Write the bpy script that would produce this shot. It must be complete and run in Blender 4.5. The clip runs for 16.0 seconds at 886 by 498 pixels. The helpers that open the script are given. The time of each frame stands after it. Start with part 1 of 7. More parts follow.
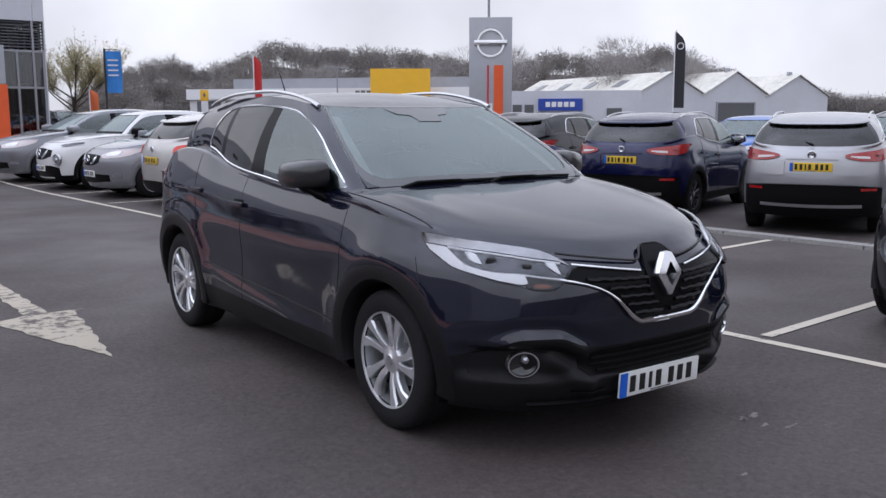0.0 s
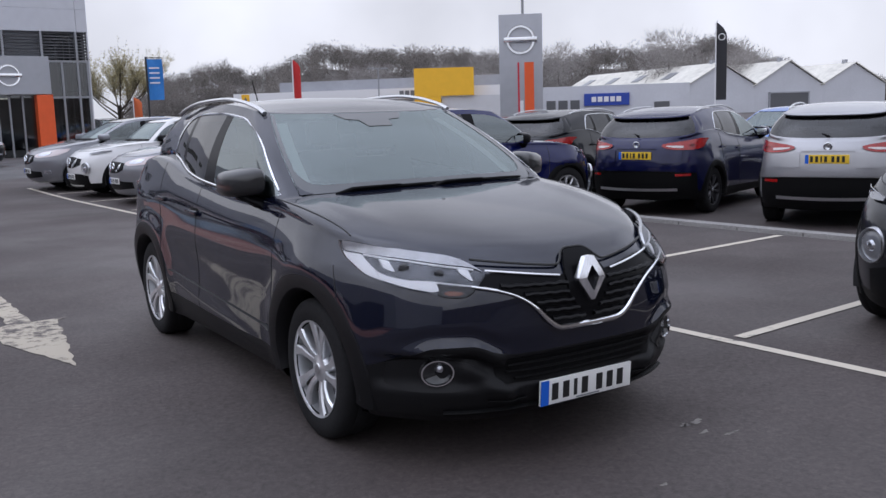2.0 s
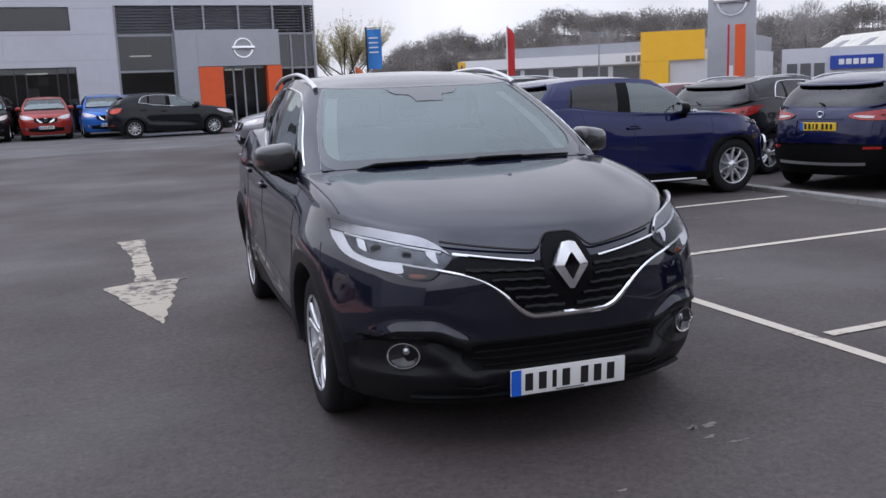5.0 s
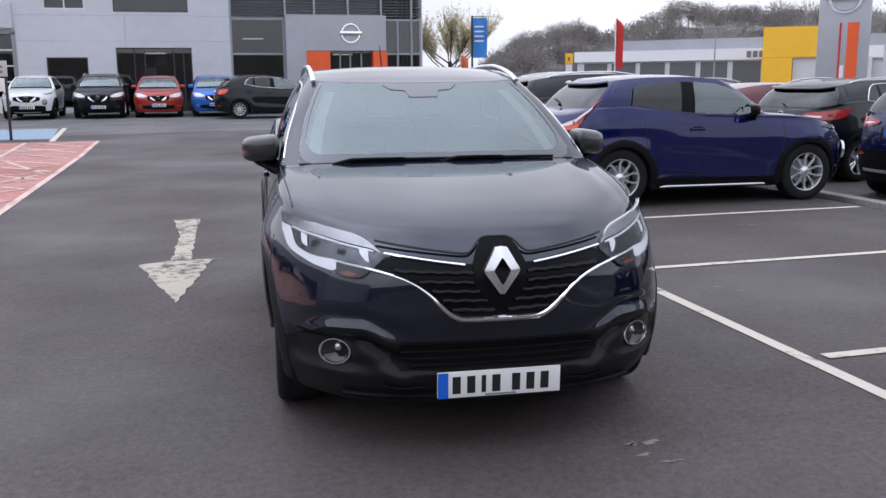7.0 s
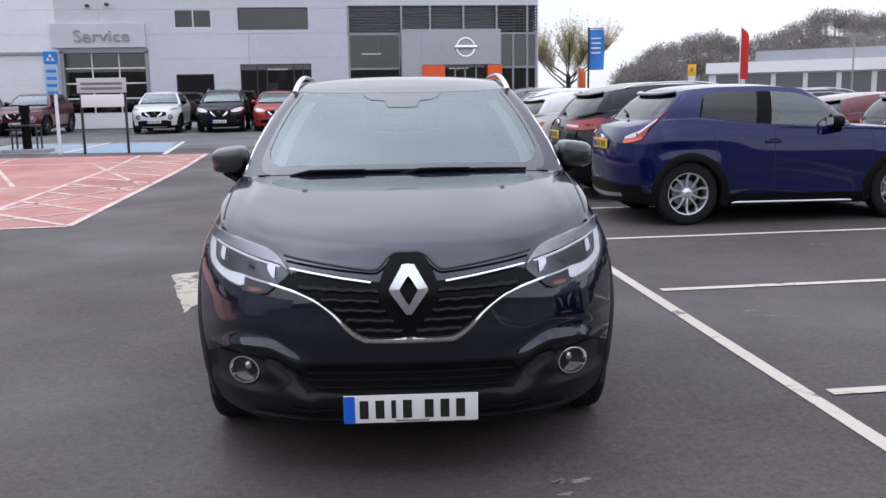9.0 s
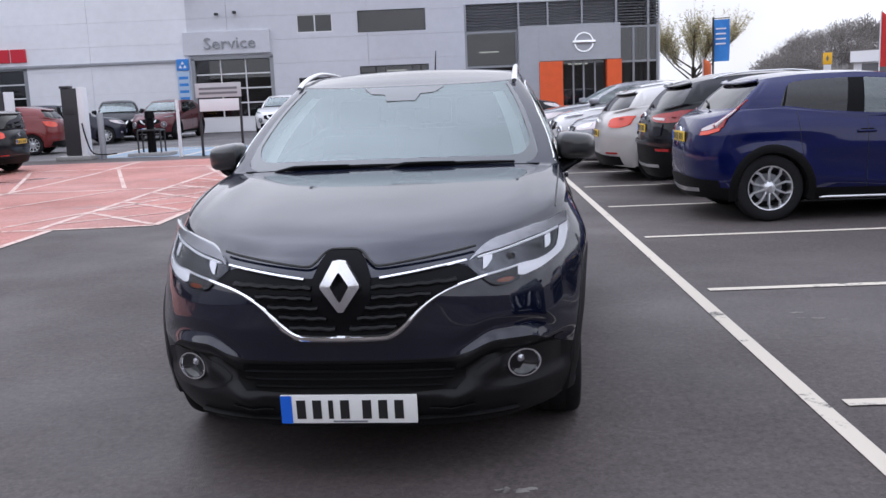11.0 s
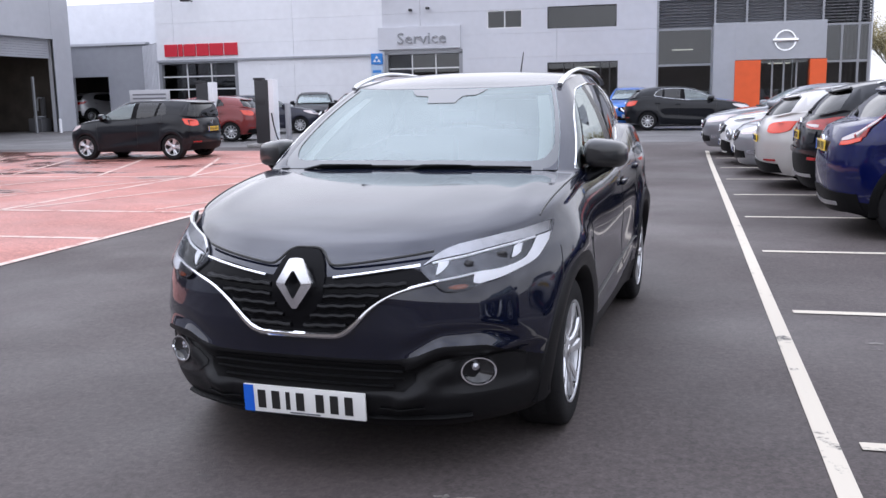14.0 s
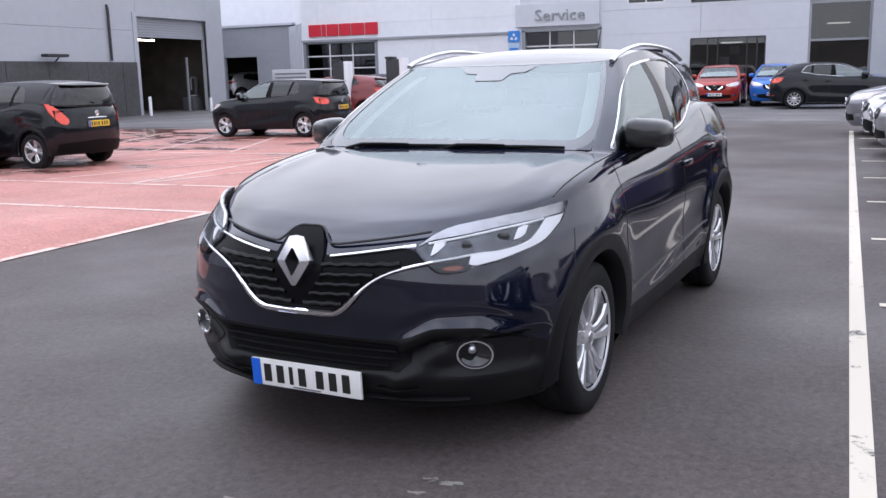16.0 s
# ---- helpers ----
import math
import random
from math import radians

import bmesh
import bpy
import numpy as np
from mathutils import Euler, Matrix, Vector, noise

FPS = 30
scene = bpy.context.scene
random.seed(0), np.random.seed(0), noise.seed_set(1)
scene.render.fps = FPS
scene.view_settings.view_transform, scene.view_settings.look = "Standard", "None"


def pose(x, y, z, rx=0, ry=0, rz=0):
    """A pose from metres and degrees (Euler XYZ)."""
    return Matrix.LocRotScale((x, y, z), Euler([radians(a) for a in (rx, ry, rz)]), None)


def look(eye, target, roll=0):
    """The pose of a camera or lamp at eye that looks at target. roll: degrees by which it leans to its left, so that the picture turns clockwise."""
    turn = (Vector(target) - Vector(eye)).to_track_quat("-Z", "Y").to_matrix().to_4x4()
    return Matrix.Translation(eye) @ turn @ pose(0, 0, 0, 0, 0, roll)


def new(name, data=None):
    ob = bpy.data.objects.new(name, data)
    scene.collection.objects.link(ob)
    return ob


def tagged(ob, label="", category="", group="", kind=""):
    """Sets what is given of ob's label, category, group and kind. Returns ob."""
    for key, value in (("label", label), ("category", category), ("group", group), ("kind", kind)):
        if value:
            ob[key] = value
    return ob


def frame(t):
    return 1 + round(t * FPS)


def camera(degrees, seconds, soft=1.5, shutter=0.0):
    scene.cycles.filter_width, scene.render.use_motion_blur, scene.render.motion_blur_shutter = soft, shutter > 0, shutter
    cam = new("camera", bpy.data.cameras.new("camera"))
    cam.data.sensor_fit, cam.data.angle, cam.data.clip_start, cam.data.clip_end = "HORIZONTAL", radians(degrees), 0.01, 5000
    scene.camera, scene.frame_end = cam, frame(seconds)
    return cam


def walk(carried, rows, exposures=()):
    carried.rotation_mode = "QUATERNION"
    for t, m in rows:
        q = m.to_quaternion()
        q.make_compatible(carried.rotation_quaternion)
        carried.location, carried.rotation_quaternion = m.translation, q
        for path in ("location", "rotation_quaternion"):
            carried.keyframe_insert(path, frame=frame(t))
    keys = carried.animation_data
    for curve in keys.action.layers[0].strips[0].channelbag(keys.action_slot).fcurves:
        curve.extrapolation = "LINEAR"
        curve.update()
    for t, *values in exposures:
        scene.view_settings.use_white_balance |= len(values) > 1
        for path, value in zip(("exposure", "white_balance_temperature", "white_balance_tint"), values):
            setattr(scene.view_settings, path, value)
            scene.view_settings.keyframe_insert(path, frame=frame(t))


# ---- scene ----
cam = camera(51.7, 16.0)
PATH = [
    (0, (0.02, -0.432, 1.474), (1.308, 1.07, 1.181), -0.2),
    (0.5, (0.074, -0.49, 1.479), (1.383, 0.996, 1.195), -1.2),
    (1, (0.22, -0.64, 1.49), (1.496, 0.877, 1.224), -2.0),
    (1.5, (0.341, -0.753, 1.495), (1.6, 0.778, 1.233), -2.3),
    (2, (0.519, -0.754, 1.493), (1.717, 0.821, 1.198), -1.7),
    (2.5, (0.709, -0.785, 1.502), (1.845, 0.832, 1.197), -1.0),
    (3, (0.88, -1.026, 1.513), (2.016, 0.595, 1.227), -0.6),
    (3.5, (1.018, -1.038, 1.495), (2.08, 0.627, 1.18), -1.0),
    (4, (1.189, -1.015, 1.507), (2.129, 0.723, 1.199), 0.3),
    (4.5, (1.34, -1.04, 1.494), (2.213, 0.723, 1.136), -1.6),
    (5, (1.479, -1.214, 1.506), (2.238, 0.603, 1.156), -2.2),
    (5.2, (1.542, -1.27, 1.51), (2.259, 0.561, 1.146), -2.3),
    (7.3, (2.294, -1.453, 1.54), (2.794, 0.448, 1.173), -0.9),
    (7.5, (2.393, -1.365, 1.504), (2.868, 0.545, 1.15), -1.3),
    (8, (2.61, -1.308, 1.505), (3.01, 0.621, 1.164), 0.3),
    (8.5, (2.821, -1.337, 1.499), (3.165, 0.606, 1.171), -1.7),
    (9, (3.048, -1.418, 1.505), (3.299, 0.537, 1.168), -0.9),
    (11.3, (3.882, -1.322, 1.449), (3.784, 0.648, 1.117), -1.5),
    (11.5, (3.938, -1.355, 1.469), (3.797, 0.61, 1.129), -0.7),
    (12, (4.078, -1.318, 1.48), (3.832, 0.636, 1.134), -1.1),
    (12.5, (4.3, -1.391, 1.482), (3.929, 0.549, 1.167), -1.5),
    (13, (4.457, -1.43, 1.481), (4.074, 0.511, 1.182), -2.0),
    (13.5, (4.568, -1.331, 1.463), (4.151, 0.6, 1.154), -1.9),
    (14, (4.689, -1.229, 1.465), (4.223, 0.688, 1.136), -1.1),
    (14.5, (4.875, -1.217, 1.465), (4.31, 0.669, 1.114), -3.5),
    (15, (5.07, -1.234, 1.478), (4.411, 0.625, 1.15), -2.6),
    (15.5, (5.153, -1.166, 1.458), (4.44, 0.672, 1.124), -2.8),
    (16, (5.198, -1.009, 1.452), (4.434, 0.802, 1.084), -1.4),
]
walk(cam, [(t, look(eye, target, roll)) for t, eye, target, roll in PATH],
     exposures=[(t, stops, kelvin, 12.5) for t, stops, kelvin in (
         (0, -0.33, 6425), (0.6, -0.37, 6410), (1, -0.48, 6395), (1.5, -0.42, 6385), (2, -0.40, 6375), (3, -0.42, 6375), (4.5, -0.31, 6410), (5, -0.28, 6425), (7.4, 0.02, 6450), (8, 0.02, 6450), (9, 0.05, 6450),
         (11.5, 0.03, 6430), (12.5, 0.09, 6440), (13.5, 0.06, 6440), (14, 0.30, 6450), (14.5, 0.31, 6450), (15, 0.04, 6440), (15.5, 0.03, 6440), (16, 0.32, 6440))])

# ---- world and light: an overcast day ----
world = bpy.data.worlds.new("overcast_sky")
scene.world = world
world.use_nodes = True
wn, wl = world.node_tree.nodes, world.node_tree.links
bg = wn["Background"]
sky = wn.new("ShaderNodeTexSky")
sky.sky_type = 'NISHITA'
sky.sun_disc = False
sky.sun_elevation, sky.sun_rotation = radians(63), radians(-53)
sky.dust_density, sky.air_density, sky.ozone_density = 4.0, 1.0, 1.0
sat = wn.new("ShaderNodeHueSaturation")
sat.inputs["Saturation"].default_value = 0.12
wl.new(sky.outputs["Color"], sat.inputs["Color"])
# cloud cover: brighter overhead and round the veiled sun
tcw = wn.new("ShaderNodeTexCoord")
sepw = wn.new("ShaderNodeSeparateXYZ")
wl.new(tcw.outputs["Generated"], sepw.inputs["Vector"])
grad = wn.new("ShaderNodeMapRange")
for k_, v_ in (("From Min", 0.0), ("From Max", 1.0), ("To Min", 1.58), ("To Max", 1.85)):
    grad.inputs[k_].default_value = v_
wl.new(sepw.outputs["Z"], grad.inputs["Value"])
cloudn = wn.new("ShaderNodeTexNoise")
cloudn.inputs["Scale"].default_value, cloudn.inputs["Detail"].default_value = 2.6, 5
wl.new(tcw.outputs["Generated"], cloudn.inputs["Vector"])
cmap = wn.new("ShaderNodeMapRange")
for k_, v_ in (("From Min", 0.3), ("From Max", 0.7), ("To Min", 0.74), ("To Max", 1.25)):
    cmap.inputs[k_].default_value = v_
wl.new(cloudn.outputs["Fac"], cmap.inputs["Value"])
mulw = wn.new("ShaderNodeMath")
mulw.operation = 'MULTIPLY'
glow = wn.new("ShaderNodeVectorMath")
glow.operation = 'DOT_PRODUCT'
glow.inputs[1].default_value = (-0.36, 0.27, 0.893)
wl.new(tcw.outputs["Generated"], glow.inputs[0])
gclamp = wn.new("ShaderNodeMath")
gclamp.operation = 'MAXIMUM'
gclamp.inputs[1].default_value = 0.0
wl.new(glow.outputs["Value"], gclamp.inputs[0])
gpow = wn.new("ShaderNodeMath")
gpow.operation = 'POWER'
gpow.inputs[1].default_value = 6.0
wl.new(gclamp.outputs[0], gpow.inputs[0])
gadd = wn.new("ShaderNodeMath")
gadd.operation = 'MULTIPLY_ADD'
gadd.inputs[1].default_value, gadd.inputs[2].default_value = 1.0, 1.0
wl.new(gpow.outputs[0], gadd.inputs[0])
gmul = wn.new("ShaderNodeMath")
gmul.operation = 'MULTIPLY'
wl.new(grad.outputs["Result"], gmul.inputs[0])
wl.new(gadd.outputs[0], gmul.inputs[1])
wl.new(gmul.outputs[0], mulw.inputs[0])
wl.new(cmap.outputs["Result"], mulw.inputs[1])
cover = wn.new("ShaderNodeVectorMath")
cover.operation = 'SCALE'
ctint = wn.new("ShaderNodeMix")
ctint.data_type = 'RGBA'
ctint.inputs["A"].default_value, ctint.inputs["B"].default_value = (7.1, 7.3, 7.9, 1), (6.75, 7.35, 9.0, 1)
wl.new(sepw.outputs["Z"], ctint.inputs["Factor"])
wl.new(ctint.outputs["Result"], cover.inputs[0])
wl.new(mulw.outputs[0], cover.inputs["Scale"])
mixw = wn.new("ShaderNodeMix")
mixw.data_type = 'RGBA'
mixw.inputs["Factor"].default_value = 0.88
wl.new(sat.outputs["Color"], mixw.inputs["A"])
wl.new(cover.outputs["Vector"], mixw.inputs["B"])
wl.new(mixw.outputs["Result"], bg.inputs["Color"])
bg.inputs["Strength"].default_value = 0.1
sun = new("sun", bpy.data.lights.new("sun", 'SUN'))
sun.data.energy, sun.data.angle, sun.data.color = 0.5, radians(150), (1.0, 0.97, 0.93)
sun.matrix_world = look((-12.1, 9.1, 30), (0, 0, 0))


# ---- materials ----
def mat(name, col, rough=0.6, metal=0.0, coat=0.0, grain=0.0, scale=8.0, bump=0.0, bscale=None, spec=0.5, big=0.0, bigscale=0.6):
    """A principled surface with colour variation at two scales and fine relief."""
    m = bpy.data.materials.new(name)
    m.use_nodes = True
    n, l = m.node_tree.nodes, m.node_tree.links
    p = n["Principled BSDF"]
    p.inputs["Roughness"].default_value = rough
    p.inputs["Metallic"].default_value = metal
    p.inputs["Coat Weight"].default_value = coat
    p.inputs["Coat Roughness"].default_value = 0.05
    p.inputs["Specular IOR Level"].default_value = spec
    p.inputs["Base Color"].default_value = (*col, 1)
    if grain or big or bump:
        tc = n.new("ShaderNodeTexCoord")
    if grain or big:
        last = None
        for amount, sc in ((grain, scale), (big, bigscale)):
            if not amount:
                continue
            t = n.new("ShaderNodeTexNoise")
            t.inputs["Scale"].default_value = sc
            t.inputs["Detail"].default_value = 5
            l.new(tc.outputs["Object"], t.inputs["Vector"])
            r = n.new("ShaderNodeMapRange")
            r.inputs["From Min"].default_value, r.inputs["From Max"].default_value = 0.3, 0.7
            r.inputs["To Min"].default_value, r.inputs["To Max"].default_value = 1 - amount, 1 + amount
            l.new(t.outputs["Fac"], r.inputs["Value"])
            if last is None:
                last = r.outputs["Result"]
            else:
                mu = n.new("ShaderNodeMath")
                mu.operation = 'MULTIPLY'
                l.new(last, mu.inputs[0])
                l.new(r.outputs["Result"], mu.inputs[1])
                last = mu.outputs[0]
        v = n.new("ShaderNodeVectorMath")
        v.operation = 'SCALE'
        v.inputs[0].default_value = col
        l.new(last, v.inputs["Scale"])
        l.new(v.outputs["Vector"], p.inputs["Base Color"])
    if bump:
        t = n.new("ShaderNodeTexNoise")
        t.inputs["Scale"].default_value = bscale or scale * 3
        t.inputs["Detail"].default_value = 4
        l.new(tc.outputs["Object"], t.inputs["Vector"])
        b = n.new("ShaderNodeBump")
        b.inputs["Strength"].default_value = bump
        b.inputs["Distance"].default_value = 0.01
        l.new(t.outputs["Fac"], b.inputs["Height"])
        l.new(b.outputs["Normal"], p.inputs["Normal"])
    return m


def paint(name, col, metal=0.35, rough=0.35, spec=0.25):
    return mat(name, col, rough=rough, metal=metal, coat=1.0, grain=0.06, scale=300, big=0.04, bigscale=2.0, spec=spec)


def glass(name, tint, ior=1.5, rough=0.0, gloss=(1.0, 1.0, 1.0), film=0.0, filmcol=(0.5, 0.5, 0.5)):
    m = bpy.data.materials.new(name)
    m.use_nodes = True
    n, l = m.node_tree.nodes, m.node_tree.links
    n.remove(n["Principled BSDF"])
    out = n["Material Output"]
    tr = n.new("ShaderNodeBsdfTransparent")
    tr.inputs["Color"].default_value = (*tint, 1)
    gl = n.new("ShaderNodeBsdfGlossy")
    gl.inputs["Roughness"].default_value = rough
    gl.inputs["Color"].default_value = (*gloss, 1)
    fr = n.new("ShaderNodeFresnel")
    fr.inputs["IOR"].default_value = ior
    mx = n.new("ShaderNodeMixShader")
    l.new(fr.outputs["Fac"], mx.inputs["Fac"])
    l.new(tr.outputs["BSDF"], mx.inputs[1])
    if film:
        # a diffuse share that imitates milky sky sheen and steadies render noise
        df = n.new("ShaderNodeBsdfDiffuse")
        df.inputs["Color"].default_value = (*filmcol, 1)
        fm = n.new("ShaderNodeMixShader")
        fm.inputs["Fac"].default_value = film
        l.new(tr.outputs["BSDF"], fm.inputs[1])
        l.new(df.outputs["BSDF"], fm.inputs[2])
        l.new(fm.outputs["Shader"], mx.inputs[1])
    l.new(gl.outputs["BSDF"], mx.inputs[2])
    l.new(mx.outputs["Shader"], out.inputs["Surface"])
    return m


def asphalt_mat(name, col, wet=0.0):
    """Rolled asphalt: stone chips, stains, slight damp patches."""
    m = bpy.data.materials.new(name)
    m.use_nodes = True
    n, l = m.node_tree.nodes, m.node_tree.links
    p = n["Principled BSDF"]
    tc = n.new("ShaderNodeTexCoord")

    def tex(kind, sc, det=4):
        t = n.new(kind)
        t.inputs["Scale"].default_value = sc
        if kind == "ShaderNodeTexNoise":
            t.inputs["Detail"].default_value = det
        l.new(tc.outputs["Object"], t.inputs["Vector"])
        return t

    def rng(sock, a, b, c, d):
        r = n.new("ShaderNodeMapRange")
        for k, v in (("From Min", a), ("From Max", b), ("To Min", c), ("To Max", d)):
            r.inputs[k].default_value = v
        l.new(sock, r.inputs["Value"])
        return r.outputs["Result"]

    def mul(a, b):
        q = n.new("ShaderNodeMath")
        q.operation = 'MULTIPLY'
        l.new(a, q.inputs[0])
        l.new(b, q.inputs[1])
        return q.outputs[0]
    chips = rng(tex("ShaderNodeTexVoronoi", 80).outputs["Color"], 0, 1, 0.72, 1.30)
    fine = rng(tex("ShaderNodeTexNoise", 26, 6).outputs["Fac"], 0.3, 0.7, 0.78, 1.24)
    stain = rng(tex("ShaderNodeTexNoise", 0.55, 5).outputs["Fac"], 0.3, 0.7, 0.80, 1.18)
    mid = rng(tex("ShaderNodeTexNoise", 4.0, 6).outputs["Fac"], 0.3, 0.7, 0.92, 1.08)
    v = n.new("ShaderNodeVectorMath")
    v.operation = 'SCALE'
    v.inputs[0].default_value = col
    l.new(mul(mul(chips, fine), mul(stain, mid)), v.inputs["Scale"])
    l.new(v.outputs["Vector"], p.inputs["Base Color"])
    damp = tex("ShaderNodeTexNoise", 0.35, 4).outputs["Fac"]
    l.new(rng(damp, 0.35, 0.65, 0.95 - 0.1 * wet, 0.72 - 0.45 * wet), p.inputs["Roughness"])
    b = n.new("ShaderNodeBump")
    b.inputs["Strength"].default_value = 0.35
    b.inputs["Distance"].default_value = 0.006
    l.new(tex("ShaderNodeTexNoise", 120, 3).outputs["Fac"], b.inputs["Height"])
    l.new(b.outputs["Normal"], p.inputs["Normal"])
    return m


def damp_red(name, col):
    """Red surfacing, worn pale in places, with a film of standing water towards its far corner."""
    m = asphalt_mat(name, col, wet=0.5)
    n, l = m.node_tree.nodes, m.node_tree.links
    p = n["Principled BSDF"]
    tc = n.new("ShaderNodeTexCoord")
    mp = n.new("ShaderNodeMapping")
    mp.inputs["Scale"].default_value = (0.30, 0.55, 1.0)
    l.new(tc.outputs["Object"], mp.inputs["Vector"])
    t = n.new("ShaderNodeTexNoise")
    t.inputs["Scale"].default_value, t.inputs["Detail"].default_value, t.inputs["Roughness"].default_value = 1.0, 6, 0.62
    l.new(mp.outputs["Vector"], t.inputs["Vector"])
    sp = n.new("ShaderNodeSeparateXYZ")
    l.new(tc.outputs["Object"], sp.inputs["Vector"])
    low = n.new("ShaderNodeMapRange")
    for k, v in (("From Min", -3.5), ("From Max", -10.0), ("To Min", -0.12), ("To Max", 0.07)):
        low.inputs[k].default_value = v
    l.new(sp.outputs["X"], low.inputs["Value"])
    ad = n.new("ShaderNodeMath")
    l.new(t.outputs["Fac"], ad.inputs[0])
    l.new(low.outputs["Result"], ad.inputs[1])
    wet = n.new("ShaderNodeMapRange")
    wet.inputs["From Min"].default_value, wet.inputs["From Max"].default_value = 0.50, 0.60
    l.new(ad.outputs[0], wet.inputs["Value"])
    old = p.inputs["Base Color"].links[0].from_socket
    dk = n.new("ShaderNodeVectorMath")
    dk.operation = 'SCALE'
    dk.inputs["Scale"].default_value = 0.42
    l.new(old, dk.inputs[0])
    mx = n.new("ShaderNodeMix")
    mx.data_type = 'RGBA'
    l.new(wet.outputs["Result"], mx.inputs["Factor"])
    l.new(old, mx.inputs["A"])
    l.new(dk.outputs["Vector"], mx.inputs["B"])
    l.new(mx.outputs["Result"], p.inputs["Base Color"])
    r0 = p.inputs["Roughness"].links[0].from_socket
    rm = n.new("ShaderNodeMix")
    l.new(wet.outputs["Result"], rm.inputs["Factor"])
    l.new(r0, rm.inputs["A"])
    rm.inputs["B"].default_value = 0.10
    l.new(rm.outputs["Result"], p.inputs["Roughness"])
    return m


def worn_paint(name, col, wear=0.42, under=(0.06, 0.06, 0.06)):
    """Road paint worn through to the asphalt in spots."""
    m = bpy.data.materials.new(name)
    m.use_nodes = True
    n, l = m.node_tree.nodes, m.node_tree.links
    p = n["Principled BSDF"]
    p.inputs["Roughness"].default_value = 0.75
    tc = n.new("ShaderNodeTexCoord")
    t = n.new("ShaderNodeTexNoise")
    t.inputs["Scale"].default_value, t.inputs["Detail"].default_value, t.inputs["Roughness"].default_value = 9.0, 8, 0.72
    t2 = n.new("ShaderNodeTexNoise")
    t2.inputs["Scale"].default_value, t2.inputs["Detail"].default_value = 1.3, 3
    for q in (t, t2):
        l.new(tc.outputs["Object"], q.inputs["Vector"])
    ad = n.new("ShaderNodeMath")
    ad.operation = 'MULTIPLY_ADD'
    ad.inputs[1].default_value = 0.5
    l.new(t2.outputs["Fac"], ad.inputs[0])
    l.new(t.outputs["Fac"], ad.inputs[2])
    r = n.new("ShaderNodeMapRange")
    r.inputs["From Min"].default_value, r.inputs["From Max"].default_value = wear + 0.14, wear + 0.26
    l.new(ad.outputs[0], r.inputs["Value"])
    mx = n.new("ShaderNodeMix")
    mx.data_type = 'RGBA'
    mx.inputs["A"].default_value = (*under, 1)
    mx.inputs["B"].default_value = (*col, 1)
    l.new(r.outputs["Result"], mx.inputs["Factor"])
    l.new(mx.outputs["Result"], p.inputs["Base Color"])
    return m


ASPHALT = asphalt_mat("asphalt", (0.066, 0.0535, 0.0515), wet=0.45)
ASPHALT_OLD = asphalt_mat("asphalt_weathered", (0.108, 0.104, 0.104), wet=0.5)
REDPAVE = damp_red("red_surfacing", (0.41, 0.175, 0.145))
BLUEPAVE = worn_paint("blue_bay_paint", (0.22, 0.32, 0.42), 0.50, (0.27, 0.29, 0.31))
LINE = worn_paint("white_line_paint", (0.58, 0.525, 0.44), 0.38)
ARROWP = worn_paint("worn_arrow_paint", (0.45, 0.40, 0.32), 0.50, (0.085, 0.072, 0.068))
STAIN = worn_paint("chalky_stain", (0.21, 0.195, 0.18), 0.52, (0.075, 0.066, 0.065))
LINERED = worn_paint("faded_line_paint", (0.64, 0.49, 0.43), 0.48, (0.40, 0.185, 0.155))
KERB = mat("concrete_kerb", (0.30, 0.29, 0.28), 0.9, grain=0.15, scale=30, bump=0.4, big=0.15)
BLACKPAINT = paint("black_car_paint", (0.0045, 0.0065, 0.018), 0.32, 0.36, 0.0)
BLACKPAINT.node_tree.nodes["Principled BSDF"].inputs["Coat IOR"].default_value = 1.65
PLASTIC = mat("black_plastic", (0.006, 0.006, 0.0065), 0.5, spec=0.10, grain=0.12, scale=200, bump=0.12, bscale=500)
GLOSSBLACK = mat("gloss_black", (0.006, 0.006, 0.007), 0.25, spec=0.08)
BUMPER = mat("bumper_plastic", (0.0085, 0.0085, 0.0095), 0.44, spec=0.22, grain=0.12, scale=200, bump=0.08, bscale=600)
MIRRORSHELL = mat("satin_mirror_shell", (0.011, 0.0115, 0.013), 0.34, coat=0.8, grain=0.08, scale=120)
GRILLE = mat("grille_plastic", (0.008, 0.008, 0.009), 0.42, spec=0.2, grain=0.1, scale=200)
TYRE = mat("tyre_rubber", (0.013, 0.013, 0.014), 0.75, spec=0.2, grain=0.2, scale=60, bump=0.15)
ALLOY = mat("silver_alloy", (0.70, 0.71, 0.73), 0.30, metal=0.75, coat=0.4, grain=0.05, scale=40)
DARKALLOY = mat("dark_alloy", (0.05, 0.05, 0.055), 0.4, metal=0.6, coat=0.3)
CHROME = mat("chrome", (0.86, 0.87, 0.89), 0.07, metal=1.0)
SATIN = mat("satin_metal", (0.72, 0.73, 0.75), 0.28, metal=1.0)
BADGE = mat("bright_satin_badge", (0.80, 0.81, 0.84), 0.22, metal=1.0)
LAMPIN = mat("lamp_reflector", (0.55, 0.56, 0.60), 0.18, metal=0.9)
LAMPDARK = mat("lamp_housing", (0.10, 0.104, 0.112), 0.24, metal=0.85, grain=0.35, scale=28, bump=0.25, bscale=35)
LAMPPOD = mat("dark_lamp_pod", (0.02, 0.02, 0.023), 0.25)
DRL = mat("daytime_lamp_white", (0.92, 0.93, 0.95), 0.3)
AMBER = mat("amber_lens", (0.22, 0.055, 0.025), 0.2, coat=0.7)
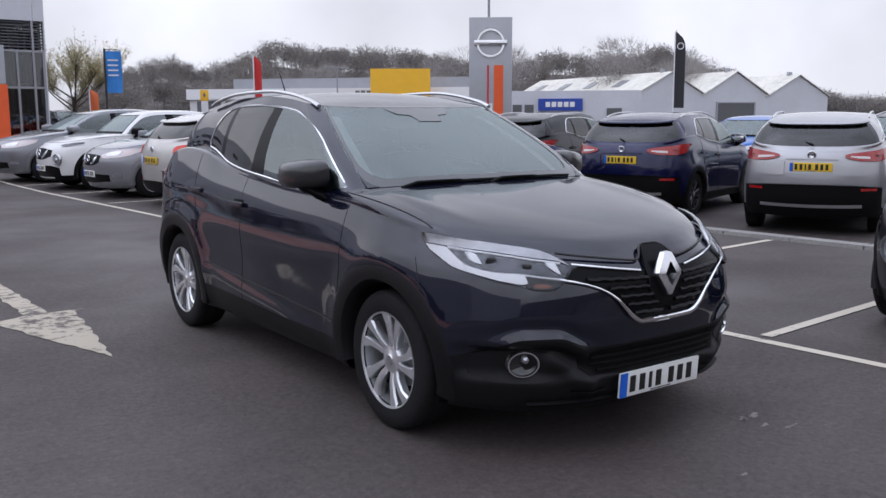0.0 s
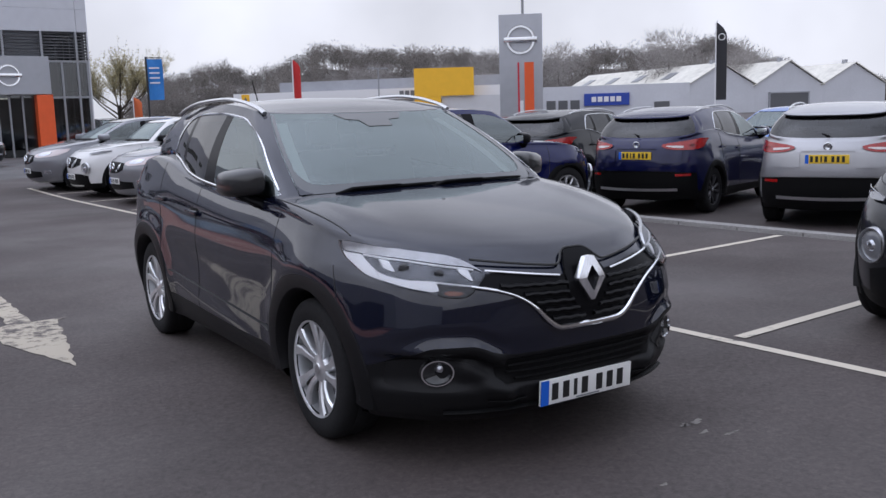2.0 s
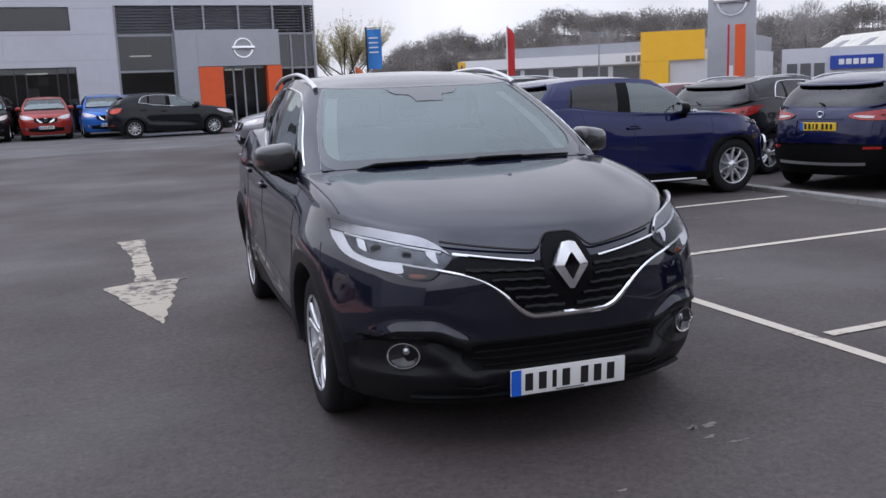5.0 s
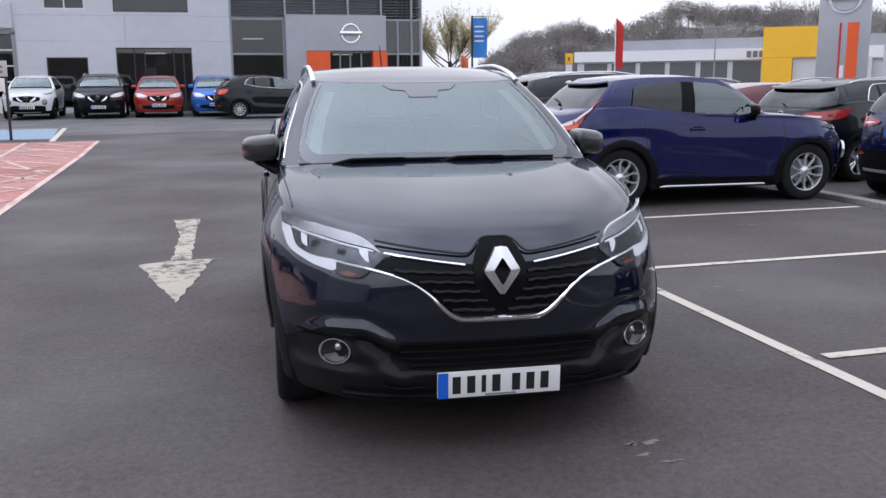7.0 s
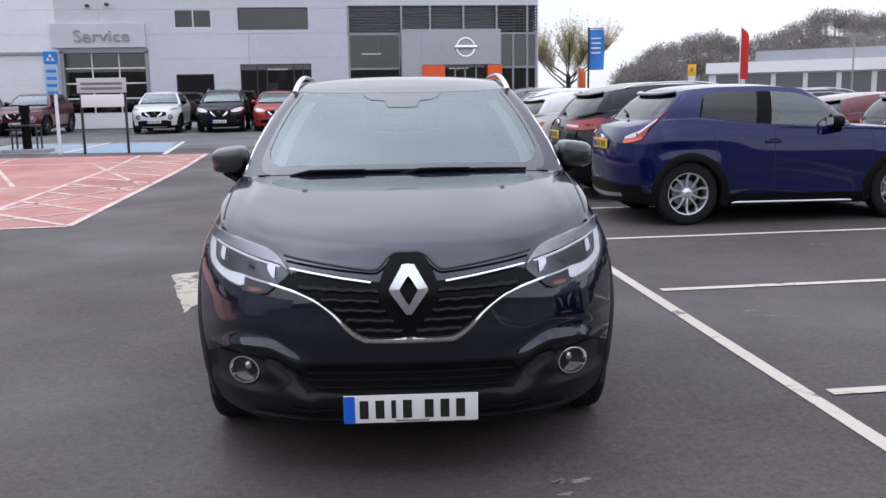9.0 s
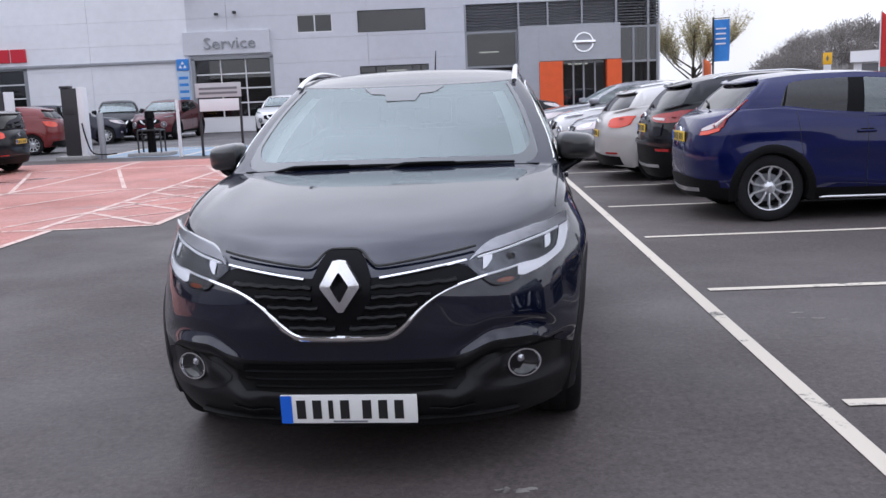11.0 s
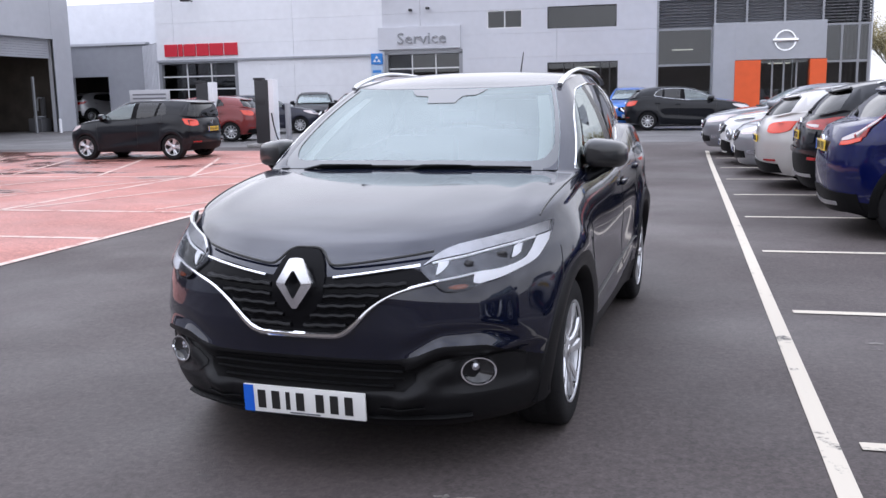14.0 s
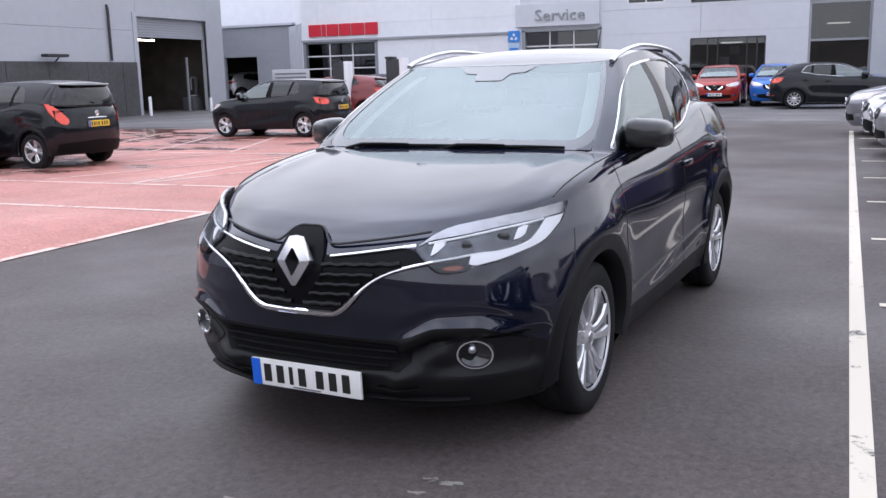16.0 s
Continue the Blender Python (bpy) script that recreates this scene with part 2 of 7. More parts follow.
REDLENS = mat("red_tail_lens", (0.34, 0.010, 0.010), 0.15, coat=0.8, grain=0.25, scale=30)
ORANGELENS = mat("orange_red_lens", (0.80, 0.055, 0.02), 0.15, coat=1.0)
CLEARLENS = mat("pale_lens", (0.70, 0.62, 0.62), 0.12, coat=1.0)
CLEAR = glass("clear_lamp_cover", (0.98, 0.98, 0.99), 1.3, gloss=(0.6, 0.61, 0.63))
LAMPBROW = mat("lamp_brow_grey", (0.42, 0.425, 0.44), 0.3, metal=0.6, grain=0.15, scale=30)
FOGLENS = mat("smoky_fog_lens", (0.018, 0.019, 0.021), 0.12, metal=0.3, coat=1.0)
LENS = mat("dark_lens", (0.012, 0.012, 0.014), 0.08, coat=0.5)
# film: pale diffuse colour standing in for sky sheen on the screen
WINDSCREEN = glass("windscreen_glass", (0.66, 0.75, 0.73), 1.85, gloss=(0.86, 0.97, 0.98), film=0.32, filmcol=(0.33, 0.38, 0.38))
PRINT = mat("printed_glass_border", (0.045, 0.05, 0.055), 0.3, coat=1.0, spec=0.4)
PRINT.node_tree.nodes["Principled BSDF"].inputs["Coat IOR"].default_value = 1.5
SIDEGLASS = glass("side_glass", (0.42, 0.47, 0.46), 2.25, gloss=(0.92, 1.0, 1.0))
TINTGLASS = glass("tinted_glass", (0.07, 0.08, 0.08), 1.65)
CABIN = mat("dark_interior", (0.018, 0.018, 0.02), 0.8, grain=0.2, scale=40, bump=0.2)
SEAT = mat("seat_fabric", (0.11, 0.11, 0.115), 0.9, grain=0.2, scale=90, bump=0.3)
LINING = mat("pale_headlining", (0.70, 0.69, 0.66), 0.9, grain=0.04, scale=60)
PLATEW = mat("white_plate", (0.78, 0.78, 0.76), 0.35, coat=0.3)
PLATEY = mat("yellow_plate", (0.80, 0.52, 0.03), 0.35, coat=0.3)
PLATEB = mat("blue_plate_band", (0.01, 0.12, 0.62), 0.35)
INK = mat("black_ink", (0.012, 0.012, 0.012), 0.5)
WORKCLAD = mat("workshop_cladding", (0.43, 0.44, 0.475), 0.5, grain=0.03, scale=3, big=0.06, bigscale=0.25)
CLADGREY = mat("light_grey_cladding", (0.58, 0.59, 0.63), 0.5, grain=0.03, scale=3, big=0.06, bigscale=0.25)
CLADWHITE = mat("white_cladding", (0.79, 0.80, 0.835), 0.5, grain=0.03, scale=3, big=0.05, bigscale=0.25)
CLADMID = mat("mid_grey_cladding", (0.33, 0.34, 0.37), 0.5, grain=0.04, scale=3, big=0.08, bigscale=0.3)
CLADDARK = mat("dark_brown_brick", (0.20, 0.175, 0.16), 0.9, grain=0.2, scale=6, big=0.2)
JOINT = mat("cladding_joint", (0.54, 0.54, 0.57), 0.7)
PORTAL = mat("silver_portal_panel", (0.40, 0.41, 0.44), 0.4, metal=0.3, grain=0.03, scale=5, big=0.05)
STEEL = mat("grey_steel", (0.30, 0.31, 0.33), 0.45, metal=0.4, grain=0.05, scale=20)
DARKFRAME = mat("dark_window_frame", (0.03, 0.03, 0.033), 0.5)
WHITEFRAME = mat("white_window_frame", (0.70, 0.70, 0.71), 0.4)
BLDGLASS = glass("showroom_glass", (0.46, 0.49, 0.51), 1.75)
# dark base colour stands in for the dimness behind the showroom glass
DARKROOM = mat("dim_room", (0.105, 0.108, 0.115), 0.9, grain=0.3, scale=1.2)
# near-black colour stands in for the shade of unlit interiors
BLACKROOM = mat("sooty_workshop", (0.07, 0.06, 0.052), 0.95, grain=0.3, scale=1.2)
LOUVRE = mat("dark_louvre", (0.11, 0.112, 0.12), 0.5)
ORANGE = mat("orange_panel", (0.82, 0.115, 0.025), 0.45, grain=0.04, scale=4)
REDSIGN = mat("red_sign", (0.60, 0.02, 0.04), 0.4)
BLUESIGN = mat("blue_sign", (0.03, 0.22, 0.62), 0.5, grain=0.06, scale=6)
ROYALBLUE = mat("royal_blue_sign", (0.02, 0.06, 0.36), 0.4)
YELLOW = mat("yellow_panel", (0.93, 0.51, 0.03), 0.5, grain=0.03, scale=2)
SIGNWHITE = mat("sign_white", (0.78, 0.78, 0.80), 0.45)
SIGNGREY = mat("sign_grey_letters", (0.16, 0.165, 0.18), 0.4)
FLAGBLACK = mat("black_flag_cloth", (0.03, 0.03, 0.035), 0.8)
FLAGRED = mat("red_flag_cloth", (0.55, 0.03, 0.03), 0.8)
ROOFPALE = mat("pale_fibre_roof", (0.68, 0.66, 0.60), 0.9, grain=0.12, scale=1.5, big=0.12, bigscale=0.2)
BARK = mat("tree_bark", (0.085, 0.070, 0.058), 0.95, grain=0.3, scale=5)
TWIGS = mat("bare_twigs", (0.30, 0.26, 0.17), 1.0, grain=0.25, scale=0.3)
TWIGSPALE = mat("pale_bare_twigs", (0.34, 0.32, 0.31), 1.0, grain=0.2, scale=0.3)
TWIGSFAR = mat("far_bare_twigs", (0.205, 0.188, 0.175), 1.0, grain=0.2, scale=0.06)
CATKIN = mat("yellow_green_buds", (0.52, 0.46, 0.26), 0.9, grain=0.3, scale=3)
HILL = mat("winter_hillside", (0.19, 0.176, 0.165), 1.0, grain=0.35, scale=0.12, big=0.2, bigscale=0.03)


# ---- mesh helpers ----
def part(name, geo, material, parent=None, label="", smooth=True, sharp=40):
    """One mesh object from a bmesh or a (vertices, faces) pair."""
    me = bpy.data.meshes.new(name)
    if isinstance(geo, bmesh.types.BMesh):
        geo.to_mesh(me)
        geo.free()
    else:
        me.from_pydata([tuple(v) for v in geo[0]], [], [tuple(f) for f in geo[1]])
        me.validate()
    me.materials.append(material)
    if smooth:
        me.polygons.foreach_set("use_smooth", [True] * len(me.polygons))
        me.set_sharp_from_angle(angle=radians(sharp))
    ob = new(name, me)
    if parent is not None:
        ob.parent = parent
    if label:
        ob["label"] = label
    return ob


def join(*geos):
    vs, fs = [], []
    for v, f in geos:
        o = len(vs)
        vs += list(v)
        fs += [tuple(i + o for i in q) for q in f]
    return vs, fs


def move(geo, m):
    return [tuple(m @ Vector(v)) for v in geo[0]], geo[1]


def box(x0, x1, y0, y1, z0, z1, bev=0.0):
    """A box with bevelled edges."""
    if not bev:
        v = [(x, y, z) for x in (x0, x1) for y in (y0, y1) for z in (z0, z1)]
        return v, [(0, 1, 3, 2), (4, 6, 7, 5), (0, 4, 5, 1), (2, 3, 7, 6), (0, 2, 6, 4), (1, 5, 7, 3)]
    bm = bmesh.new()
    bmesh.ops.create_cube(bm, size=1)
    for v in bm.verts:
        v.co = ((x0 + x1) / 2 + v.co.x * (x1 - x0), (y0 + y1) / 2 + v.co.y * (y1 - y0), (z0 + z1) / 2 + v.co.z * (z1 - z0))
    bmesh.ops.bevel(bm, geom=list(bm.edges), offset=bev, segments=2, affect='EDGES', profile=0.6)
    bm.verts.index_update()
    out = [tuple(v.co) for v in bm.verts], [tuple(v.index for v in f.verts) for f in bm.faces]
    bm.free()
    return out


def tube(pts, r, n=8, closed=False, flat=1.0):
    """A tube along points; flat squeezes it across its second axis."""
    pts = [Vector(p) for p in pts]
    vs, fs = [], []
    k = len(pts)
    prev = None
    for i, p in enumerate(pts):
        a = pts[(i - 1) % k] if (closed or i) else p
        b = pts[(i + 1) % k] if (closed or i < k - 1) else p
        d = (b - a).normalized()
        if prev is None:
            up = Vector((0, 0, 1)) if abs(d.z) < 0.9 else Vector((1, 0, 0))
        else:
            up = prev
        s = d.cross(up).normalized()
        up = s.cross(d).normalized()
        prev = up
        rr = r[i] if isinstance(r, (list, tuple)) else r
        for j in range(n):
            t = 2 * math.pi * j / n
            vs.append(tuple(p + s * (math.cos(t) * rr) + up * (math.sin(t) * rr * flat)))
    for i in range(k if closed else k - 1):
        for j in range(n):
            a, b = i * n + j, i * n + (j + 1) % n
            c, d = ((i + 1) % k) * n + (j + 1) % n, ((i + 1) % k) * n + j
            fs.append((a, b, c, d))
    if not closed:
        fs.append(tuple(range(n))[::-1])
        fs.append(tuple(range((k - 1) * n, k * n)))
    return vs, fs


def lathe(profile, n=32, axis='x', closed=False):
    """Turn (radius, offset) pairs round an axis."""
    vs, fs = [], []
    m = len(profile)
    for i in range(n):
        t = 2 * math.pi * i / n
        for r, o in profile:
            c, s = r * math.cos(t), r * math.sin(t)
            vs.append((o, c, s) if axis == 'x' else (c, s, o) if axis == 'z' else (c, o, s))
    for i in range(n):
        for j in range(m if closed else m - 1):
            a, b = i * m + j, i * m + (j + 1) % m
            c, d = ((i + 1) % n) * m + (j + 1) % m, ((i + 1) % n) * m + j
            fs.append((a, b, c, d))
    return vs, fs


def prism(outline, y0, y1):
    """An outline in x and z, pushed from y0 to y1."""
    k = len(outline)
    vs = [(x, y0, z) for x, z in outline] + [(x, y1, z) for x, z in outline]
    fs = [tuple(range(k)), tuple(range(2 * k - 1, k - 1, -1))]
    fs += [(i, i + k, (i + 1) % k + k, (i + 1) % k) for i in range(k)]
    return vs, fs


def slab(outline, z0, z1):
    """An outline in x and y, pushed from z0 to z1."""
    k = len(outline)
    vs = [(x, y, z0) for x, y in outline] + [(x, y, z1) for x, y in outline]
    fs = [tuple(range(k))[::-1], tuple(range(k, 2 * k))]
    fs += [(i, (i + 1) % k, (i + 1) % k + k, i + k) for i in range(k)]
    return vs, fs


def grid(rows):
    """A sheet through rows of points."""
    m = len(rows[0])
    vs = [tuple(p) for r in rows for p in r]
    fs = [(i * m + j, i * m + j + 1, (i + 1) * m + j + 1, (i + 1) * m + j) for i in range(len(rows) - 1) for j in range(m - 1)]
    return vs, fs


def thing(name, m, label, category, group="", kind=""):
    e = new(name)
    e.empty_display_size = 0.2
    e.matrix_world = m
    return tagged(e, label, category, group, kind)


def pchip(*tab):
    """A smooth curve through (x, y) pairs that does not overshoot."""
    xs, ys = [a for a, b in tab], [b for a, b in tab]
    k = len(xs)
    d = [(ys[i + 1] - ys[i]) / (xs[i + 1] - xs[i]) for i in range(k - 1)]
    g = [d[0]] + [0 if d[i - 1] * d[i] <= 0 else 2 * d[i - 1] * d[i] / (d[i - 1] + d[i]) for i in range(1, k - 1)] + [d[-1]]

    def f(x):
        if x <= xs[0]:
            return ys[0]
        if x >= xs[-1]:
            return ys[-1]
        i = max(j for j in range(k - 1) if xs[j] <= x)
        h = xs[i + 1] - xs[i]
        t = (x - xs[i]) / h
        return (ys[i] * (1 + 2 * t) * (1 - t) ** 2 + g[i] * h * t * (1 - t) ** 2 + ys[i + 1] * t * t * (3 - 2 * t) + g[i + 1] * h * t * t * (t - 1))
    return f


# ---- cars ----
def base_shape(**over):
    """The curves of a compact crossover, in metres; front at -y. Others are drawn from it."""
    S = dict(
        nose=pchip((0.16, -2.05), (0.25, -2.14), (0.36, -2.185), (0.5, -2.20), (0.62, -2.21), (0.72, -2.20), (0.80, -2.17), (0.87, -2.125), (0.93, -2.06)),
        tail=pchip((0.16, 2.0), (0.3, 2.13), (0.5, 2.2), (0.7, 2.213), (0.9, 2.19), (1.1, 2.13), (1.25, 2.06)),
        width=pchip((0.16, 0.82), (0.25, 0.875), (0.4, 0.905), (0.6, 0.916), (0.75, 0.916), (0.9, 0.902), (1.0, 0.888), (1.1, 0.872), (1.3, 0.84)),
        cf=-1.2, cr=1.45, nf=pchip((0.16, 2.7), (0.6, 2.75), (0.69, 2.74), (0.78, 2.58), (0.9, 2.3)), nr=2.8,
        shoulder=pchip((-2.21, 0.875), (-2.0, 0.90), (-1.8, 0.945), (-1.6, 0.975), (-1.2, 1.01), (-0.9, 1.04), (-0.4, 1.048), (0.14, 1.085), (0.64, 1.136), (1.0, 1.212), (1.3, 1.238), (1.7, 1.20), (2.15, 1.11)),
        bottom=pchip((-2.2, 0.19), (-1.6, 0.20), (0, 0.215), (1.6, 0.22), (2.2, 0.27)),
        gf=-0.97, gcf=-0.80, gcr=1.60, gr=2.06, gw=0.845, gn=3.0,
        gz=pchip((-0.97, 1.112), (-0.88, 1.095), (-0.75, 1.07), (-0.4, 1.07), (0.14, 1.107), (0.64, 1.158), (1.0, 1.235), (1.3, 1.262), (1.7, 1.225), (2.06, 1.14)),
        rf=-0.24, rcf=-0.05, rcr=1.45, rr=1.74, rw=0.63, rn=3.2,
        rz=pchip((-0.24, 1.512), (-0.05, 1.542), (0.15, 1.567), (0.4, 1.582), (0.9, 1.575), (1.4, 1.525), (1.74, 1.46)),
        crown=0.038, bulge=0.032, lid=0.25,
        vmap=pchip((0, 0), (0.365, 0.125), (0.437, 0.19), (0.655, 0.545), (0.685, 0.585), (0.80, 0.75), (1, 1)),
        htf=pchip((0.83, 0.30), (0.85, 0.44), (0.88, 0.57), (0.93, 0.68), (1.0, 0.765)),
        ht=pchip((0, 0.765), (0.05, 0.81), (0.1, 0.842), (0.2, 0.868), (0.4, 0.872), (0.6, 0.86), (0.69, 0.82), (0.74, 0.71), (0.775, 0.50), (0.795, 0.24), (0.80, 0.12)),
        us=(0.012, 0.365, 0.437, 0.655, 0.685, 0.80), phA=0.66, phW=0.83, phR=0.80, taper=0.04, gnr=3.0, pin=0.05,
        axf=-1.323, axr=1.323, wheel=0.345, arch=0.40, sculpt=0.006, fc=0.17, track=0.79,
        L=4.42, W=1.832, H=1.61, wb=2.646)
    S.update(over)
    return S


def ramp(v, a, b):
    t = min(max((v - a) / (b - a), 0.0), 1.0)
    return t * t * (3 - 2 * t)


def crease(x, z):
    """Two soft ledges of the bumper above the fog lamps."""
    x = abs(x)
    drop = 0.06 * ramp(x, 0.40, 0.56) - 0.06
    w = ramp(x, 0.36, 0.48)
    pocket = -0.045 * w * (1 - ramp(x, 0.78, 0.86)) * ramp(z, 0.33, 0.40) * (1 - ramp(z, 0.485 + drop, 0.512 + drop))
    side = 1 - ramp(x, 0.70, 0.84)
    drop -= 0.05 * ramp(x, 0.66, 0.84)
    roll = 0.015 * w * side * math.exp(-((z - 0.535 - drop) / 0.022) ** 2)
    valley = -0.011 * w * side * math.exp(-((z - 0.590 - drop) / 0.026) ** 2)
    # the fang between fog lamp and lower grille
    along = min(max((x - 0.38) / 0.17, 0), 1)
    fang = 0.034 * ramp(x, 0.33, 0.40) * (1 - ramp(x, 0.56, 0.61)) * math.exp(-((z - 0.315 - 0.115 * along) / 0.045) ** 2)
    mouth = -0.018 * (1 - ramp(x, 0.36, 0.44)) * ramp(z, 0.345, 0.365) * (1 - ramp(z, 0.46, 0.485))
    return pocket + roll + valley + fang + mouth


CUTROW = 28 / 60   # the row of the shell that follows the edge between paint and plastic


def shape_fns(S):
    def cap(c, e, w, n, ph):
        s, k = max(math.sin(ph), 0.0), max(math.cos(ph), 0.0)
        return w * s ** (2 / n), c + (e - c) * k ** (2 / n)

    def low_xy(col, z):
        reg, u = col
        w = S['width'](z)
        if reg == 'f':
            return cap(S['cf'], S['nose'](z), w, S['nf'](z), u * math.pi / 2)
        if reg == 's':
            return w, S['cf'] + (S['cr'] - S['cf']) * u
        return cap(S['cr'], S['tail'](z), w, S['nr'], (1 - u) * math.pi / 2)

    def low(col, f):
        y0 = low_xy(col, 0.6)[1]
        zb, zs = S['bottom'](y0), S['shoulder'](y0)
        z = zb + (zs - zb) * f
        if 'cut' in S and col[0] == 'f':
            zc, k = S['cut'](low_xy(col, 0.5)[0]), 1 - ramp(col[1], 0.86, 1.0)
            bent = zb + (zc - zb) * f / CUTROW if f < CUTROW else zc + (zs - zc) * (f - CUTROW) / (1 - CUTROW)
            z += (bent - z) * k
        x, y = low_xy(col, z)
        e = max(0.0, (f - 0.84) / 0.16) ** 2
        x *= 1 - 0.03 * e
        y *= 1 - 0.012 * e
        if S.get('crease') and col[0] == 'f':
            y -= crease(x, z)
            x += 0.5 * crease(x, z) * min(1, max(0, (x - 0.7) / 0.15))
        win = max(0.0, 1 - (y / 0.98) ** 4)
        ridge = 0.47 + (0.10 if S.get('hips') else 0.06) * y
        if S.get('hips') and x > 0.5:
            x += S['hips'] * (math.exp(-((y - 1.35) / 0.50) ** 2 - ((z - 0.99) / 0.10) ** 2) + 0.8 * math.exp(-((y + 1.25) / 0.42) ** 2 - ((z - 0.83) / 0.09) ** 2))
        x -= S['sculpt'] * win * math.exp(-((z - ridge - 0.11) / 0.13) ** 2) * (1 if x > 0.5 else 0)
        x += 0.012 * win * math.exp(-((z - ridge + 0.09) / 0.05) ** 2) * (1 if x > 0.5 else 0)
        for a in (S['axf'], S['axr']):
            d = math.hypot(y - a, z - 0.36)
            if x > 0.5:
                x += 0.018 * math.exp(-((d - 0.44) / 0.09) ** 2) * min(1, (x - 0.5) / 0.3)
        return x, y, z

    def gbase(col):
        reg, u = col
        if reg == 'f':
            u -= S.get('pin', 0) * math.exp(-((u - S['phA']) / 0.13) ** 2)
            x, y = cap(S['gcf'], S['gf'], S['gw'], S['gn'], u * math.pi / 2)
        elif reg == 's':
            y = S['gcf'] + (S['gcr'] - S['gcf']) * u
            x = S['gw'] - S['taper'] * ramp(y, 0.2, S['gcr'])
        else:
            x, y = cap(S['gcr'], S['gr'], S['gw'] - S['taper'], S.get('gnr', S['gn']), (1 - u) * math.pi / 2)
        return x, y, S['gz'](y)

    def redge(col):
        reg, u = col
        if reg == 'f':
            x, y = cap(S['rcf'], S['rf'], S['rw'], S['rn'], u * math.pi / 2)
        elif reg == 's':
            v = S['vmap'](u)
            y = S['rcf'] + (S['rcr'] - S['rcf']) * v
            x = S['rw'] - 0.35 * S['taper'] * ramp(y, 0.3, S['rcr'])
        else:
            x, y = cap(S['rcr'], S['rr'], S['rw'] - 0.35 * S['taper'], S['rn'], (1 - u) * math.pi / 2)
        return x, y, S['rz'](y)

    def lid(col, t):
        a, b = low(col, 1.0), gbase(col)
        d = math.hypot(b[0] - a[0], b[1] - a[1])
        bump = S['lid'] * d * (t ** 0.6 - t)
        x, y = a[0] + (b[0] - a[0]) * t, a[1] + (b[1] - a[1]) * t
        # two soft ridges that run from the screen corners to the badge
        if col[0] == 'f':
            bump += 0.010 * math.exp(-((col[1] - 0.52) / 0.10) ** 2) * math.sin(math.pi * t)
        return x, y, a[2] + (b[2] - a[2]) * t + bump

    def gh(col, h):
        a, b = gbase(col), redge(col)
        reg, u = col
        ph = u * math.pi / 2 if reg == 'f' else math.pi / 2 if reg == 's' else (1 - u) * math.pi / 2
        k = S['bulge'] * 4 * h * (1 - h)
        dx, dy = math.sin(ph), -math.cos(ph) if reg == 'f' else math.cos(ph) if reg == 'r' else 0
        return a[0] + (b[0] - a[0]) * h + dx * k, a[1] + (b[1] - a[1]) * h + dy * k, a[2] + (b[2] - a[2]) * h + 0.3 * k

    def roof(col, t):
        x, y, z = redge(col)
        c = S['crown'] * (abs(x) / S['rw']) ** 1.5 * (1 - math.exp(-max(0.0, y - S['rf']) / 0.4))
        return x * (1 - t), y, z + c * (1 - (1 - t) ** 2.2)

    def front(x, z):
        q = min(abs(x) / S['width'](z), 0.999)
        y = S['cf'] + (S['nose'](z) - S['cf']) * (1 - q ** S['nf'](z)) ** (1 / S['nf'](z))
        return y - crease(x, z) if S.get('crease') else y

    def rear(x, z):
        q = min(abs(x) / S['width'](z), 0.999)
        return S['cr'] + (S['tail'](z) - S['cr']) * (1 - q ** S['nr']) ** (1 / S['nr'])
    return low, lid, gh, roof, front, rear


def mirror_x(geo):
    return [(-x, y, z) for x, y, z in geo[0]], [tuple(reversed(f)) for f in geo[1]]


def face_patch(fn, rows, off, nx=24, nz=6, sign=-1, skirt=0.012):
    """A panel laid on the front or tail: rows of (x, z low, z high), raised by off, with a skirt behind its rim."""
    lo, hi = pchip(*[(a, b) for a, b, c in rows]), pchip(*[(a, c) for a, b, c in rows])
    x0, x1 = rows[0][0], rows[-1][0]
    out = []
    for i in range(nx + 1):
        x = x0 + (x1 - x0) * i / nx
        col = []
        for j in range(nz + 1):
            z = lo(x) + (hi(x) - lo(x)) * j / nz
            e = 0.004
            gx = (fn(x + e, z) - fn(x - e, z)) / (2 * e)
            gz = (fn(x, z + e) - fn(x, z - e)) / (2 * e)
            nrm = Vector((-gx, 1, -gz)).normalized() * sign
            if abs(x) < 1e-6:
                nrm.x = 0
            col.append(Vector((x, fn(x, z), z)) + nrm * off)
        out.append(col)
    vs, fs = grid(out)
    a_, b_, c_ = (Vector(vs[i]) for i in fs[0][:3])
    if (b_ - a_).cross(c_ - a_).y * sign < 0:
        fs = [tuple(reversed(f)) for f in fs]
    ring = [i * (nz + 1) for i in range(nx + 1)] + [nx * (nz + 1) + j for j in range(1, nz + 1)]
    ring += [i * (nz + 1) + nz for i in range(nx - 1, -1, -1)] + [j for j in range(nz - 1, 0, -1)]
    o = len(vs)
    for k in ring:
        x, y, z = vs[k]
        vs.append((x, y - sign * skirt, z))
    k = len(ring)
    fs += [(ring[i], ring[(i + 1) % k], o + (i + 1) % k, o + i) for i in range(k)]
    return vs, fs


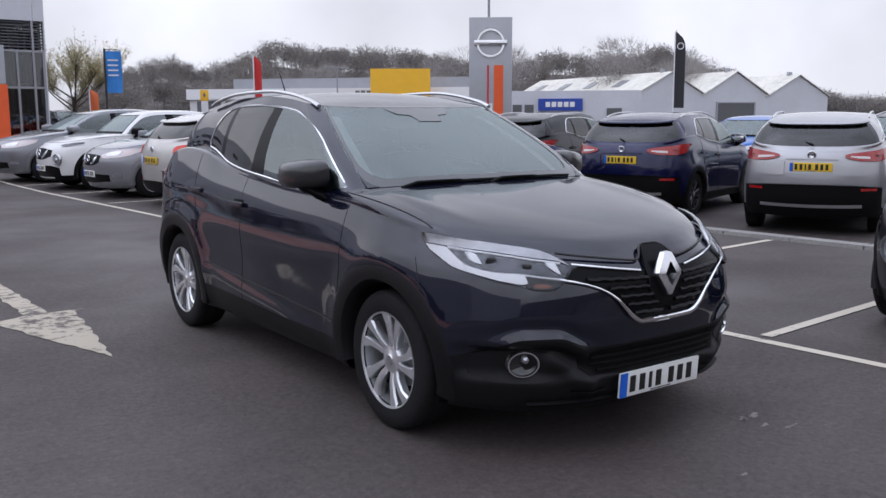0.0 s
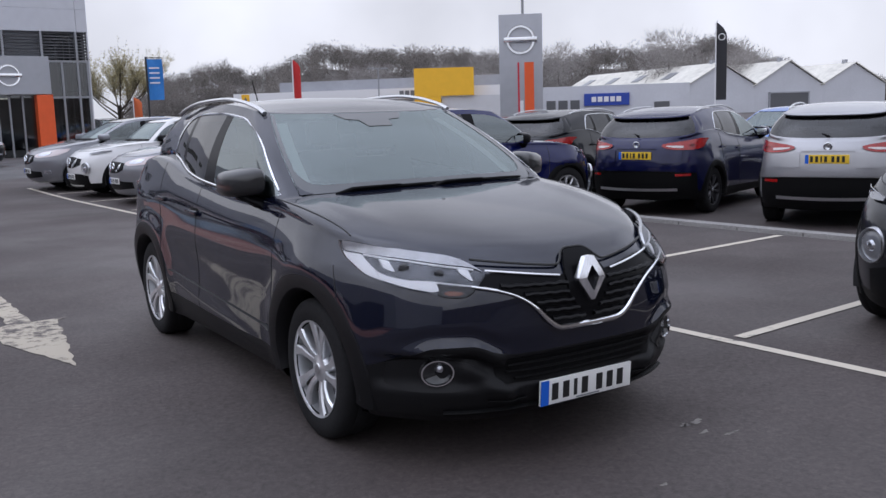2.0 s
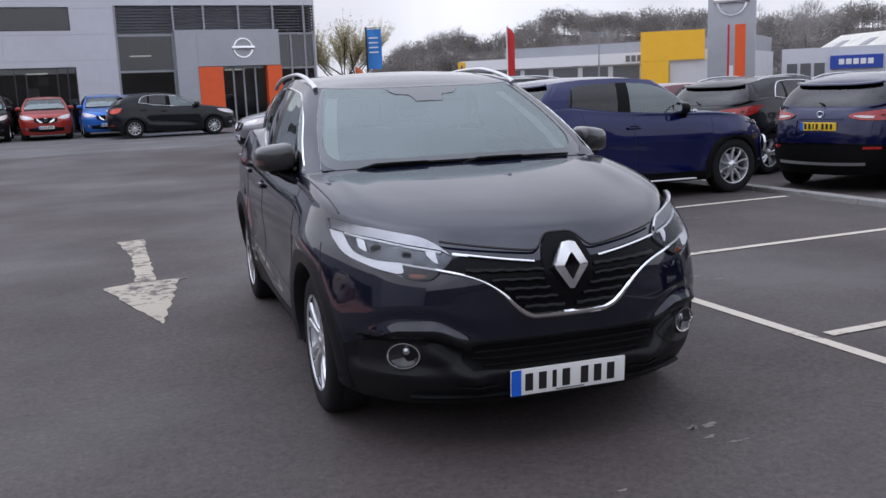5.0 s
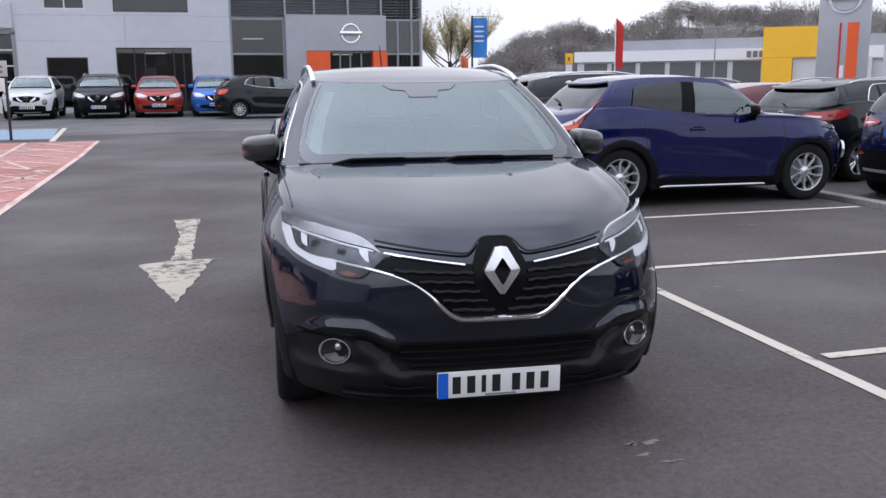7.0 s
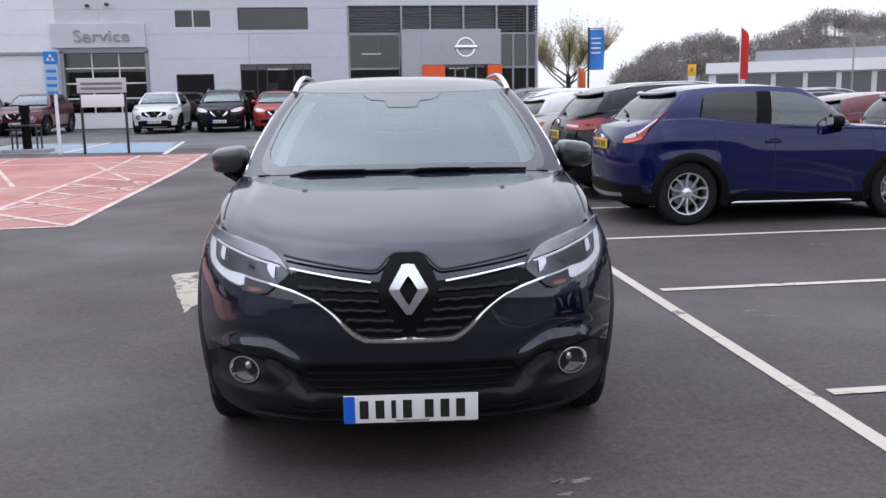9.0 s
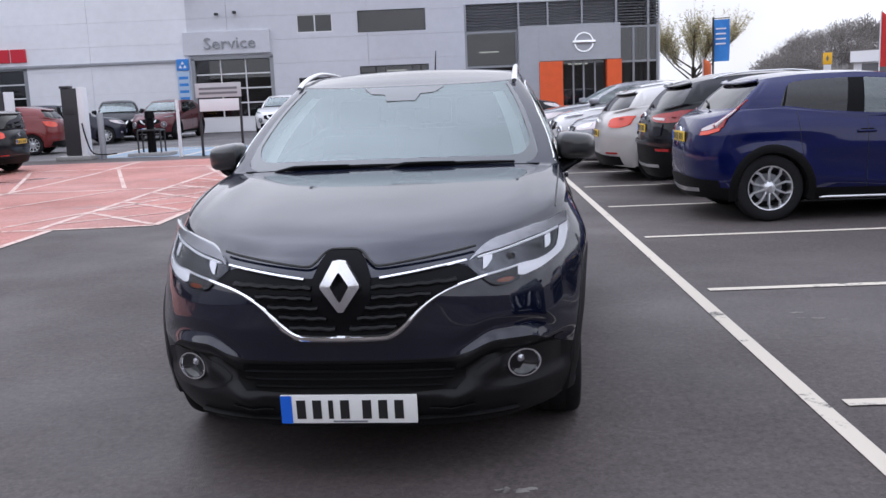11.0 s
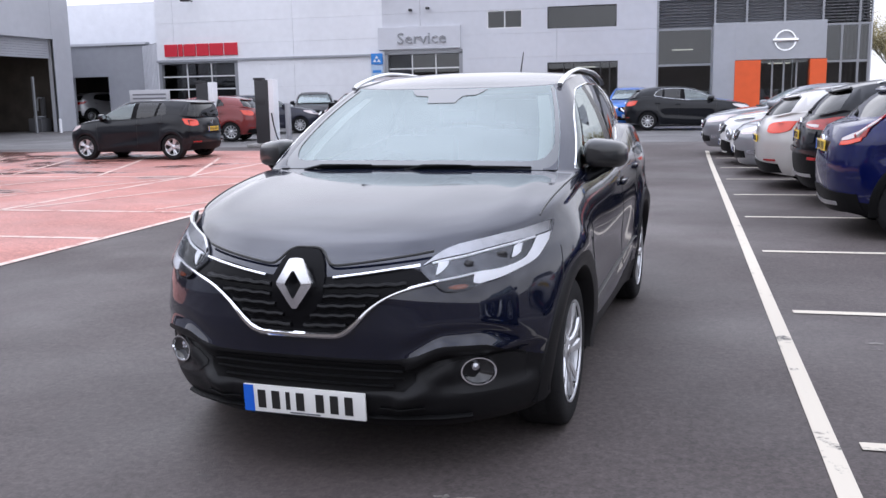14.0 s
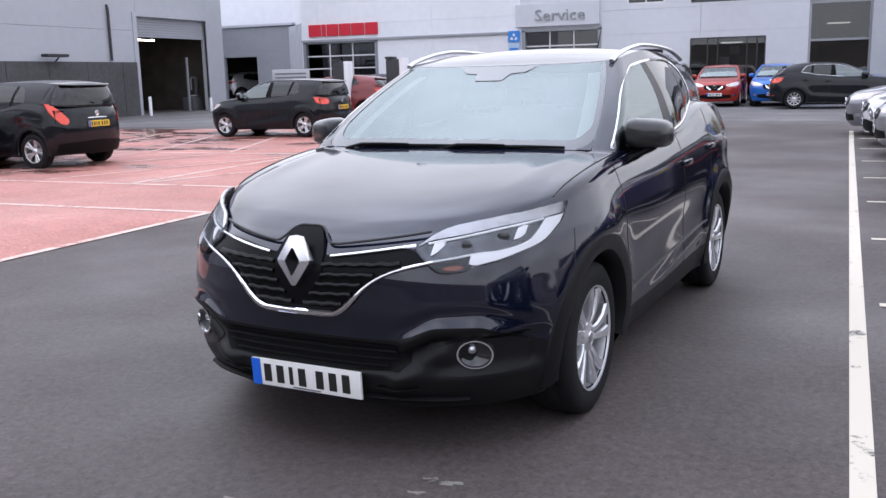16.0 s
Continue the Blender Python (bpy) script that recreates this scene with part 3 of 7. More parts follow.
def face_tube(fn, pts, r, off=0.0, n=8, flat=1.0, sign=-1, steps=6):
    """A moulding along (x, z) points of the front or tail."""
    line = []
    for (x0, z0), (x1, z1) in zip(pts, pts[1:]):
        for k in range(steps):
            t = k / steps
            line.append((x0 + (x1 - x0) * t, z0 + (z1 - z0) * t))
    line.append(pts[-1])
    return tube([(x, fn(x, z) + sign * off, z) for x, z in line], [r(x, z) for x, z in line] if callable(r) else r, n, flat=flat)


def smooth_line(pts, steps=8):
    """Rounds a line of (a, b) pairs."""
    out = []
    k = len(pts)
    for i in range(k - 1):
        p0, p1, p2, p3 = pts[max(i - 1, 0)], pts[i], pts[i + 1], pts[min(i + 2, k - 1)]
        for j in range(steps):
            t = j / steps
            out.append(tuple(0.5 * ((2 * b) + (-a + c) * t + (2 * a - 5 * b + 4 * c - d) * t * t + (-a + 3 * b - 3 * c + d) * t ** 3) for a, b, c, d in zip(p0, p1, p2, p3)))
    out.append(tuple(pts[-1]))
    return out


def tyre_geo(R, w):
    h = w / 2
    prof = [(R * 0.64, -h * 0.86), (R * 0.70, -h * 0.97), (R * 0.82, -h), (R * 0.92, -h * 0.97), (R * 0.975, -h * 0.86), (R * 0.995, -h * 0.68),
            (R, -h * 0.4), (R * 0.993, -h * 0.36), (R, -h * 0.32), (R, h * 0.32), (R * 0.993, h * 0.36), (R, h * 0.4),
            (R * 0.995, h * 0.68), (R * 0.975, h * 0.86), (R * 0.92, h * 0.97), (R * 0.82, h), (R * 0.70, h * 0.97), (R * 0.64, h * 0.86)]
    return lathe(prof, 48)


def rim_geo(R, w, spokes, pair, style, fat=1.0):
    """An alloy rim whose face looks to +x."""
    h = w / 2
    rr = R * 0.66
    geo = [lathe([(rr, h * 0.9), (rr * 1.0, h * 0.98), (rr * 0.955, h * 0.95), (rr * 0.93, h * 0.7), (rr * 0.9, -h * 0.6), (rr * 0.97, -h * 0.9)], 48)]
    geo.append(lathe([(0.0, h * 0.80), (0.03, h * 0.80), (0.034, h * 0.78), (0.06, h * 0.70), (0.075, h * 0.5), (0.075, 0)], 24))
    bars = [(2 * math.pi * i / spokes, 2 * math.pi * s * pair / spokes) for i in range(spokes) for s in ((-0.5, 0.5) if pair else (0,))]
    for mid, off in bars:
        secs = []
        for k, (rad, wid, z) in enumerate(((0.05, 0.016, h * 0.70), (rr * 0.45, 0.017, h * 0.80), (rr * 0.75, 0.020, h * 0.86), (rr * 0.96, 0.027, h * 0.90))):
            t = mid + off * (0.75, 1.12, 1.1, 0.7)[k] if style == 'petal' else mid + off + style * 0.10 * k / 3
            wid *= fat
            c = Vector((0, math.cos(t), math.sin(t)))
            n = Vector((0, -math.sin(t), math.cos(t)))
            secs.append([tuple(c * rad + n * wid + Vector((z - 0.012, 0, 0))), tuple(c * rad + n * wid * 0.5 + Vector((z, 0, 0))),
                         tuple(c * rad - n * wid * 0.5 + Vector((z, 0, 0))), tuple(c * rad - n * wid + Vector((z - 0.012, 0, 0))),
                         tuple(c * rad - n * wid * 0.6 + Vector((z - 0.04, 0, 0))), tuple(c * rad + n * wid * 0.6 + Vector((z - 0.04, 0, 0)))])
        geo.append(grid([s + [s[0]] for s in secs]))
    return join(*geo)


def hero_rim(R, w):
    """An alloy rim with five swept pairs of spokes, its face to +x."""
    h, rr = w / 2, R * 0.69
    geo = [lathe([(rr, h * 0.9), (rr, h * 0.985), (rr * 0.965, h * 0.96), (rr * 0.945, h * 0.75), (rr * 0.9, -h * 0.6), (rr * 0.97, -h * 0.9)], 56)]
    geo.append(lathe([(0.0, h * 0.80), (0.032, h * 0.80), (0.036, h * 0.77), (0.066, h * 0.74), (0.078, h * 0.6), (0.078, 0)], 30))
    for i in range(5):
        for s in (-1, 1):
            secs = []
            for rad, off, wid, z in ((0.055, 0.27, 0.016, 0.72), (0.45, 0.215, 0.0155, 0.84), (0.72, 0.215, 0.0205, 0.90), (0.97, 0.26, 0.034, 0.93)):
                rad = rad if rad < 0.1 else rad * rr
                t = 2 * math.pi * i / 5 + s * off + 0.16 * (rad / rr) ** 2
                c, n = Vector((0, math.cos(t), math.sin(t))), Vector((0, -math.sin(t), math.cos(t)))
                secs.append([tuple(c * rad + n * wid * k + Vector((h * z - d, 0, 0))) for k, d in ((1, 0.010), (0.72, 0.0), (-0.72, 0.0), (-1, 0.010), (-0.6, 0.045), (0.6, 0.045))])
            geo.append(grid([q + [q[0]] for q in secs]))
    return join(*geo)


WHEELS = {}


def wheel(parent, x, y, R, kind, side):
    """tyre > rim, brake_disc, hub_cap; meshes shared between alike wheels."""
    key = (R, kind)
    if key not in WHEELS:
        w = 0.215
        spokes, pair, style, rimmat = {'hero': (5, 0.50, 0.6, ALLOY), 'ten': (5, 0.5, 0, ALLOY), 'petal': (5, 0.5, 'petal', ALLOY), 'five': (5, 0.28, 0, ALLOY), 'dark': (5, 0.4, 0.6, DARKALLOY), 'seven': (8, 0, 0.5, ALLOY), 'black': (5, 0.3, 0.4, GLOSSBLACK)}[kind]
        ms = []
        for nm, g, mt in (("tyre", tyre_geo(R, w), TYRE), ("rim", hero_rim(R, w) if kind == 'hero' else rim_geo(R, w, spokes, pair, style, 1.6 if kind == 'hero' else 0.85 if kind == 'ten' else 0.72 if kind == 'petal' else 1.15), rimmat),
                          ("brake_disc", lathe([(0.0, 0.01), (R * 0.42, 0.01), (R * 0.42, -0.02), (0.0, -0.02)], 24), STEEL),
                          ("hub_cap", lathe([(0.0, w * 0.42), (0.022, w * 0.42), (0.027, w * 0.40)], 16), SATIN)):
            ob = part(nm, g, mt)
            ms.append((nm, ob.data))
            bpy.data.objects.remove(ob)
        # dark disc added behind the spokes to stand for wheel well shade
        rb = part("rim_back", lathe([(R * 0.62, -0.03), (0.0, -0.03)], 24), TYRE)
        ms.append(("rim_back", rb.data))
        bpy.data.objects.remove(rb)
        WHEELS[key] = ms
    top = None
    for nm, me in WHEELS[key]:
        ob = new(nm, me)
        if top is None:
            ob.parent = parent
            ob.matrix_local = Matrix.Translation((x, y, R)) @ (Matrix.Rotation(math.pi, 4, 'Z') if side < 0 else Matrix.Identity(4))
            top = ob
        else:
            ob.parent = top
    return top


def plate(parent, x, y, z, yaw, front=True, tilt=0.0, w=0.52, h=0.112):
    """A number plate whose writing is plain bars."""
    p = part("number_plate", box(-w / 2, w / 2, -0.006, 0.006, -h / 2, h / 2, 0.003), PLATEW if front else PLATEY, parent, "white number plate with dark bars" if front else "yellow number plate with dark bars")
    p.matrix_local = pose(x, y, z, tilt, 0, yaw)
    part("blue_band", box(-w / 2 + 0.001, -w / 2 + 0.044, -0.0085, -0.005, -h / 2 + 0.001, h / 2 - 0.001), PLATEB, p)
    cx = -w / 2 + 0.062
    for k in range(7):
        cw = 0.034 if k != 2 else 0.018
        part("bar", box(cx, cx + cw, -0.0085, -0.005, -h * 0.33, h * 0.33), INK, p)
        cx += cw + (0.027 if k != 3 else 0.050)
    part("bar", box(-0.06, 0.07, -0.0085, -0.005, -h * 0.45, -h * 0.40), SIGNGREY, p)
    return p


def seat_geo():
    back = box(-0.24, 0.24, -0.06, 0.06, 0.0, 0.62, 0.05)
    head = box(-0.13, 0.13, -0.045, 0.045, 0.66, 0.84, 0.04)
    posts = join(box(-0.07, -0.055, -0.01, 0.01, 0.58, 0.70), box(0.055, 0.07, -0.01, 0.01, 0.58, 0.70))
    g = move(join(back, head, posts), pose(0, 0, 0, -14, 0, 0))
    return join(g, box(-0.25, 0.25, -0.52, 0.02, -0.08, 0.08, 0.05))


SEATMESH = {}


def car(name, m, S, label, body_mat, group="", wheels='ten', lamps_f=(), lamps_r=(), rails=None, trim=PLASTIC, chrome_dlo=False, tint_rear=True,
        plate_f=0.30, plate_r=0.83, bonnet_line=True, mir=None, mir_mat=None, hi=False):
    """A parked car: body, glass, wheels, lamps and trim as parts of one thing."""
    top = thing(name, m, label, "car", group)
    low, lid, gh, roof, front, rear = shape_fns(S)
    sx, sz = S['W'] / 1.832, S['H'] / 1.61
    wb, over = S['wb'], (S['L'] - S['wb']) / 2 + S.get('shift', 0)
    of, orr = (S['L'] - S['wb']) * S.get('fo', 0.505), (S['L'] - S['wb']) * (1 - S.get('fo', 0.505))

    def remap(p):
        x, y, z = p
        if y < -1.323:
            y = -wb / 2 + (y + 1.323) * of / 0.897
        elif y > 1.323:
            y = wb / 2 + (y - 1.323) * orr / 0.877
        else:
            y = y * wb / 2.646
        return (x * sx, y, z * sz)

    def put(nm, geo, mt, par=None, lab="", sharp=40):
        return part(nm, ([remap(v) for v in geo[0]], geo[1]), mt, par or top, lab, sharp=sharp)

    nf, ns, nr = (54, 130, 24) if hi else (26, 64, 16)
    us = sorted(set([i / ns for i in range(1, ns)] + list(S['us'])))
    cols = [('f', i / nf) for i in range(nf)] + [('s', 0.0)] + [('s', u) for u in us] + [('s', 1.0)] + [('r', i / nr) for i in range(1, nr + 1)]
    nrow = 60 if hi else 20
    V, F, FC = [], [], []
    glassf = {}

    # the lower shell, cut at the wheel arches
    base = len(V)
    for c in cols:
        V += [low(c, j / nrow) for j in range(nrow + 1)]
    k = nrow + 1
    for i in range(len(cols) - 1):
        for j in range(nrow):
            q = (base + i * k + j, base + (i + 1) * k + j, base + (i + 1) * k + j + 1, base + i * k + j + 1)
            cx = sum(V[a][0] for a in q) / 4
            cy = sum(V[a][1] for a in q) / 4
            cz = sum(V[a][2] for a in q) / 4
            if cx > 0.5 and min(math.hypot(cy - S['axf'], cz - 0.345), math.hypot(cy - S['axr'], cz - 0.345)) < S['arch']:
                continue
            plastic = (j + 0.5) / nrow < S['fc'] or ('cut' in S and cy < -1.45 and (j + 0.5) / nrow < CUTROW)
            (FC if plastic else F).append(q)
    # bonnet and shoulder ledge
    ts = [0, 0.03, 0.08, 0.15, 0.24, 0.34, 0.45, 0.56, 0.68, 0.8, 0.92, 1.0]
    base = len(V)
    for c in cols:
        V += [lid(c, t) for t in ts]
    k = len(ts)
    for i in range(len(cols) - 1):
        for j in range(k - 1):
            F.append((base + i * k + j, base + (i + 1) * k + j, base + (i + 1) * k + j + 1, base + i * k + j + 1))
    # greenhouse
    def hspan(c):
        if c[0] == 'f':
            k_ = min(max((c[1] - S['phA']) / (S['phW'] - S['phA']), 0), 1)
            top_ = 0.985 if hi else 0.965
            return 0.035, top_ + (S['htf'](c[1]) - top_) * k_
        if c[0] == 's':
            return 0.035, max(0.04, S['ht'](c[1]))
        return 0.06, 0.90
    n1, n2, n3 = 2, 8, 4
    base = len(V)
    for c in cols:
        a, b = hspan(c)
        hs = [a * j / n1 for j in range(n1)] + [a + (b - a) * (0, 0.06, 0.2, 0.35, 0.5, 0.65, 0.8, 0.95)[j] for j in range(n2)] + [b + (1 - b) * j / n3 for j in range(n3 + 1)]
        V += [gh(c, h) for h in hs]
    k = n1 + n2 + n3 + 1
    ua, ub0, ub1, uc0, uc1, ue = S['us']
    pills, pill2, scut = {}, [], []
    for i in range(len(cols) - 1):
        r0, r1 = cols[i], cols[i + 1]
        reg = r0[0]
        mid = (r0[1] + r1[1]) / 2 if r0[0] == r1[0] else (r0[1] if r0[0] == 's' else 0.999)
        if r0[0] == 's' and r1[0] == 'r':
            reg, mid = 'r', 0.01
        if r0[0] == 'f' and r1[0] == 's':
            reg, mid = 'f', 0.999
        kind = None
        if reg == 'f':
            kind = 'windscreen' if mid < S['phA'] else 'front_window' if mid > S['phW'] else None
        elif reg == 's':
            kind = 'front_window' if mid < ub0 else 'pillar' if ub0 < mid < ub1 else 'rear_window' if ub1 < mid < uc0 else 'pillar' if uc0 < mid < uc1 else 'quarter_window' if uc1 < mid < ue else None
        else:
            kind = 'rear_screen' if mid > 1 - S['phR'] else None
        for j in range(k - 1):
            q = (base + i * k + j, base + (i + 1) * k + j, base + (i + 1) * k + j + 1, base + i * k + j + 1)
            if reg == 'f' and j < n1 and mid < S['phA']:
                (scut if j == 0 or not hi else glassf.setdefault('windscreen', [])).append(q)
            elif n1 <= j < n1 + n2 and kind == 'windscreen' and not hi and (j == n1 or j == n1 + n2 - 1 or mid > S['phA'] - 0.05):
                pill2.append(q)
            elif n1 <= j < n1 + n2 and kind:
                (pills.setdefault(mid < ub1, []) if kind == 'pillar' else glassf.setdefault(kind, [])).append(q)
            else:
                F.append(q)
    # roof
    rts = [0, 0.1, 0.22, 0.36, 0.52, 0.7, 0.86, 1.0]
    base = len(V)
    for c in cols:
        V += [roof(c, t) for t in rts]
    k = len(rts)
    RF = []
    for i in range(len(cols) - 1):
        for j in range(k - 1):
            RF.append((base + i * k + j, base + (i + 1) * k + j, base + (i + 1) * k + j + 1, base + i * k + j + 1))

    def pick(faces):
        ids = sorted({a for f in faces for a in f})
        ix = {a: i for i, a in enumerate(ids)}
        return [V[a] for a in ids], [tuple(ix[a] for a in f) for f in faces]

    def both(faces):
        g = pick(faces)
        return join(g, mirror_x(g))

    def weld(geo):
        bm = bmesh.new()
        vs = [bm.verts.new(remap(v)) for v in geo[0]]
        for f in geo[1]:
            try:
                bm.faces.new([vs[i] for i in f])
            except ValueError:
                pass
        bmesh.ops.remove_doubles(bm, verts=bm.verts, dist=0.0008)
        bmesh.ops.recalc_face_normals(bm, faces=bm.faces)
        if sum(f.normal.dot(f.calc_center_median() - Vector((0, 0, 0.7))) * f.calc_area() for f in bm.faces) < 0:
            bmesh.ops.reverse_faces(bm, faces=bm.faces)
        return bm
    part("body", weld(both(F)), body_mat, top, sharp=50)
    part("roof", weld(both(RF)), S.get('roofmat', body_mat), top, sharp=50)
    part("lower_cladding", weld(both(FC)), trim, top, sharp=50)
    # underside
    uc = [low(c, 0.0) for c in cols]
    part("underbody", ([remap(p) for p in uc] + [remap((-p[0], p[1], p[2])) for p in uc],
                       [(i, i + 1, len(uc) + i + 1, len(uc) + i) for i in range(len(uc) - 1)]), PLASTIC, top)
    for kind, faces in glassf.items():
        g = pick(faces)
        mt = WINDSCREEN if kind == 'windscreen' else SIDEGLASS if kind == 'front_window' or (hi and kind == 'rear_screen') else TINTGLASS if tint_rear else SIDEGLASS
        if kind in ('windscreen', 'rear_screen'):
            part(kind, weld(join(g, mirror_x(g))), mt, top)
        else:
            for gg in (g, mirror_x(g)):
                part(kind, weld(gg), mt, top)
    for pl in pills.values():
        for gg in (pick(pl), mirror_x(pick(pl))):
            part("pillar", weld(gg), S.get('pillarmat', GLOSSBLACK), top)
    if pill2:
        part("screen_border", weld(both(pill2)), GLOSSBLACK, top, sharp=60)
    part("scuttle", weld(both(scut)), PLASTIC, top, "black plastic scuttle under the windscreen", sharp=60)
    # wheel arches, liners and wheels
    for ax in (S['axf'], S['axr']):
        for sd in (1, -1):
            rows = []
            nA = 40
            for i in range(nA + 1):
                a = math.radians(-14 + 208 * i / nA)
                row = []
                for rad, dx in ((S['arch'] - 0.045, -0.09), (S['arch'] - 0.04, -0.01), (S['arch'] - 0.025, 0.012), (S['arch'] + 0.03, 0.014), (S['arch'] + 0.06, 0.004), (S['arch'] + 0.062, -0.02)):
                    y, z = ax + rad * math.cos(a), 0.345 + rad * math.sin(a)
                    z = max(z, 0.17)
                    w = S['width'](max(z, 0.3))
                    if y < S['cf']:
                        w = w * max(0.0, 1 - ((S['cf'] - y) / (S['cf'] - S['nose'](max(z, 0.2)))) ** S['nf'](z)) ** (1 / S['nf'](z))
                    if y > S['cr']:
                        w = w * max(0.0, 1 - ((y - S['cr']) / (S['tail'](max(z, 0.2)) - S['cr'])) ** S['nr']) ** (1 / S['nr'])
                    d = math.hypot(y - ax, z - 0.36)
                    w += 0.018 * math.exp(-((d - 0.44) / 0.09) ** 2)
                    row.append((sd * (w + dx), y, z))
                rows.append(row)
            put("arch_trim", grid(rows), trim)
            inner = []
            for i in range(25):
                a = math.radians(-10 + 200 * i / 24)
                inner.append([(sd * xx, ax + S['arch'] * 1.01 * math.cos(a), max(0.2, 0.345 + S['arch'] * 1.01 * math.sin(a))) for xx in (0.87, 0.5)])
            rows = [[r[0] for r in inner], [r[1] for r in inner], [(r[1][0], ax, 0.345) for r in inner]]
            put("wheel_liner", grid(rows), CABIN)
            wheel(top, sd * S['track'] * sx, (-wb / 2 if ax < 0 else wb / 2), S['wheel'], wheels, sd)
    # cabin
    gzf = S['gz'](-0.8)
    deck = [(x, y, z) for y, z in ((S['gf'] + 0.04, gzf - 0.02), (S['gf'] + 0.35, gzf - 0.01), (S['gf'] + 0.5, gzf - 0.06), (S['gf'] + 0.56, gzf - 0.25), (S['gf'] + 0.6, 0.55), (S['gr'] - 0.75, 0.55), (S['gr'] - 0.7, gzf - 0.05), (S['gr'] - 0.1, gzf - 0.02)) for x in (-S['gw'] + 0.03, S['gw'] - 0.03)]
    put("dashboard", (deck, [(2 * i, 2 * i + 1, 2 * i + 3, 2 * i + 2) for i in range(7)]), CABIN)
    for sd in (1, -1):
        put("door_lining", grid([[(sd * (S['gw'] - 0.02), y, z) for y in (S['gf'] + 0.3, 0.2, 1.0, S['gr'] - 0.2)] for z in (0.55, S['gz'](-0.3) - 0.01)]), CABIN)
    put("headlining", (lambda g: g)(grid([[(x, y, S['rz'](y) + S['crown'] * 0.2 - 0.012) for x in (-S['rw'] * 0.95, 0, S['rw'] * 0.95)] for y in (S['rf'] + 0.06, 0.2, 0.8, S['rr'] - 0.1)])), LINING)
    if 'm' not in SEATMESH:
        ob = part("seat", seat_geo(), SEAT)
        SEATMESH['m'] = ob.data
        bpy.data.objects.remove(ob)
    for x, y, z in ((0.37, 0.15, 0.62), (-0.37, 0.15, 0.62), (0.4, 1.02, 0.64), (-0.4, 1.02, 0.64), (0, 1.02, 0.62)):
        ob = new("seat", SEATMESH['m'])
        ob.parent = top
        ob.matrix_local = Matrix.Translation(remap((x, y, z)))
    st = tube([(-0.37 + 0.18 * math.cos(a), -0.32 + 0.06 * math.sin(a), 0.97 + 0.17 * math.sin(a)) for a in [2 * math.pi * i / 20 for i in range(20)]], 0.016, 6, closed=True)
    put("steering_wheel", join(st, box(-0.53, -0.21, -0.33, -0.31, 0.955, 0.985, 0.005), box(-0.42, -0.32, -0.34, -0.29, 0.92, 1.02, 0.01)), CABIN)
    put("rear_view_mirror", box(-0.12, 0.12, -0.12, -0.09, 1.385, 1.455, 0.012), CABIN)
    put("sensor_housing", join(prism([(-0.13, 1.515), (0.13, 1.515), (0.09, 1.485), (0.055, 1.45), (-0.055, 1.45), (-0.09, 1.485)], -0.185, -0.15)), CABIN)
    # lamps, grilles and panels on nose and tail
    for rows_, fn, sg in ((lamps_f, front, -1), (lamps_r, rear, 1)):
        for nm, rows, mt, off, two in rows_:
            g = face_patch(fn, rows, off, sign=sg)
            put(nm, g, mt)
            if two:
                put(nm, mirror_x(g), mt)
    # mirrors
    mx, my, mz = mir or (0.93, -0.76, 1.155)
    for sd in (1, -1):
        shell = []
        for dy, sc in ((-0.081, 0.001), (-0.080, 0.30), (-0.077, 0.60), (-0.066, 0.82), (-0.045, 0.95), (-0.012, 1.0), (0.03, 1.0), (0.058, 0.97), (0.066, 0.90)):
            ring = []
            for j in range(24):
                b = 2 * math.pi * j / 24
                px, pz = math.copysign(abs(math.cos(b)) ** 0.5, math.cos(b)), math.copysign(abs(math.sin(b)) ** 0.56, math.sin(b))
                ring.append((sd * (mx + 0.008 + 0.101 * px * sc), my + 1.2 * dy + 0.05 * px * sc * (1 if dy < 0 else 0.5), mz + 0.012 - 0.008 * px * sc + (0.071 - 0.006 * px) * pz * sc))
            shell.append(ring + [ring[0]])
        mo = put("door_mirror", grid(shell), mir_mat or body_mat)
        foot = [[(sd * (xc + 0.5 * wx * math.cos(b)), yc + wy * math.sin(b), zc) for b in [2 * math.pi * j / 14 for j in range(15)]]
                for xc, yc, zc, wx, wy in ((mx - 0.01, my - 0.01, mz - 0.05, 0.14, 0.04), (mx - 0.035, my - 0.02, mz - 0.072, 0.14, 0.045), (mx - 0.06, my - 0.04, mz - 0.09, 0.11, 0.05),
                                           (mx - 0.075, my - 0.05, mz - 0.115, 0.07, 0.05), (mx - 0.085, my - 0.055, mz - 0.13, 0.02, 0.02))]
        put("mirror_base", grid(foot), GLOSSBLACK, mo)
        put("mirror_glass", box(*(sorted((sd * (mx - 0.085), sd * (mx + 0.085)))), my + 0.082, my + 0.088, mz - 0.05, mz + 0.055, 0.004), CHROME, mo)
    # door handles and shut lines
    for y, z in S.get('handle_at', ((0.33, 0.94), (1.0, 0.985))):
        for sd in (1, -1):
            w = S['width'](z) - 0.004
            h = put("door_handle", box(*(sorted((sd * (w + 0.004), sd * (w + 0.03)))), y - 0.10, y + 0.10, z - 0.016, z + 0.016, 0.01), S.get('handlemat', body_mat))
            put("handle_recess", box(*(sorted((sd * (w - 0.012), sd * (w + 0.003)))), y - 0.085, y + 0.06, z - 0.03, z + 0.03, 0.006), PLASTIC, h)
    def side_u(y):
        return ('s', (y - S['cf']) / (S['cr'] - S['cf']))
    for y, lean in ((-0.93, -0.05), (0.28, 0.0), (0.98, 0.12)):
        for sd in (1, -1):
            pts = []
            for j in range(3, 21):
                f = j / 20
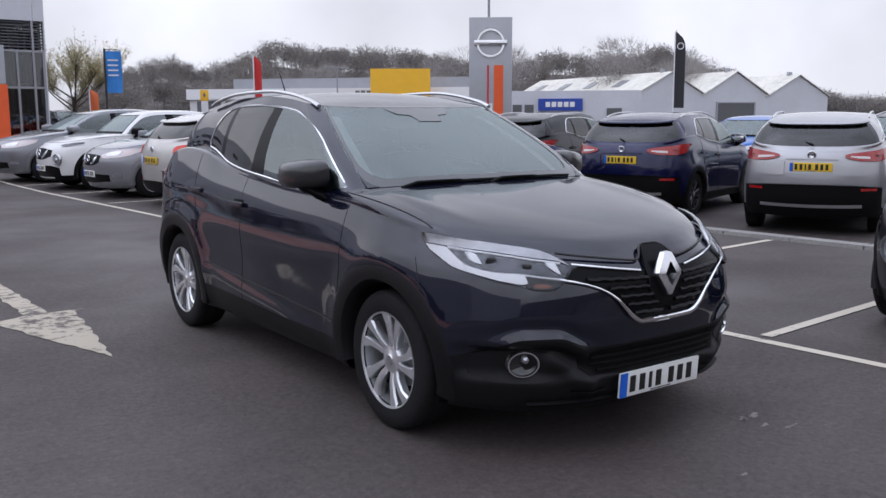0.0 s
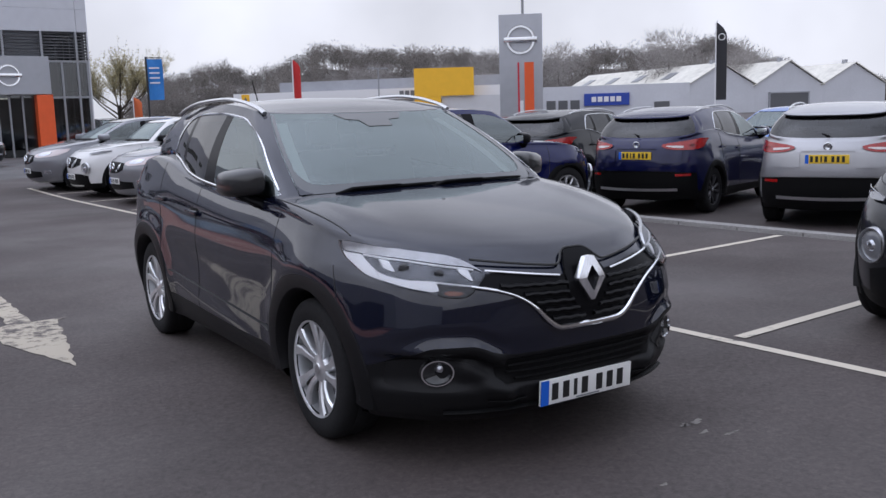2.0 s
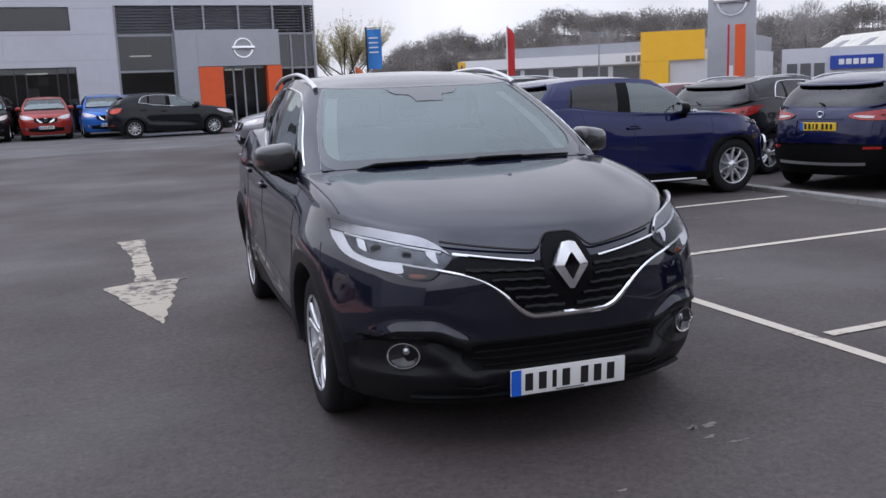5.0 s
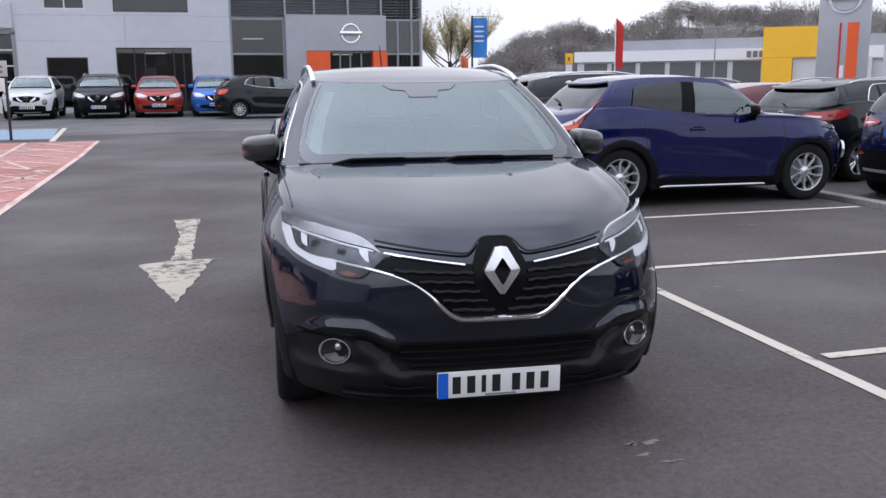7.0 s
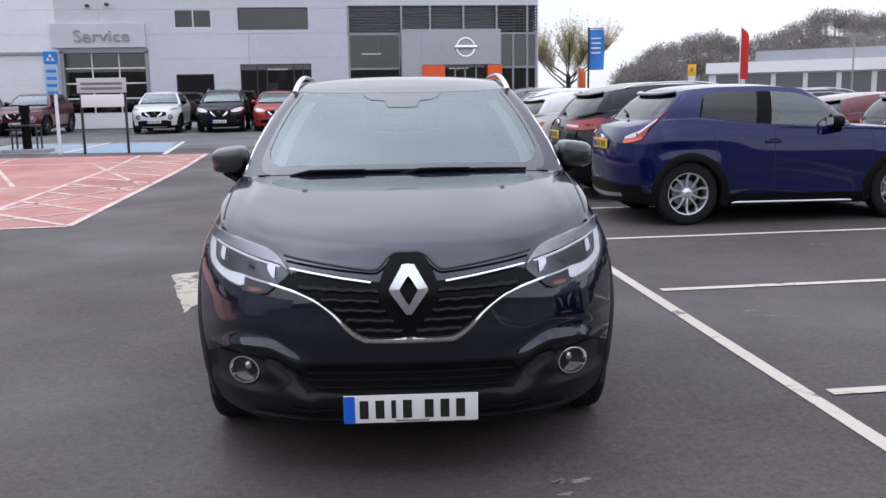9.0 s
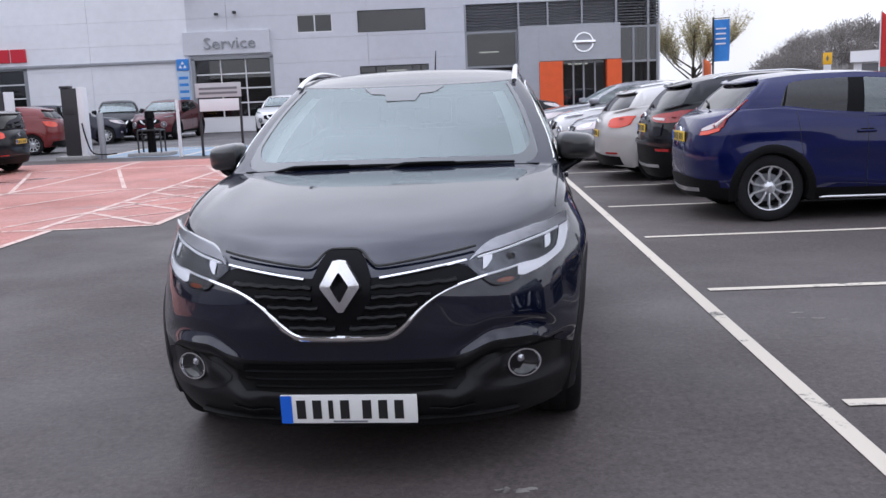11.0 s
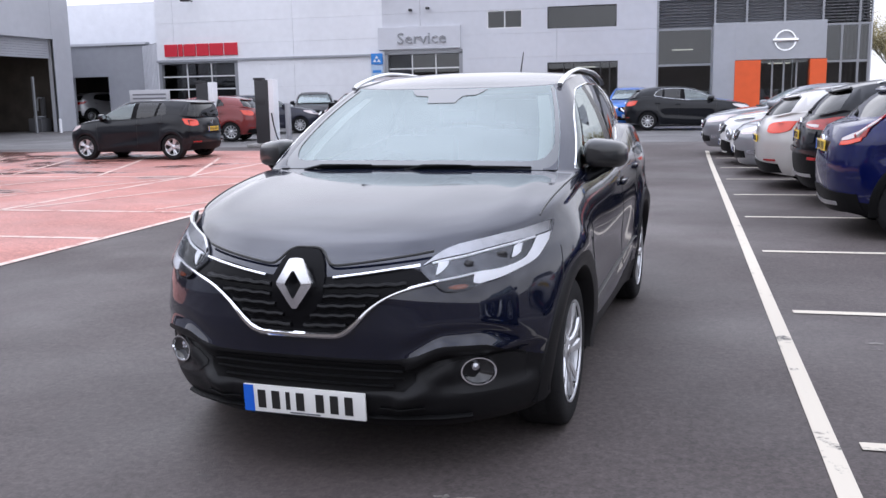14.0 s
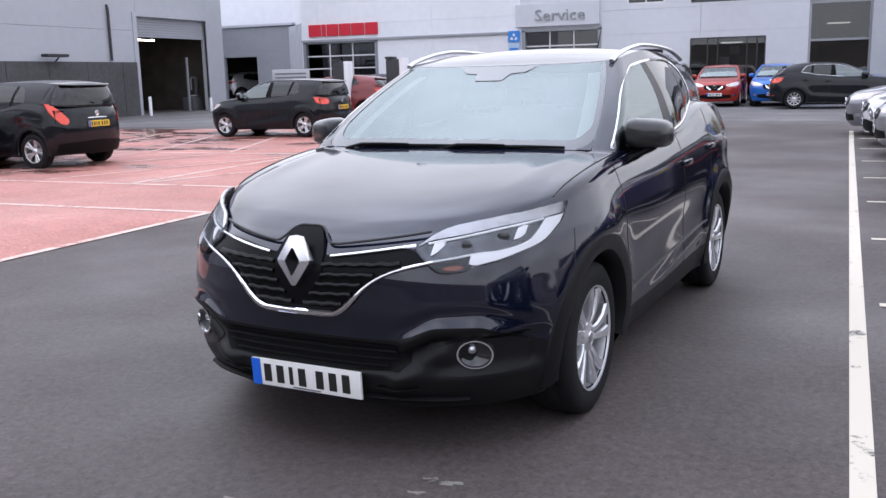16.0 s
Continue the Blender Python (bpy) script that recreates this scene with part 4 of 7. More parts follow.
                yy = y + lean * (f - 0.5)
                yy = min(max(yy, S['cf'] + 0.01), S['cr'] - 0.01)
                x, yv, z = low(side_u(yy), f)
                if math.hypot(yv - S['axr'], z - 0.345) < S['arch'] + 0.04:
                    continue
                pts.append((sd * (x + 0.0005), yv, z))
            if len(pts) > 3:
                put("shut_line", tube(pts, 0.0016 if hi else 0.003, 5), INK)
    if bonnet_line:
        for sd in (1, -1):
            pts = [lid(('f', u), 0.05 + 0.10 * max(0, u - 0.55)) for u in [0.02 + 0.98 * i / 30 for i in range(31)]]
            put("bonnet_shut_line", tube([(sd * x, y, z + 0.0005) for x, y, z in pts], 0.004, 5), INK)
    # wipers
    def screen_pt(x, h):
        lo_u, hi_u = 0.0, 0.98
        for _ in range(24):
            m_ = (lo_u + hi_u) / 2
            lo_u, hi_u = (m_, hi_u) if abs(gh(('f', m_), h)[0]) < abs(x) else (lo_u, m_)
        q = gh(('f', lo_u), h)
        return (math.copysign(q[0], x), q[1] - 0.006, q[2] + 0.006)
    for x0, x1, h0, h1 in ((-0.52, 0.13, 0.0, 0.014), (0.04, 0.62, 0.0, 0.016)):
        pts = [screen_pt(x0 + (x1 - x0) * i / 14, h0 + (h1 - h0) * (i / 14) ** 0.7) for i in range(15)]
        wp_ = put("wiper", tube(pts, [0.003 + 0.006 * math.sin(math.pi * (i + 1) / 17) for i in range(15)], 6), PLASTIC)
        arm = [(pts[0][0] - 0.05, pts[0][1] - 0.016, pts[0][2] - 0.012)] + [(x, y - 0.010, z + 0.009) for x, y, z in pts[1:8]]
        put("wiper_arm", tube(arm, [0.009, 0.009, 0.008, 0.008, 0.007, 0.006, 0.005, 0.004], 6), PLASTIC, wp_)
    if rails:
        for sd in (1, -1):
            pts = [redge_pt(S, y, sd) for y in [0.0 - 0.2 + (1.35 + 0.2) * i / 24 for i in range(25)]]
            pts = [(x, y, z + 0.032 * math.sin(math.pi * min(1, max(0, i / 24))) ** 0.45) for i, (x, y, z) in enumerate(pts)]
            put("roof_rail", tube(pts, 0.015, 8, flat=0.75), rails)
    if chrome_dlo:
        for sd in (1, -1):
            us2 = [(('f', S['phW'] + 0.01 + (0.99 - S['phW']) * i / 6.2) if i < 6 else ('s', S['us'][5] * (i - 6) / 60)) for i in range(67)]
            lo_ = [gh(c, 0.03) for c in us2]
            hi_ = [gh(c, S['ht'](c[1]) if c[0] == 's' else S['htf'](c[1])) for c in us2 if c[0] == 's' or c[1] > S['phW'] + 0.02]
            top_ = next(c[1] for c in us2 if c[1] > S['phW'] + 0.02)
            pts = lo_ + hi_[::-1] + [gh(('f', us2[0][1] + (top_ - us2[0][1]) * (9 - j) / 10), 0.03 + (S['htf'](top_) - 0.03) * (9 - j) / 10) for j in range(9)]
            put("window_trim", tube([(sd * (x + (0.001 - 0.0105 * min(1.0, max(0.0, (0.15 - y) / 0.4)))), y, z) for x, y, z in pts], 0.0075, 6, closed=True), chrome_dlo)
    pf, pr = plate_f, plate_r
    if pf:
        x, y, z = remap((0, front(0, pf), pf))
        plate(top, 0, y - 0.012, z, 0, True)
    if pr:
        x, y, z = remap((0, rear(0, pr), pr))
        plate(top, 0, y + 0.012, z, 180, False)
    return top, put, front, rear, lid, gh, low, remap


def redge_pt(S, y, sd):
    return sd * (S['rw'] - 0.015), y, S['rz'](y)


# ---- the black crossover in the middle ----
HERO_SHAPE = base_shape(crease=True, nose=pchip((0.16, -2.05), (0.25, -2.14), (0.36, -2.185), (0.5, -2.20), (0.62, -2.211), (0.70, -2.211), (0.765, -2.203), (0.82, -2.172), (0.87, -2.132), (0.93, -2.062)), cut=pchip((0, 0.492), (0.36, 0.492), (0.44, 0.505), (0.56, 0.545), (0.68, 0.54), (0.80, 0.47), (0.86, 0.44), (0.95, 0.43)), sculpt=0.014, hips=0.018, nr=2.5, wheel=0.332, taper=0.15, gnr=2.4,
                    nf=pchip((0.16, 2.8), (0.3, 3.0), (0.55, 2.95), (0.69, 2.76), (0.78, 2.58), (0.9, 2.3)))
lf = [
    ("grille", [(-0.50, 0.775, 0.80), (-0.40, 0.755, 0.835), (-0.30, 0.70, 0.825), (-0.2, 0.615, 0.81), (-0.13, 0.588, 0.80), (0, 0.585, 0.80), (0.13, 0.588, 0.80), (0.2, 0.615, 0.81), (0.30, 0.70, 0.825), (0.40, 0.755, 0.835), (0.50, 0.775, 0.80)], GLOSSBLACK, 0.003, False),
    ("lower_grille", [(-0.44, 0.40, 0.44), (-0.40, 0.365, 0.472), (0, 0.35, 0.478), (0.40, 0.365, 0.472), (0.44, 0.40, 0.44)], PLASTIC, 0.004, False),
    ("headlamp", [(0.458, 0.822, 0.832), (0.475, 0.806, 0.853), (0.50, 0.786, 0.872), (0.53, 0.757, 0.890), (0.57, 0.742, 0.903), (0.62, 0.745, 0.913), (0.67, 0.763, 0.922), (0.72, 0.774, 0.933), (0.77, 0.793, 0.944), (0.81, 0.814, 0.953), (0.832, 0.848, 0.958), (0.842, 0.895, 0.957)], LAMPDARK, 0.004, True),
    ("fog_bezel", [(0.47, 0.40, 0.415), (0.53, 0.36, 0.455), (0.62, 0.345, 0.478), (0.74, 0.345, 0.482), (0.80, 0.37, 0.46)], BUMPER, 0.004, True),
]
lr = [
    ("tail_lamp", [(0.50, 0.94, 1.02), (0.65, 0.90, 1.05), (0.80, 0.92, 1.08), (0.84, 0.95, 1.06)], REDLENS, 0.012, True),
    ("rear_bumper", [(-0.78, 0.30, 0.48), (0, 0.28, 0.50), (0.78, 0.30, 0.48)], PLASTIC, 0.006, False),
]
hero, hput, hfront, _, hlid, hgh, hlow, _ = car(
    "black_crossover", pose(3.527, 4.146, 0, 0, 0, -4.7), HERO_SHAPE, "glossy black crossover car with chrome window trim and silver alloy wheels", BLACKPAINT,
    wheels='hero', lamps_f=lf, lamps_r=lr, rails=SATIN, chrome_dlo=CHROME, plate_f=None, plate_r=0.83, hi=True, bonnet_line=False, mir=(0.925, -0.61, 1.155), mir_mat=MIRRORSHELL, trim=BUMPER)
plate(hero, 0, hfront(0, 0.30) - 0.03, 0.304, 0, True, tilt=4)


def hero_details():
    lo = pchip(*[(a, b) for a, b, c in lf[2][1]])
    hi = pchip(*[(a, c) for a, b, c in lf[2][1]])

    def both(nm, g, mt, lab=""):
        hput(nm, g, mt, None, lab)
        hput(nm, mirror_x(g), mt, None, lab)
    # headlamps: pale brow over a white line, dark bowl, white C, amber pod, clear cover
    mid_ = pchip((0.458, 0.828), (0.49, 0.846), (0.595, 0.864), (0.69, 0.882), (0.775, 0.896), (0.842, 0.912))
    cin = pchip((0.50, 0.781), (0.53, 0.786), (0.60, 0.796), (0.665, 0.805), (0.70, 0.806), (0.745, 0.814), (0.785, 0.834), (0.80, 0.86))
    xs_ = [0.464 + 0.370 * i / 12 for i in range(13)]
    both("lamp_brow", face_patch(hfront, [(x, mid_(x) + 0.004, hi(x) - 0.002) for x in xs_], 0.009, 26, 3), LAMPBROW, "pale silver brow of the headlamp")
    both("brow_line", face_tube(hfront, [(x, mid_(x)) for x in xs_[1:12]], 0.0052, 0.011, steps=2), DRL)
    both("running_lamp", face_patch(hfront, [(x, lo(x) + 0.004 + 0.018 * max(0.0, (0.672 - x) / 0.034) ** 2, cin(x)) for x in [0.638 + 0.152 * i / 18 for i in range(19)]], 0.010, 26, 3), DRL, "white daytime running lamp")
    both("running_lamp", face_patch(hfront, [(0.788, lo(0.788) + 0.004, 0.842), (0.796, lo(0.796) + 0.004, 0.862), (0.803, lo(0.803) + 0.004, 0.90), (0.82, lo(0.82) + 0.004, 0.904), (0.838, lo(0.838) + 0.004, 0.909)], 0.0105, 14, 5), DRL, "white daytime running lamp")
    both("running_line", face_tube(hfront, [(x, cin(x) + 0.002) for x in [0.507 + 0.16 * i / 8 for i in range(9)]], 0.0042, 0.011, steps=2), DRL)
    both("lamp_pod", face_patch(hfront, [(x, lo(x) + 0.002, cin(x) - 0.003) for x in [0.515 + 0.130 * i / 8 for i in range(9)]], 0.008, 18, 3), LAMPPOD)
    both("turn_signal", face_patch(hfront, [(0.562, 0.757, 0.762), (0.582, 0.752, 0.767), (0.605, 0.752, 0.768), (0.622, 0.757, 0.764)], 0.011, 8, 3), AMBER, "amber turn signal")
    # two white patches painted in as the sparkle of the lamp bowl
    both("reflector", face_patch(hfront, [(0.512, 0.802, 0.842), (0.522, 0.806, 0.845), (0.545, 0.832, 0.846)], 0.010, 8, 3), DRL)
    both("reflector", face_patch(hfront, [(0.742, 0.838, 0.876), (0.755, 0.842, 0.882), (0.765, 0.852, 0.882)], 0.010, 8, 3), DRL)
    for x, z, r in ((0.62, 0.832, 0.019), (0.718, 0.850, 0.023)):
        g = lathe([(0.0, -0.003), (r * 0.6, -0.0025), (r, 0.0), (r * 1.15, 0.006)], 20, 'y')
        both("projector_lens", move(g, pose(x, hfront(x, z) - 0.008, z, 0, 0, 42)), LENS, "dark projector lens")
    both("lamp_cover", face_patch(hfront, [(x, lo(x), hi(x)) for x in [0.459 + 0.381 * i / 16 for i in range(17)]], 0.016, 30, 8, skirt=0.014), CLEAR, "clear headlamp cover")
    # grille slats
    V = smooth_line([(0.53, 0.788), (0.43, 0.765), (0.355, 0.735), (0.29, 0.69), (0.225, 0.625), (0.175, 0.592), (0.12, 0.585), (0, 0.583)], 8)

    def vx(z):
        return max([x for x, zz in V if zz <= z] + [0.1])
    for z in (0.618, 0.655, 0.692, 0.729, 0.766):
        x1 = vx(z) - 0.012
        x0 = 0.012 + max(0.0, 0.10 * min(1, (z - 0.60) / 0.12))
        for sd in (1, -1):
            pts = [(sd * x_, z + 0.018 * x_ / 0.5 + 0.0018 * math.sin(95 * x_)) for x_ in [x0 + (x1 - x0) * i / 30 for i in range(31)]]
            hput("grille_slat", face_tube(hfront, pts, 0.017, 0.004, flat=0.6, steps=2), GRILLE)
    Vfull = V + [(-x, z) for x, z in V[::-1][1:]]
    hput("grille_chrome", face_tube(hfront, Vfull, lambda x, z: 0.0062 + 0.0075 * (1 - ramp(z, 0.59, 0.74)), 0.016, flat=0.9, steps=2), CHROME, None, "bright chrome V-shaped grille surround")
    both("upper_chrome_bar", face_tube(hfront, [(0.142, 0.801), (0.25, 0.815), (0.35, 0.829), (0.455, 0.843)], 0.0055, 0.012), CHROME, "thin chrome bar")
    # badge
    hput("badge_shield", face_patch(hfront, [(-0.108, 0.72, 0.80), (-0.080, 0.68, 0.862), (-0.05, 0.655, 0.888), (0, 0.645, 0.890), (0.05, 0.655, 0.888), (0.080, 0.68, 0.862), (0.108, 0.72, 0.80)], 0.009, 20, 6), GLOSSBLACK)
    o = [(0, 0.098), (0.026, 0.094), (0.076, 0.006), (0.076, -0.006), (0.010, -0.098), (-0.010, -0.098), (-0.076, -0.006), (-0.076, 0.006), (-0.026, 0.094)]
    mid = [(x * 0.95, z * 0.96) for x, z in o]
    inn = [(0, 0.052), (0.007, 0.045), (0.033, 0.004), (0.033, -0.004), (0.004, -0.055), (-0.004, -0.055), (-0.033, -0.004), (-0.033, 0.004), (-0.007, 0.045)]
    k = len(o)
    vs = [(x, 0.016, z) for x, z in o] + [(x, 0.004, z) for x, z in o] + [(x, -0.008 - 0.006 * (1 - abs(z) / 0.1), z) for x, z in mid] + [(x, -0.020, z) for x, z in inn] + [(x, 0.016, z) for x, z in inn]
    fs = [(a * k + i, a * k + (i + 1) % k, (a + 1) * k + (i + 1) % k, (a + 1) * k + i) for a in range(4) for i in range(k)]
    hput("badge", move((vs, fs), pose(0, hfront(0, 0.779) - 0.028, 0.779, -7, 0, 0)), BADGE, None, "plain chrome diamond badge", 20)
    # bonnet shut line
    bl = smooth_line([(0.485, 0.886), (0.42, 0.876), (0.22, 0.850), (0.135, 0.842), (0.105, 0.855), (0.075, 0.885), (0.045, 0.898), (0, 0.899)], 6)
    hput("bonnet_shut_line", face_tube(hfront, bl + [(-x, z) for x, z in bl[::-1][1:]], 0.0055, 0.004, 6, steps=2), INK)
    for sd in (1, -1):
        pts = [hlid(('f', 0.72 + 0.16 * t), t) for t in [0.03 + 0.93 * i / 24 for i in range(25)]]
        hput("bonnet_shut_line", tube([(sd * x, y, z) for x, y, z in pts], 0.004, 5), INK)
    # lower bumper
    for z in (0.385, 0.415, 0.445):
        w = 0.40 if z > 0.4 else 0.36
        hput("lower_slat", face_tube(hfront, [(-w + 2 * w * i / 12, z) for i in range(13)], 0.010, 0.004, flat=0.5, steps=1), PLASTIC)
    for sd in (1, -1):
        x, z = 0.652, 0.428
        y = hfront(x, z) - 0.006
        OVAL = Matrix.Diagonal((1.2, 1.0, 0.95, 1.0))
        fog = hput("fog_lamp", move(lathe([(0.0, 0.004), (0.03, 0.0), (0.050, -0.012)], 28, 'y'), pose(sd * x, y, z, 0, 0, sd * 24) @ OVAL), FOGLENS, None, "round fog lamp with chrome ring")
        hput("chrome_ring", move(lathe([(0.050, -0.008), (0.053, -0.022), (0.058, -0.022), (0.063, 0.004)], 32, 'y'), pose(sd * x, y, z, 0, 0, sd * 24) @ OVAL), CHROME, fog)
        hput("bulb", move(lathe([(0.0, -0.022), (0.014, -0.017), (0.022, 0.0)], 14, 'y'), pose(sd * (x - 0.012), y, z + 0.016, 0, 0, sd * 24)), LAMPIN, fog)
        hput("skid_insert", face_tube(hfront, [(sd * 0.30, 0.290), (sd * 0.38, 0.288), (sd * 0.47, 0.294)], 0.006, 0.006, flat=0.6), PLASTIC)
        # door moulding
        pts = []
        for i in range(31):
            y_ = -0.86 + 1.70 * i / 30
            z_ = 0.432 + 0.056 * (y_ + 0.86)
            f = (z_ - HERO_SHAPE['bottom'](y_)) / (HERO_SHAPE['shoulder'](y_) - HERO_SHAPE['bottom'](y_))
            x_, yy, zz = hlow(('s', (y_ - HERO_SHAPE['cf']) / (HERO_SHAPE['cr'] - HERO_SHAPE['cf'])), f)
            pts.append((sd * (x_ + 0.003), yy, zz))
        hput("door_moulding", tube(pts, 0.008, 6, flat=0.5), GLOSSBLACK)
    for sd in (1, -1):
        pts = [hlow(('f', 0.80 + 0.06 * (0.92 - f_)), f_) for f_ in [0.52 + 0.36 * i / 14 for i in range(15)]]
        hput("bumper_joint", tube([(sd * (x_ + 0.0005), y_, z_) for x_, y_, z_ in pts], 0.002, 5), INK)
    hput("front_lip", face_tube(hfront, [(-0.62 + 1.24 * i / 16, 0.245) for i in range(17)], 0.028, -0.004, flat=0.5, steps=1), PLASTIC)
    # painted corners under the pillars, the dark printed border of the glass, pale linings behind its edges
    u1 = HERO_SHAPE['phA']

    def arc(q):
        return 1 - math.sqrt(1 - min(max(q, 0.0), 0.985) ** 2)

    def on_glass(p, sd):
        return (sd * p[0], p[1] - 0.003, p[2] + 0.002)
    for sd in (1, -1):
        rows = []
        for i in range(15):
            t_ = i / 14
            rows.append([(sd * x_, y_ - 0.006, z_ + 0.005) for x_, y_, z_ in [hgh(('f', u1 - 0.13 + 0.135 * t_), 0.0 + (0.012 + 0.13 * arc(t_)) * k / 4) for k in range(5)]])
        hput("screen_corner", grid(rows), BLACKPAINT)
        rows = []
        for i in range(41):
            u_ = u1 * i / 40
            h_ = 0.085 + 0.26 * arc((u_ - (u1 - 0.25)) / 0.215)
            rows.append([on_glass(hgh(('f', u_), h_ * k / 5), sd) for k in range(6)])
        hput("screen_print", grid(rows), PRINT)
        hput("screen_print", grid([[on_glass(hgh(('f', u_), 0.28 + 0.68 * i / 12), sd) for u_ in (u1 - 0.046, u1 - 0.03, u1 - 0.01, u1)] for i in range(13)]), PRINT)
        rows = [[(sd * (x_ - 0.045), y_ + 0.05, z_ - 0.03) for x_, y_, z_ in [hgh(('f', u_), h_) for u_ in (0.52, 0.57, 0.62, 0.66)]] for h_ in [0.12 + 0.8 * i / 8 for i in range(9)]]
        hput("pillar_lining", grid(rows), LINING)

    def screen_at(x, h):
        a_, b_ = 0.0, 0.9
        for _ in range(22):
            c_ = (a_ + b_) / 2
            a_, b_ = (c_, b_) if hgh(('f', c_), h)[0] < abs(x) else (a_, c_)
        q = hgh(('f', a_), h)
        return on_glass((abs(x), q[1], q[2]), 1 if x >= 0 else -1)
    rows = []
    for h_, w_ in ((0.975, 0.225), (0.93, 0.205), (0.885, 0.175), (0.87, 0.10), (0.82, 0.088), (0.775, 0.08)):
        rows.append([screen_at(-w_ + 2 * w_ * i / 10, h_) for i in range(11)])
    hput("sensor_print", grid(rows), PRINT)
    hput("aerial", tube([(0, 1.42, 1.575), (0, 1.44, 1.60), (0, 1.55, 1.78)], [0.012, 0.006, 0.003], 6), PLASTIC)


hero_details()


# ---- ground ----
def gz(x, y):
    """The ground: level round the cars, rising gently to the showroom."""
    t = max(0.0, y - 18.0)
    t = min(t, 21.0)
    dip = min(max((x - 9.85) / 0.6, 0), 1) * min(max((34 - x) / 10, 0), 1) * min(max((24 - y) / 4, 0), 1)
    return 0.02 * min(t, 4.0) - 0.02 * min(t, 1.5) * (1 - min(t, 1.5) / 3.0) + 0.0065 * max(0.0, t - 4.0) - 0.12 * dip


def flat_area(outline, lift, material, name, label="", kind="structure", parent=None, step=2.0):
    """A thin painted area that follows the ground."""
    bm = bmesh.new()
    f = bm.faces.new([bm.verts.new((x, y, 0)) for x, y in outline])
    ys = [y for x, y in outline]
    y = math.floor(min(ys)) + step
    while y < max(ys):
        if y > 16:
            bmesh.ops.bisect_plane(bm, geom=list(bm.verts) + list(bm.edges) + list(bm.faces), plane_co=(0, y, 0), plane_no=(0, 1, 0), dist=1e-5)
        y += step
    for v in bm.verts:
        v.co.z = gz(v.co.x, v.co.y) + lift
    bmesh.ops.recalc_face_normals(bm, faces=bm.faces)
    if sum(q.normal.z for q in bm.faces) < 0:
        bmesh.ops.reverse_faces(bm, faces=bm.faces)
    ob = part(name, bm, material, parent, label, smooth=False)
    if kind and parent is None:
        ob["kind"] = kind
    return ob


def strip(x0, y0, x1, y1, w, lift, material, name="line", parent=None):
    d = Vector((x1 - x0, y1 - y0)).normalized()
    n = Vector((-d.y, d.x)) * w / 2
    return flat_area([(x0 - n.x, y0 - n.y), (x1 - n.x, y1 - n.y), (x1 + n.x, y1 + n.y), (x0 + n.x, y0 + n.y)], lift, material, name, parent=parent, kind="structure")


xs = [-400, -120, -60, -40, -30, -20, -10, 0, 5, 9.85, 10.05, 10.25, 10.45, 17, 24, 34, 40, 60, 120, 400]
ys = [-400, -100, -30, -10, 0, 8, 14, 18, 18.5, 19, 19.5, 20, 22, 24, 28, 32, 36, 39, 42, 60, 120, 400]
part("ground", grid([[(x, y, gz(x, y)) for y in ys] for x in xs][::-1]), ASPHALT, None, "dark grey asphalt of the car park", smooth=True)["kind"] = "structure"
flat_area([(-26, 22.6), (13, 26), (13, 39.9), (-26, 39.9)], 0.003, ASPHALT_OLD, "forecourt", "paler weathered asphalt in front of the showroom")
# white bay lines
marks = new("bay_markings")
tagged(marks, "white painted parking bay lines on asphalt", "road marking", kind="structure")
strip(5.255, -5.0, 5.685, 21.6, 0.088, 0.005, LINE, "bay_line", marks)
for k in range(9):
    y = 0.24 + 2.43 * k
    strip(5.46 + 0.017 * y, y, 9.78, y, 0.085, 0.006, LINE, "bay_line", marks)
strip(5.40, -2.2, 9.75, -2.2, 0.085, 0.006, LINE, "bay_line", marks)
# the worn arrow
rar = random.Random(21)
edge = []
tipline = [(2.03, 5.02), (2.29, 6.38), (2.32, 6.54), (2.42, 6.595), (2.30, 6.605), (2.14, 6.60), (2.19, 7.6), (2.27, 9.03), (1.99, 9.0), (2.05, 8.0), (1.99, 6.62), (1.72, 6.52)]
for (xa, ya), (xb, yb) in zip(tipline, tipline[1:] + tipline[:1]):
    k_ = max(1, int(math.hypot(xb - xa, yb - ya) / 0.09))
    for i in range(k_):
        w_ = 0.016 if i else 0.004
        edge.append((xa + (xb - xa) * i / k_ + rar.uniform(-w_, w_), ya + (yb - ya) * i / k_ + rar.uniform(-w_, w_) * 1.5))
flat_area(edge, 0.005, ARROWP, "road_arrow", "worn white direction arrow painted on asphalt", kind="structure")
# pale scuffs on the asphalt
rsc = random.Random(4)
flecks = [(cx + rsc.gauss(0, sp), cy + rsc.gauss(0, sp), rsc.uniform(0.014, 0.045), rsc.uniform(0.008, 0.022))
          for cx, cy, sp, k in ((3.9, 1.82, 0.10, 5), (5.95, 4.23, 0.10, 4), (7.76, 6.81, 0.05, 2), (4.6, 0.9, 0.12, 4), (3.2, 1.55, 0.25, 4)) for q in range(k)]
for cx, cy, rx, ry in flecks:
    ph = [rsc.uniform(0, 6.28) for q in range(3)]
    ring = []
    for i in range(22):
        a = 2 * math.pi * i / 22
        r = 1 + 0.3 * math.sin(2 * a + ph[0]) + 0.25 * math.sin(3 * a + ph[1]) + 0.2 * math.sin(6 * a + ph[2])
        ring.append((cx + rx * r * math.cos(a), cy + ry * r * math.sin(a)))
    flat_area(ring, 0.0025, STAIN, "scuff_mark", "small pale chalky scuff on the asphalt")
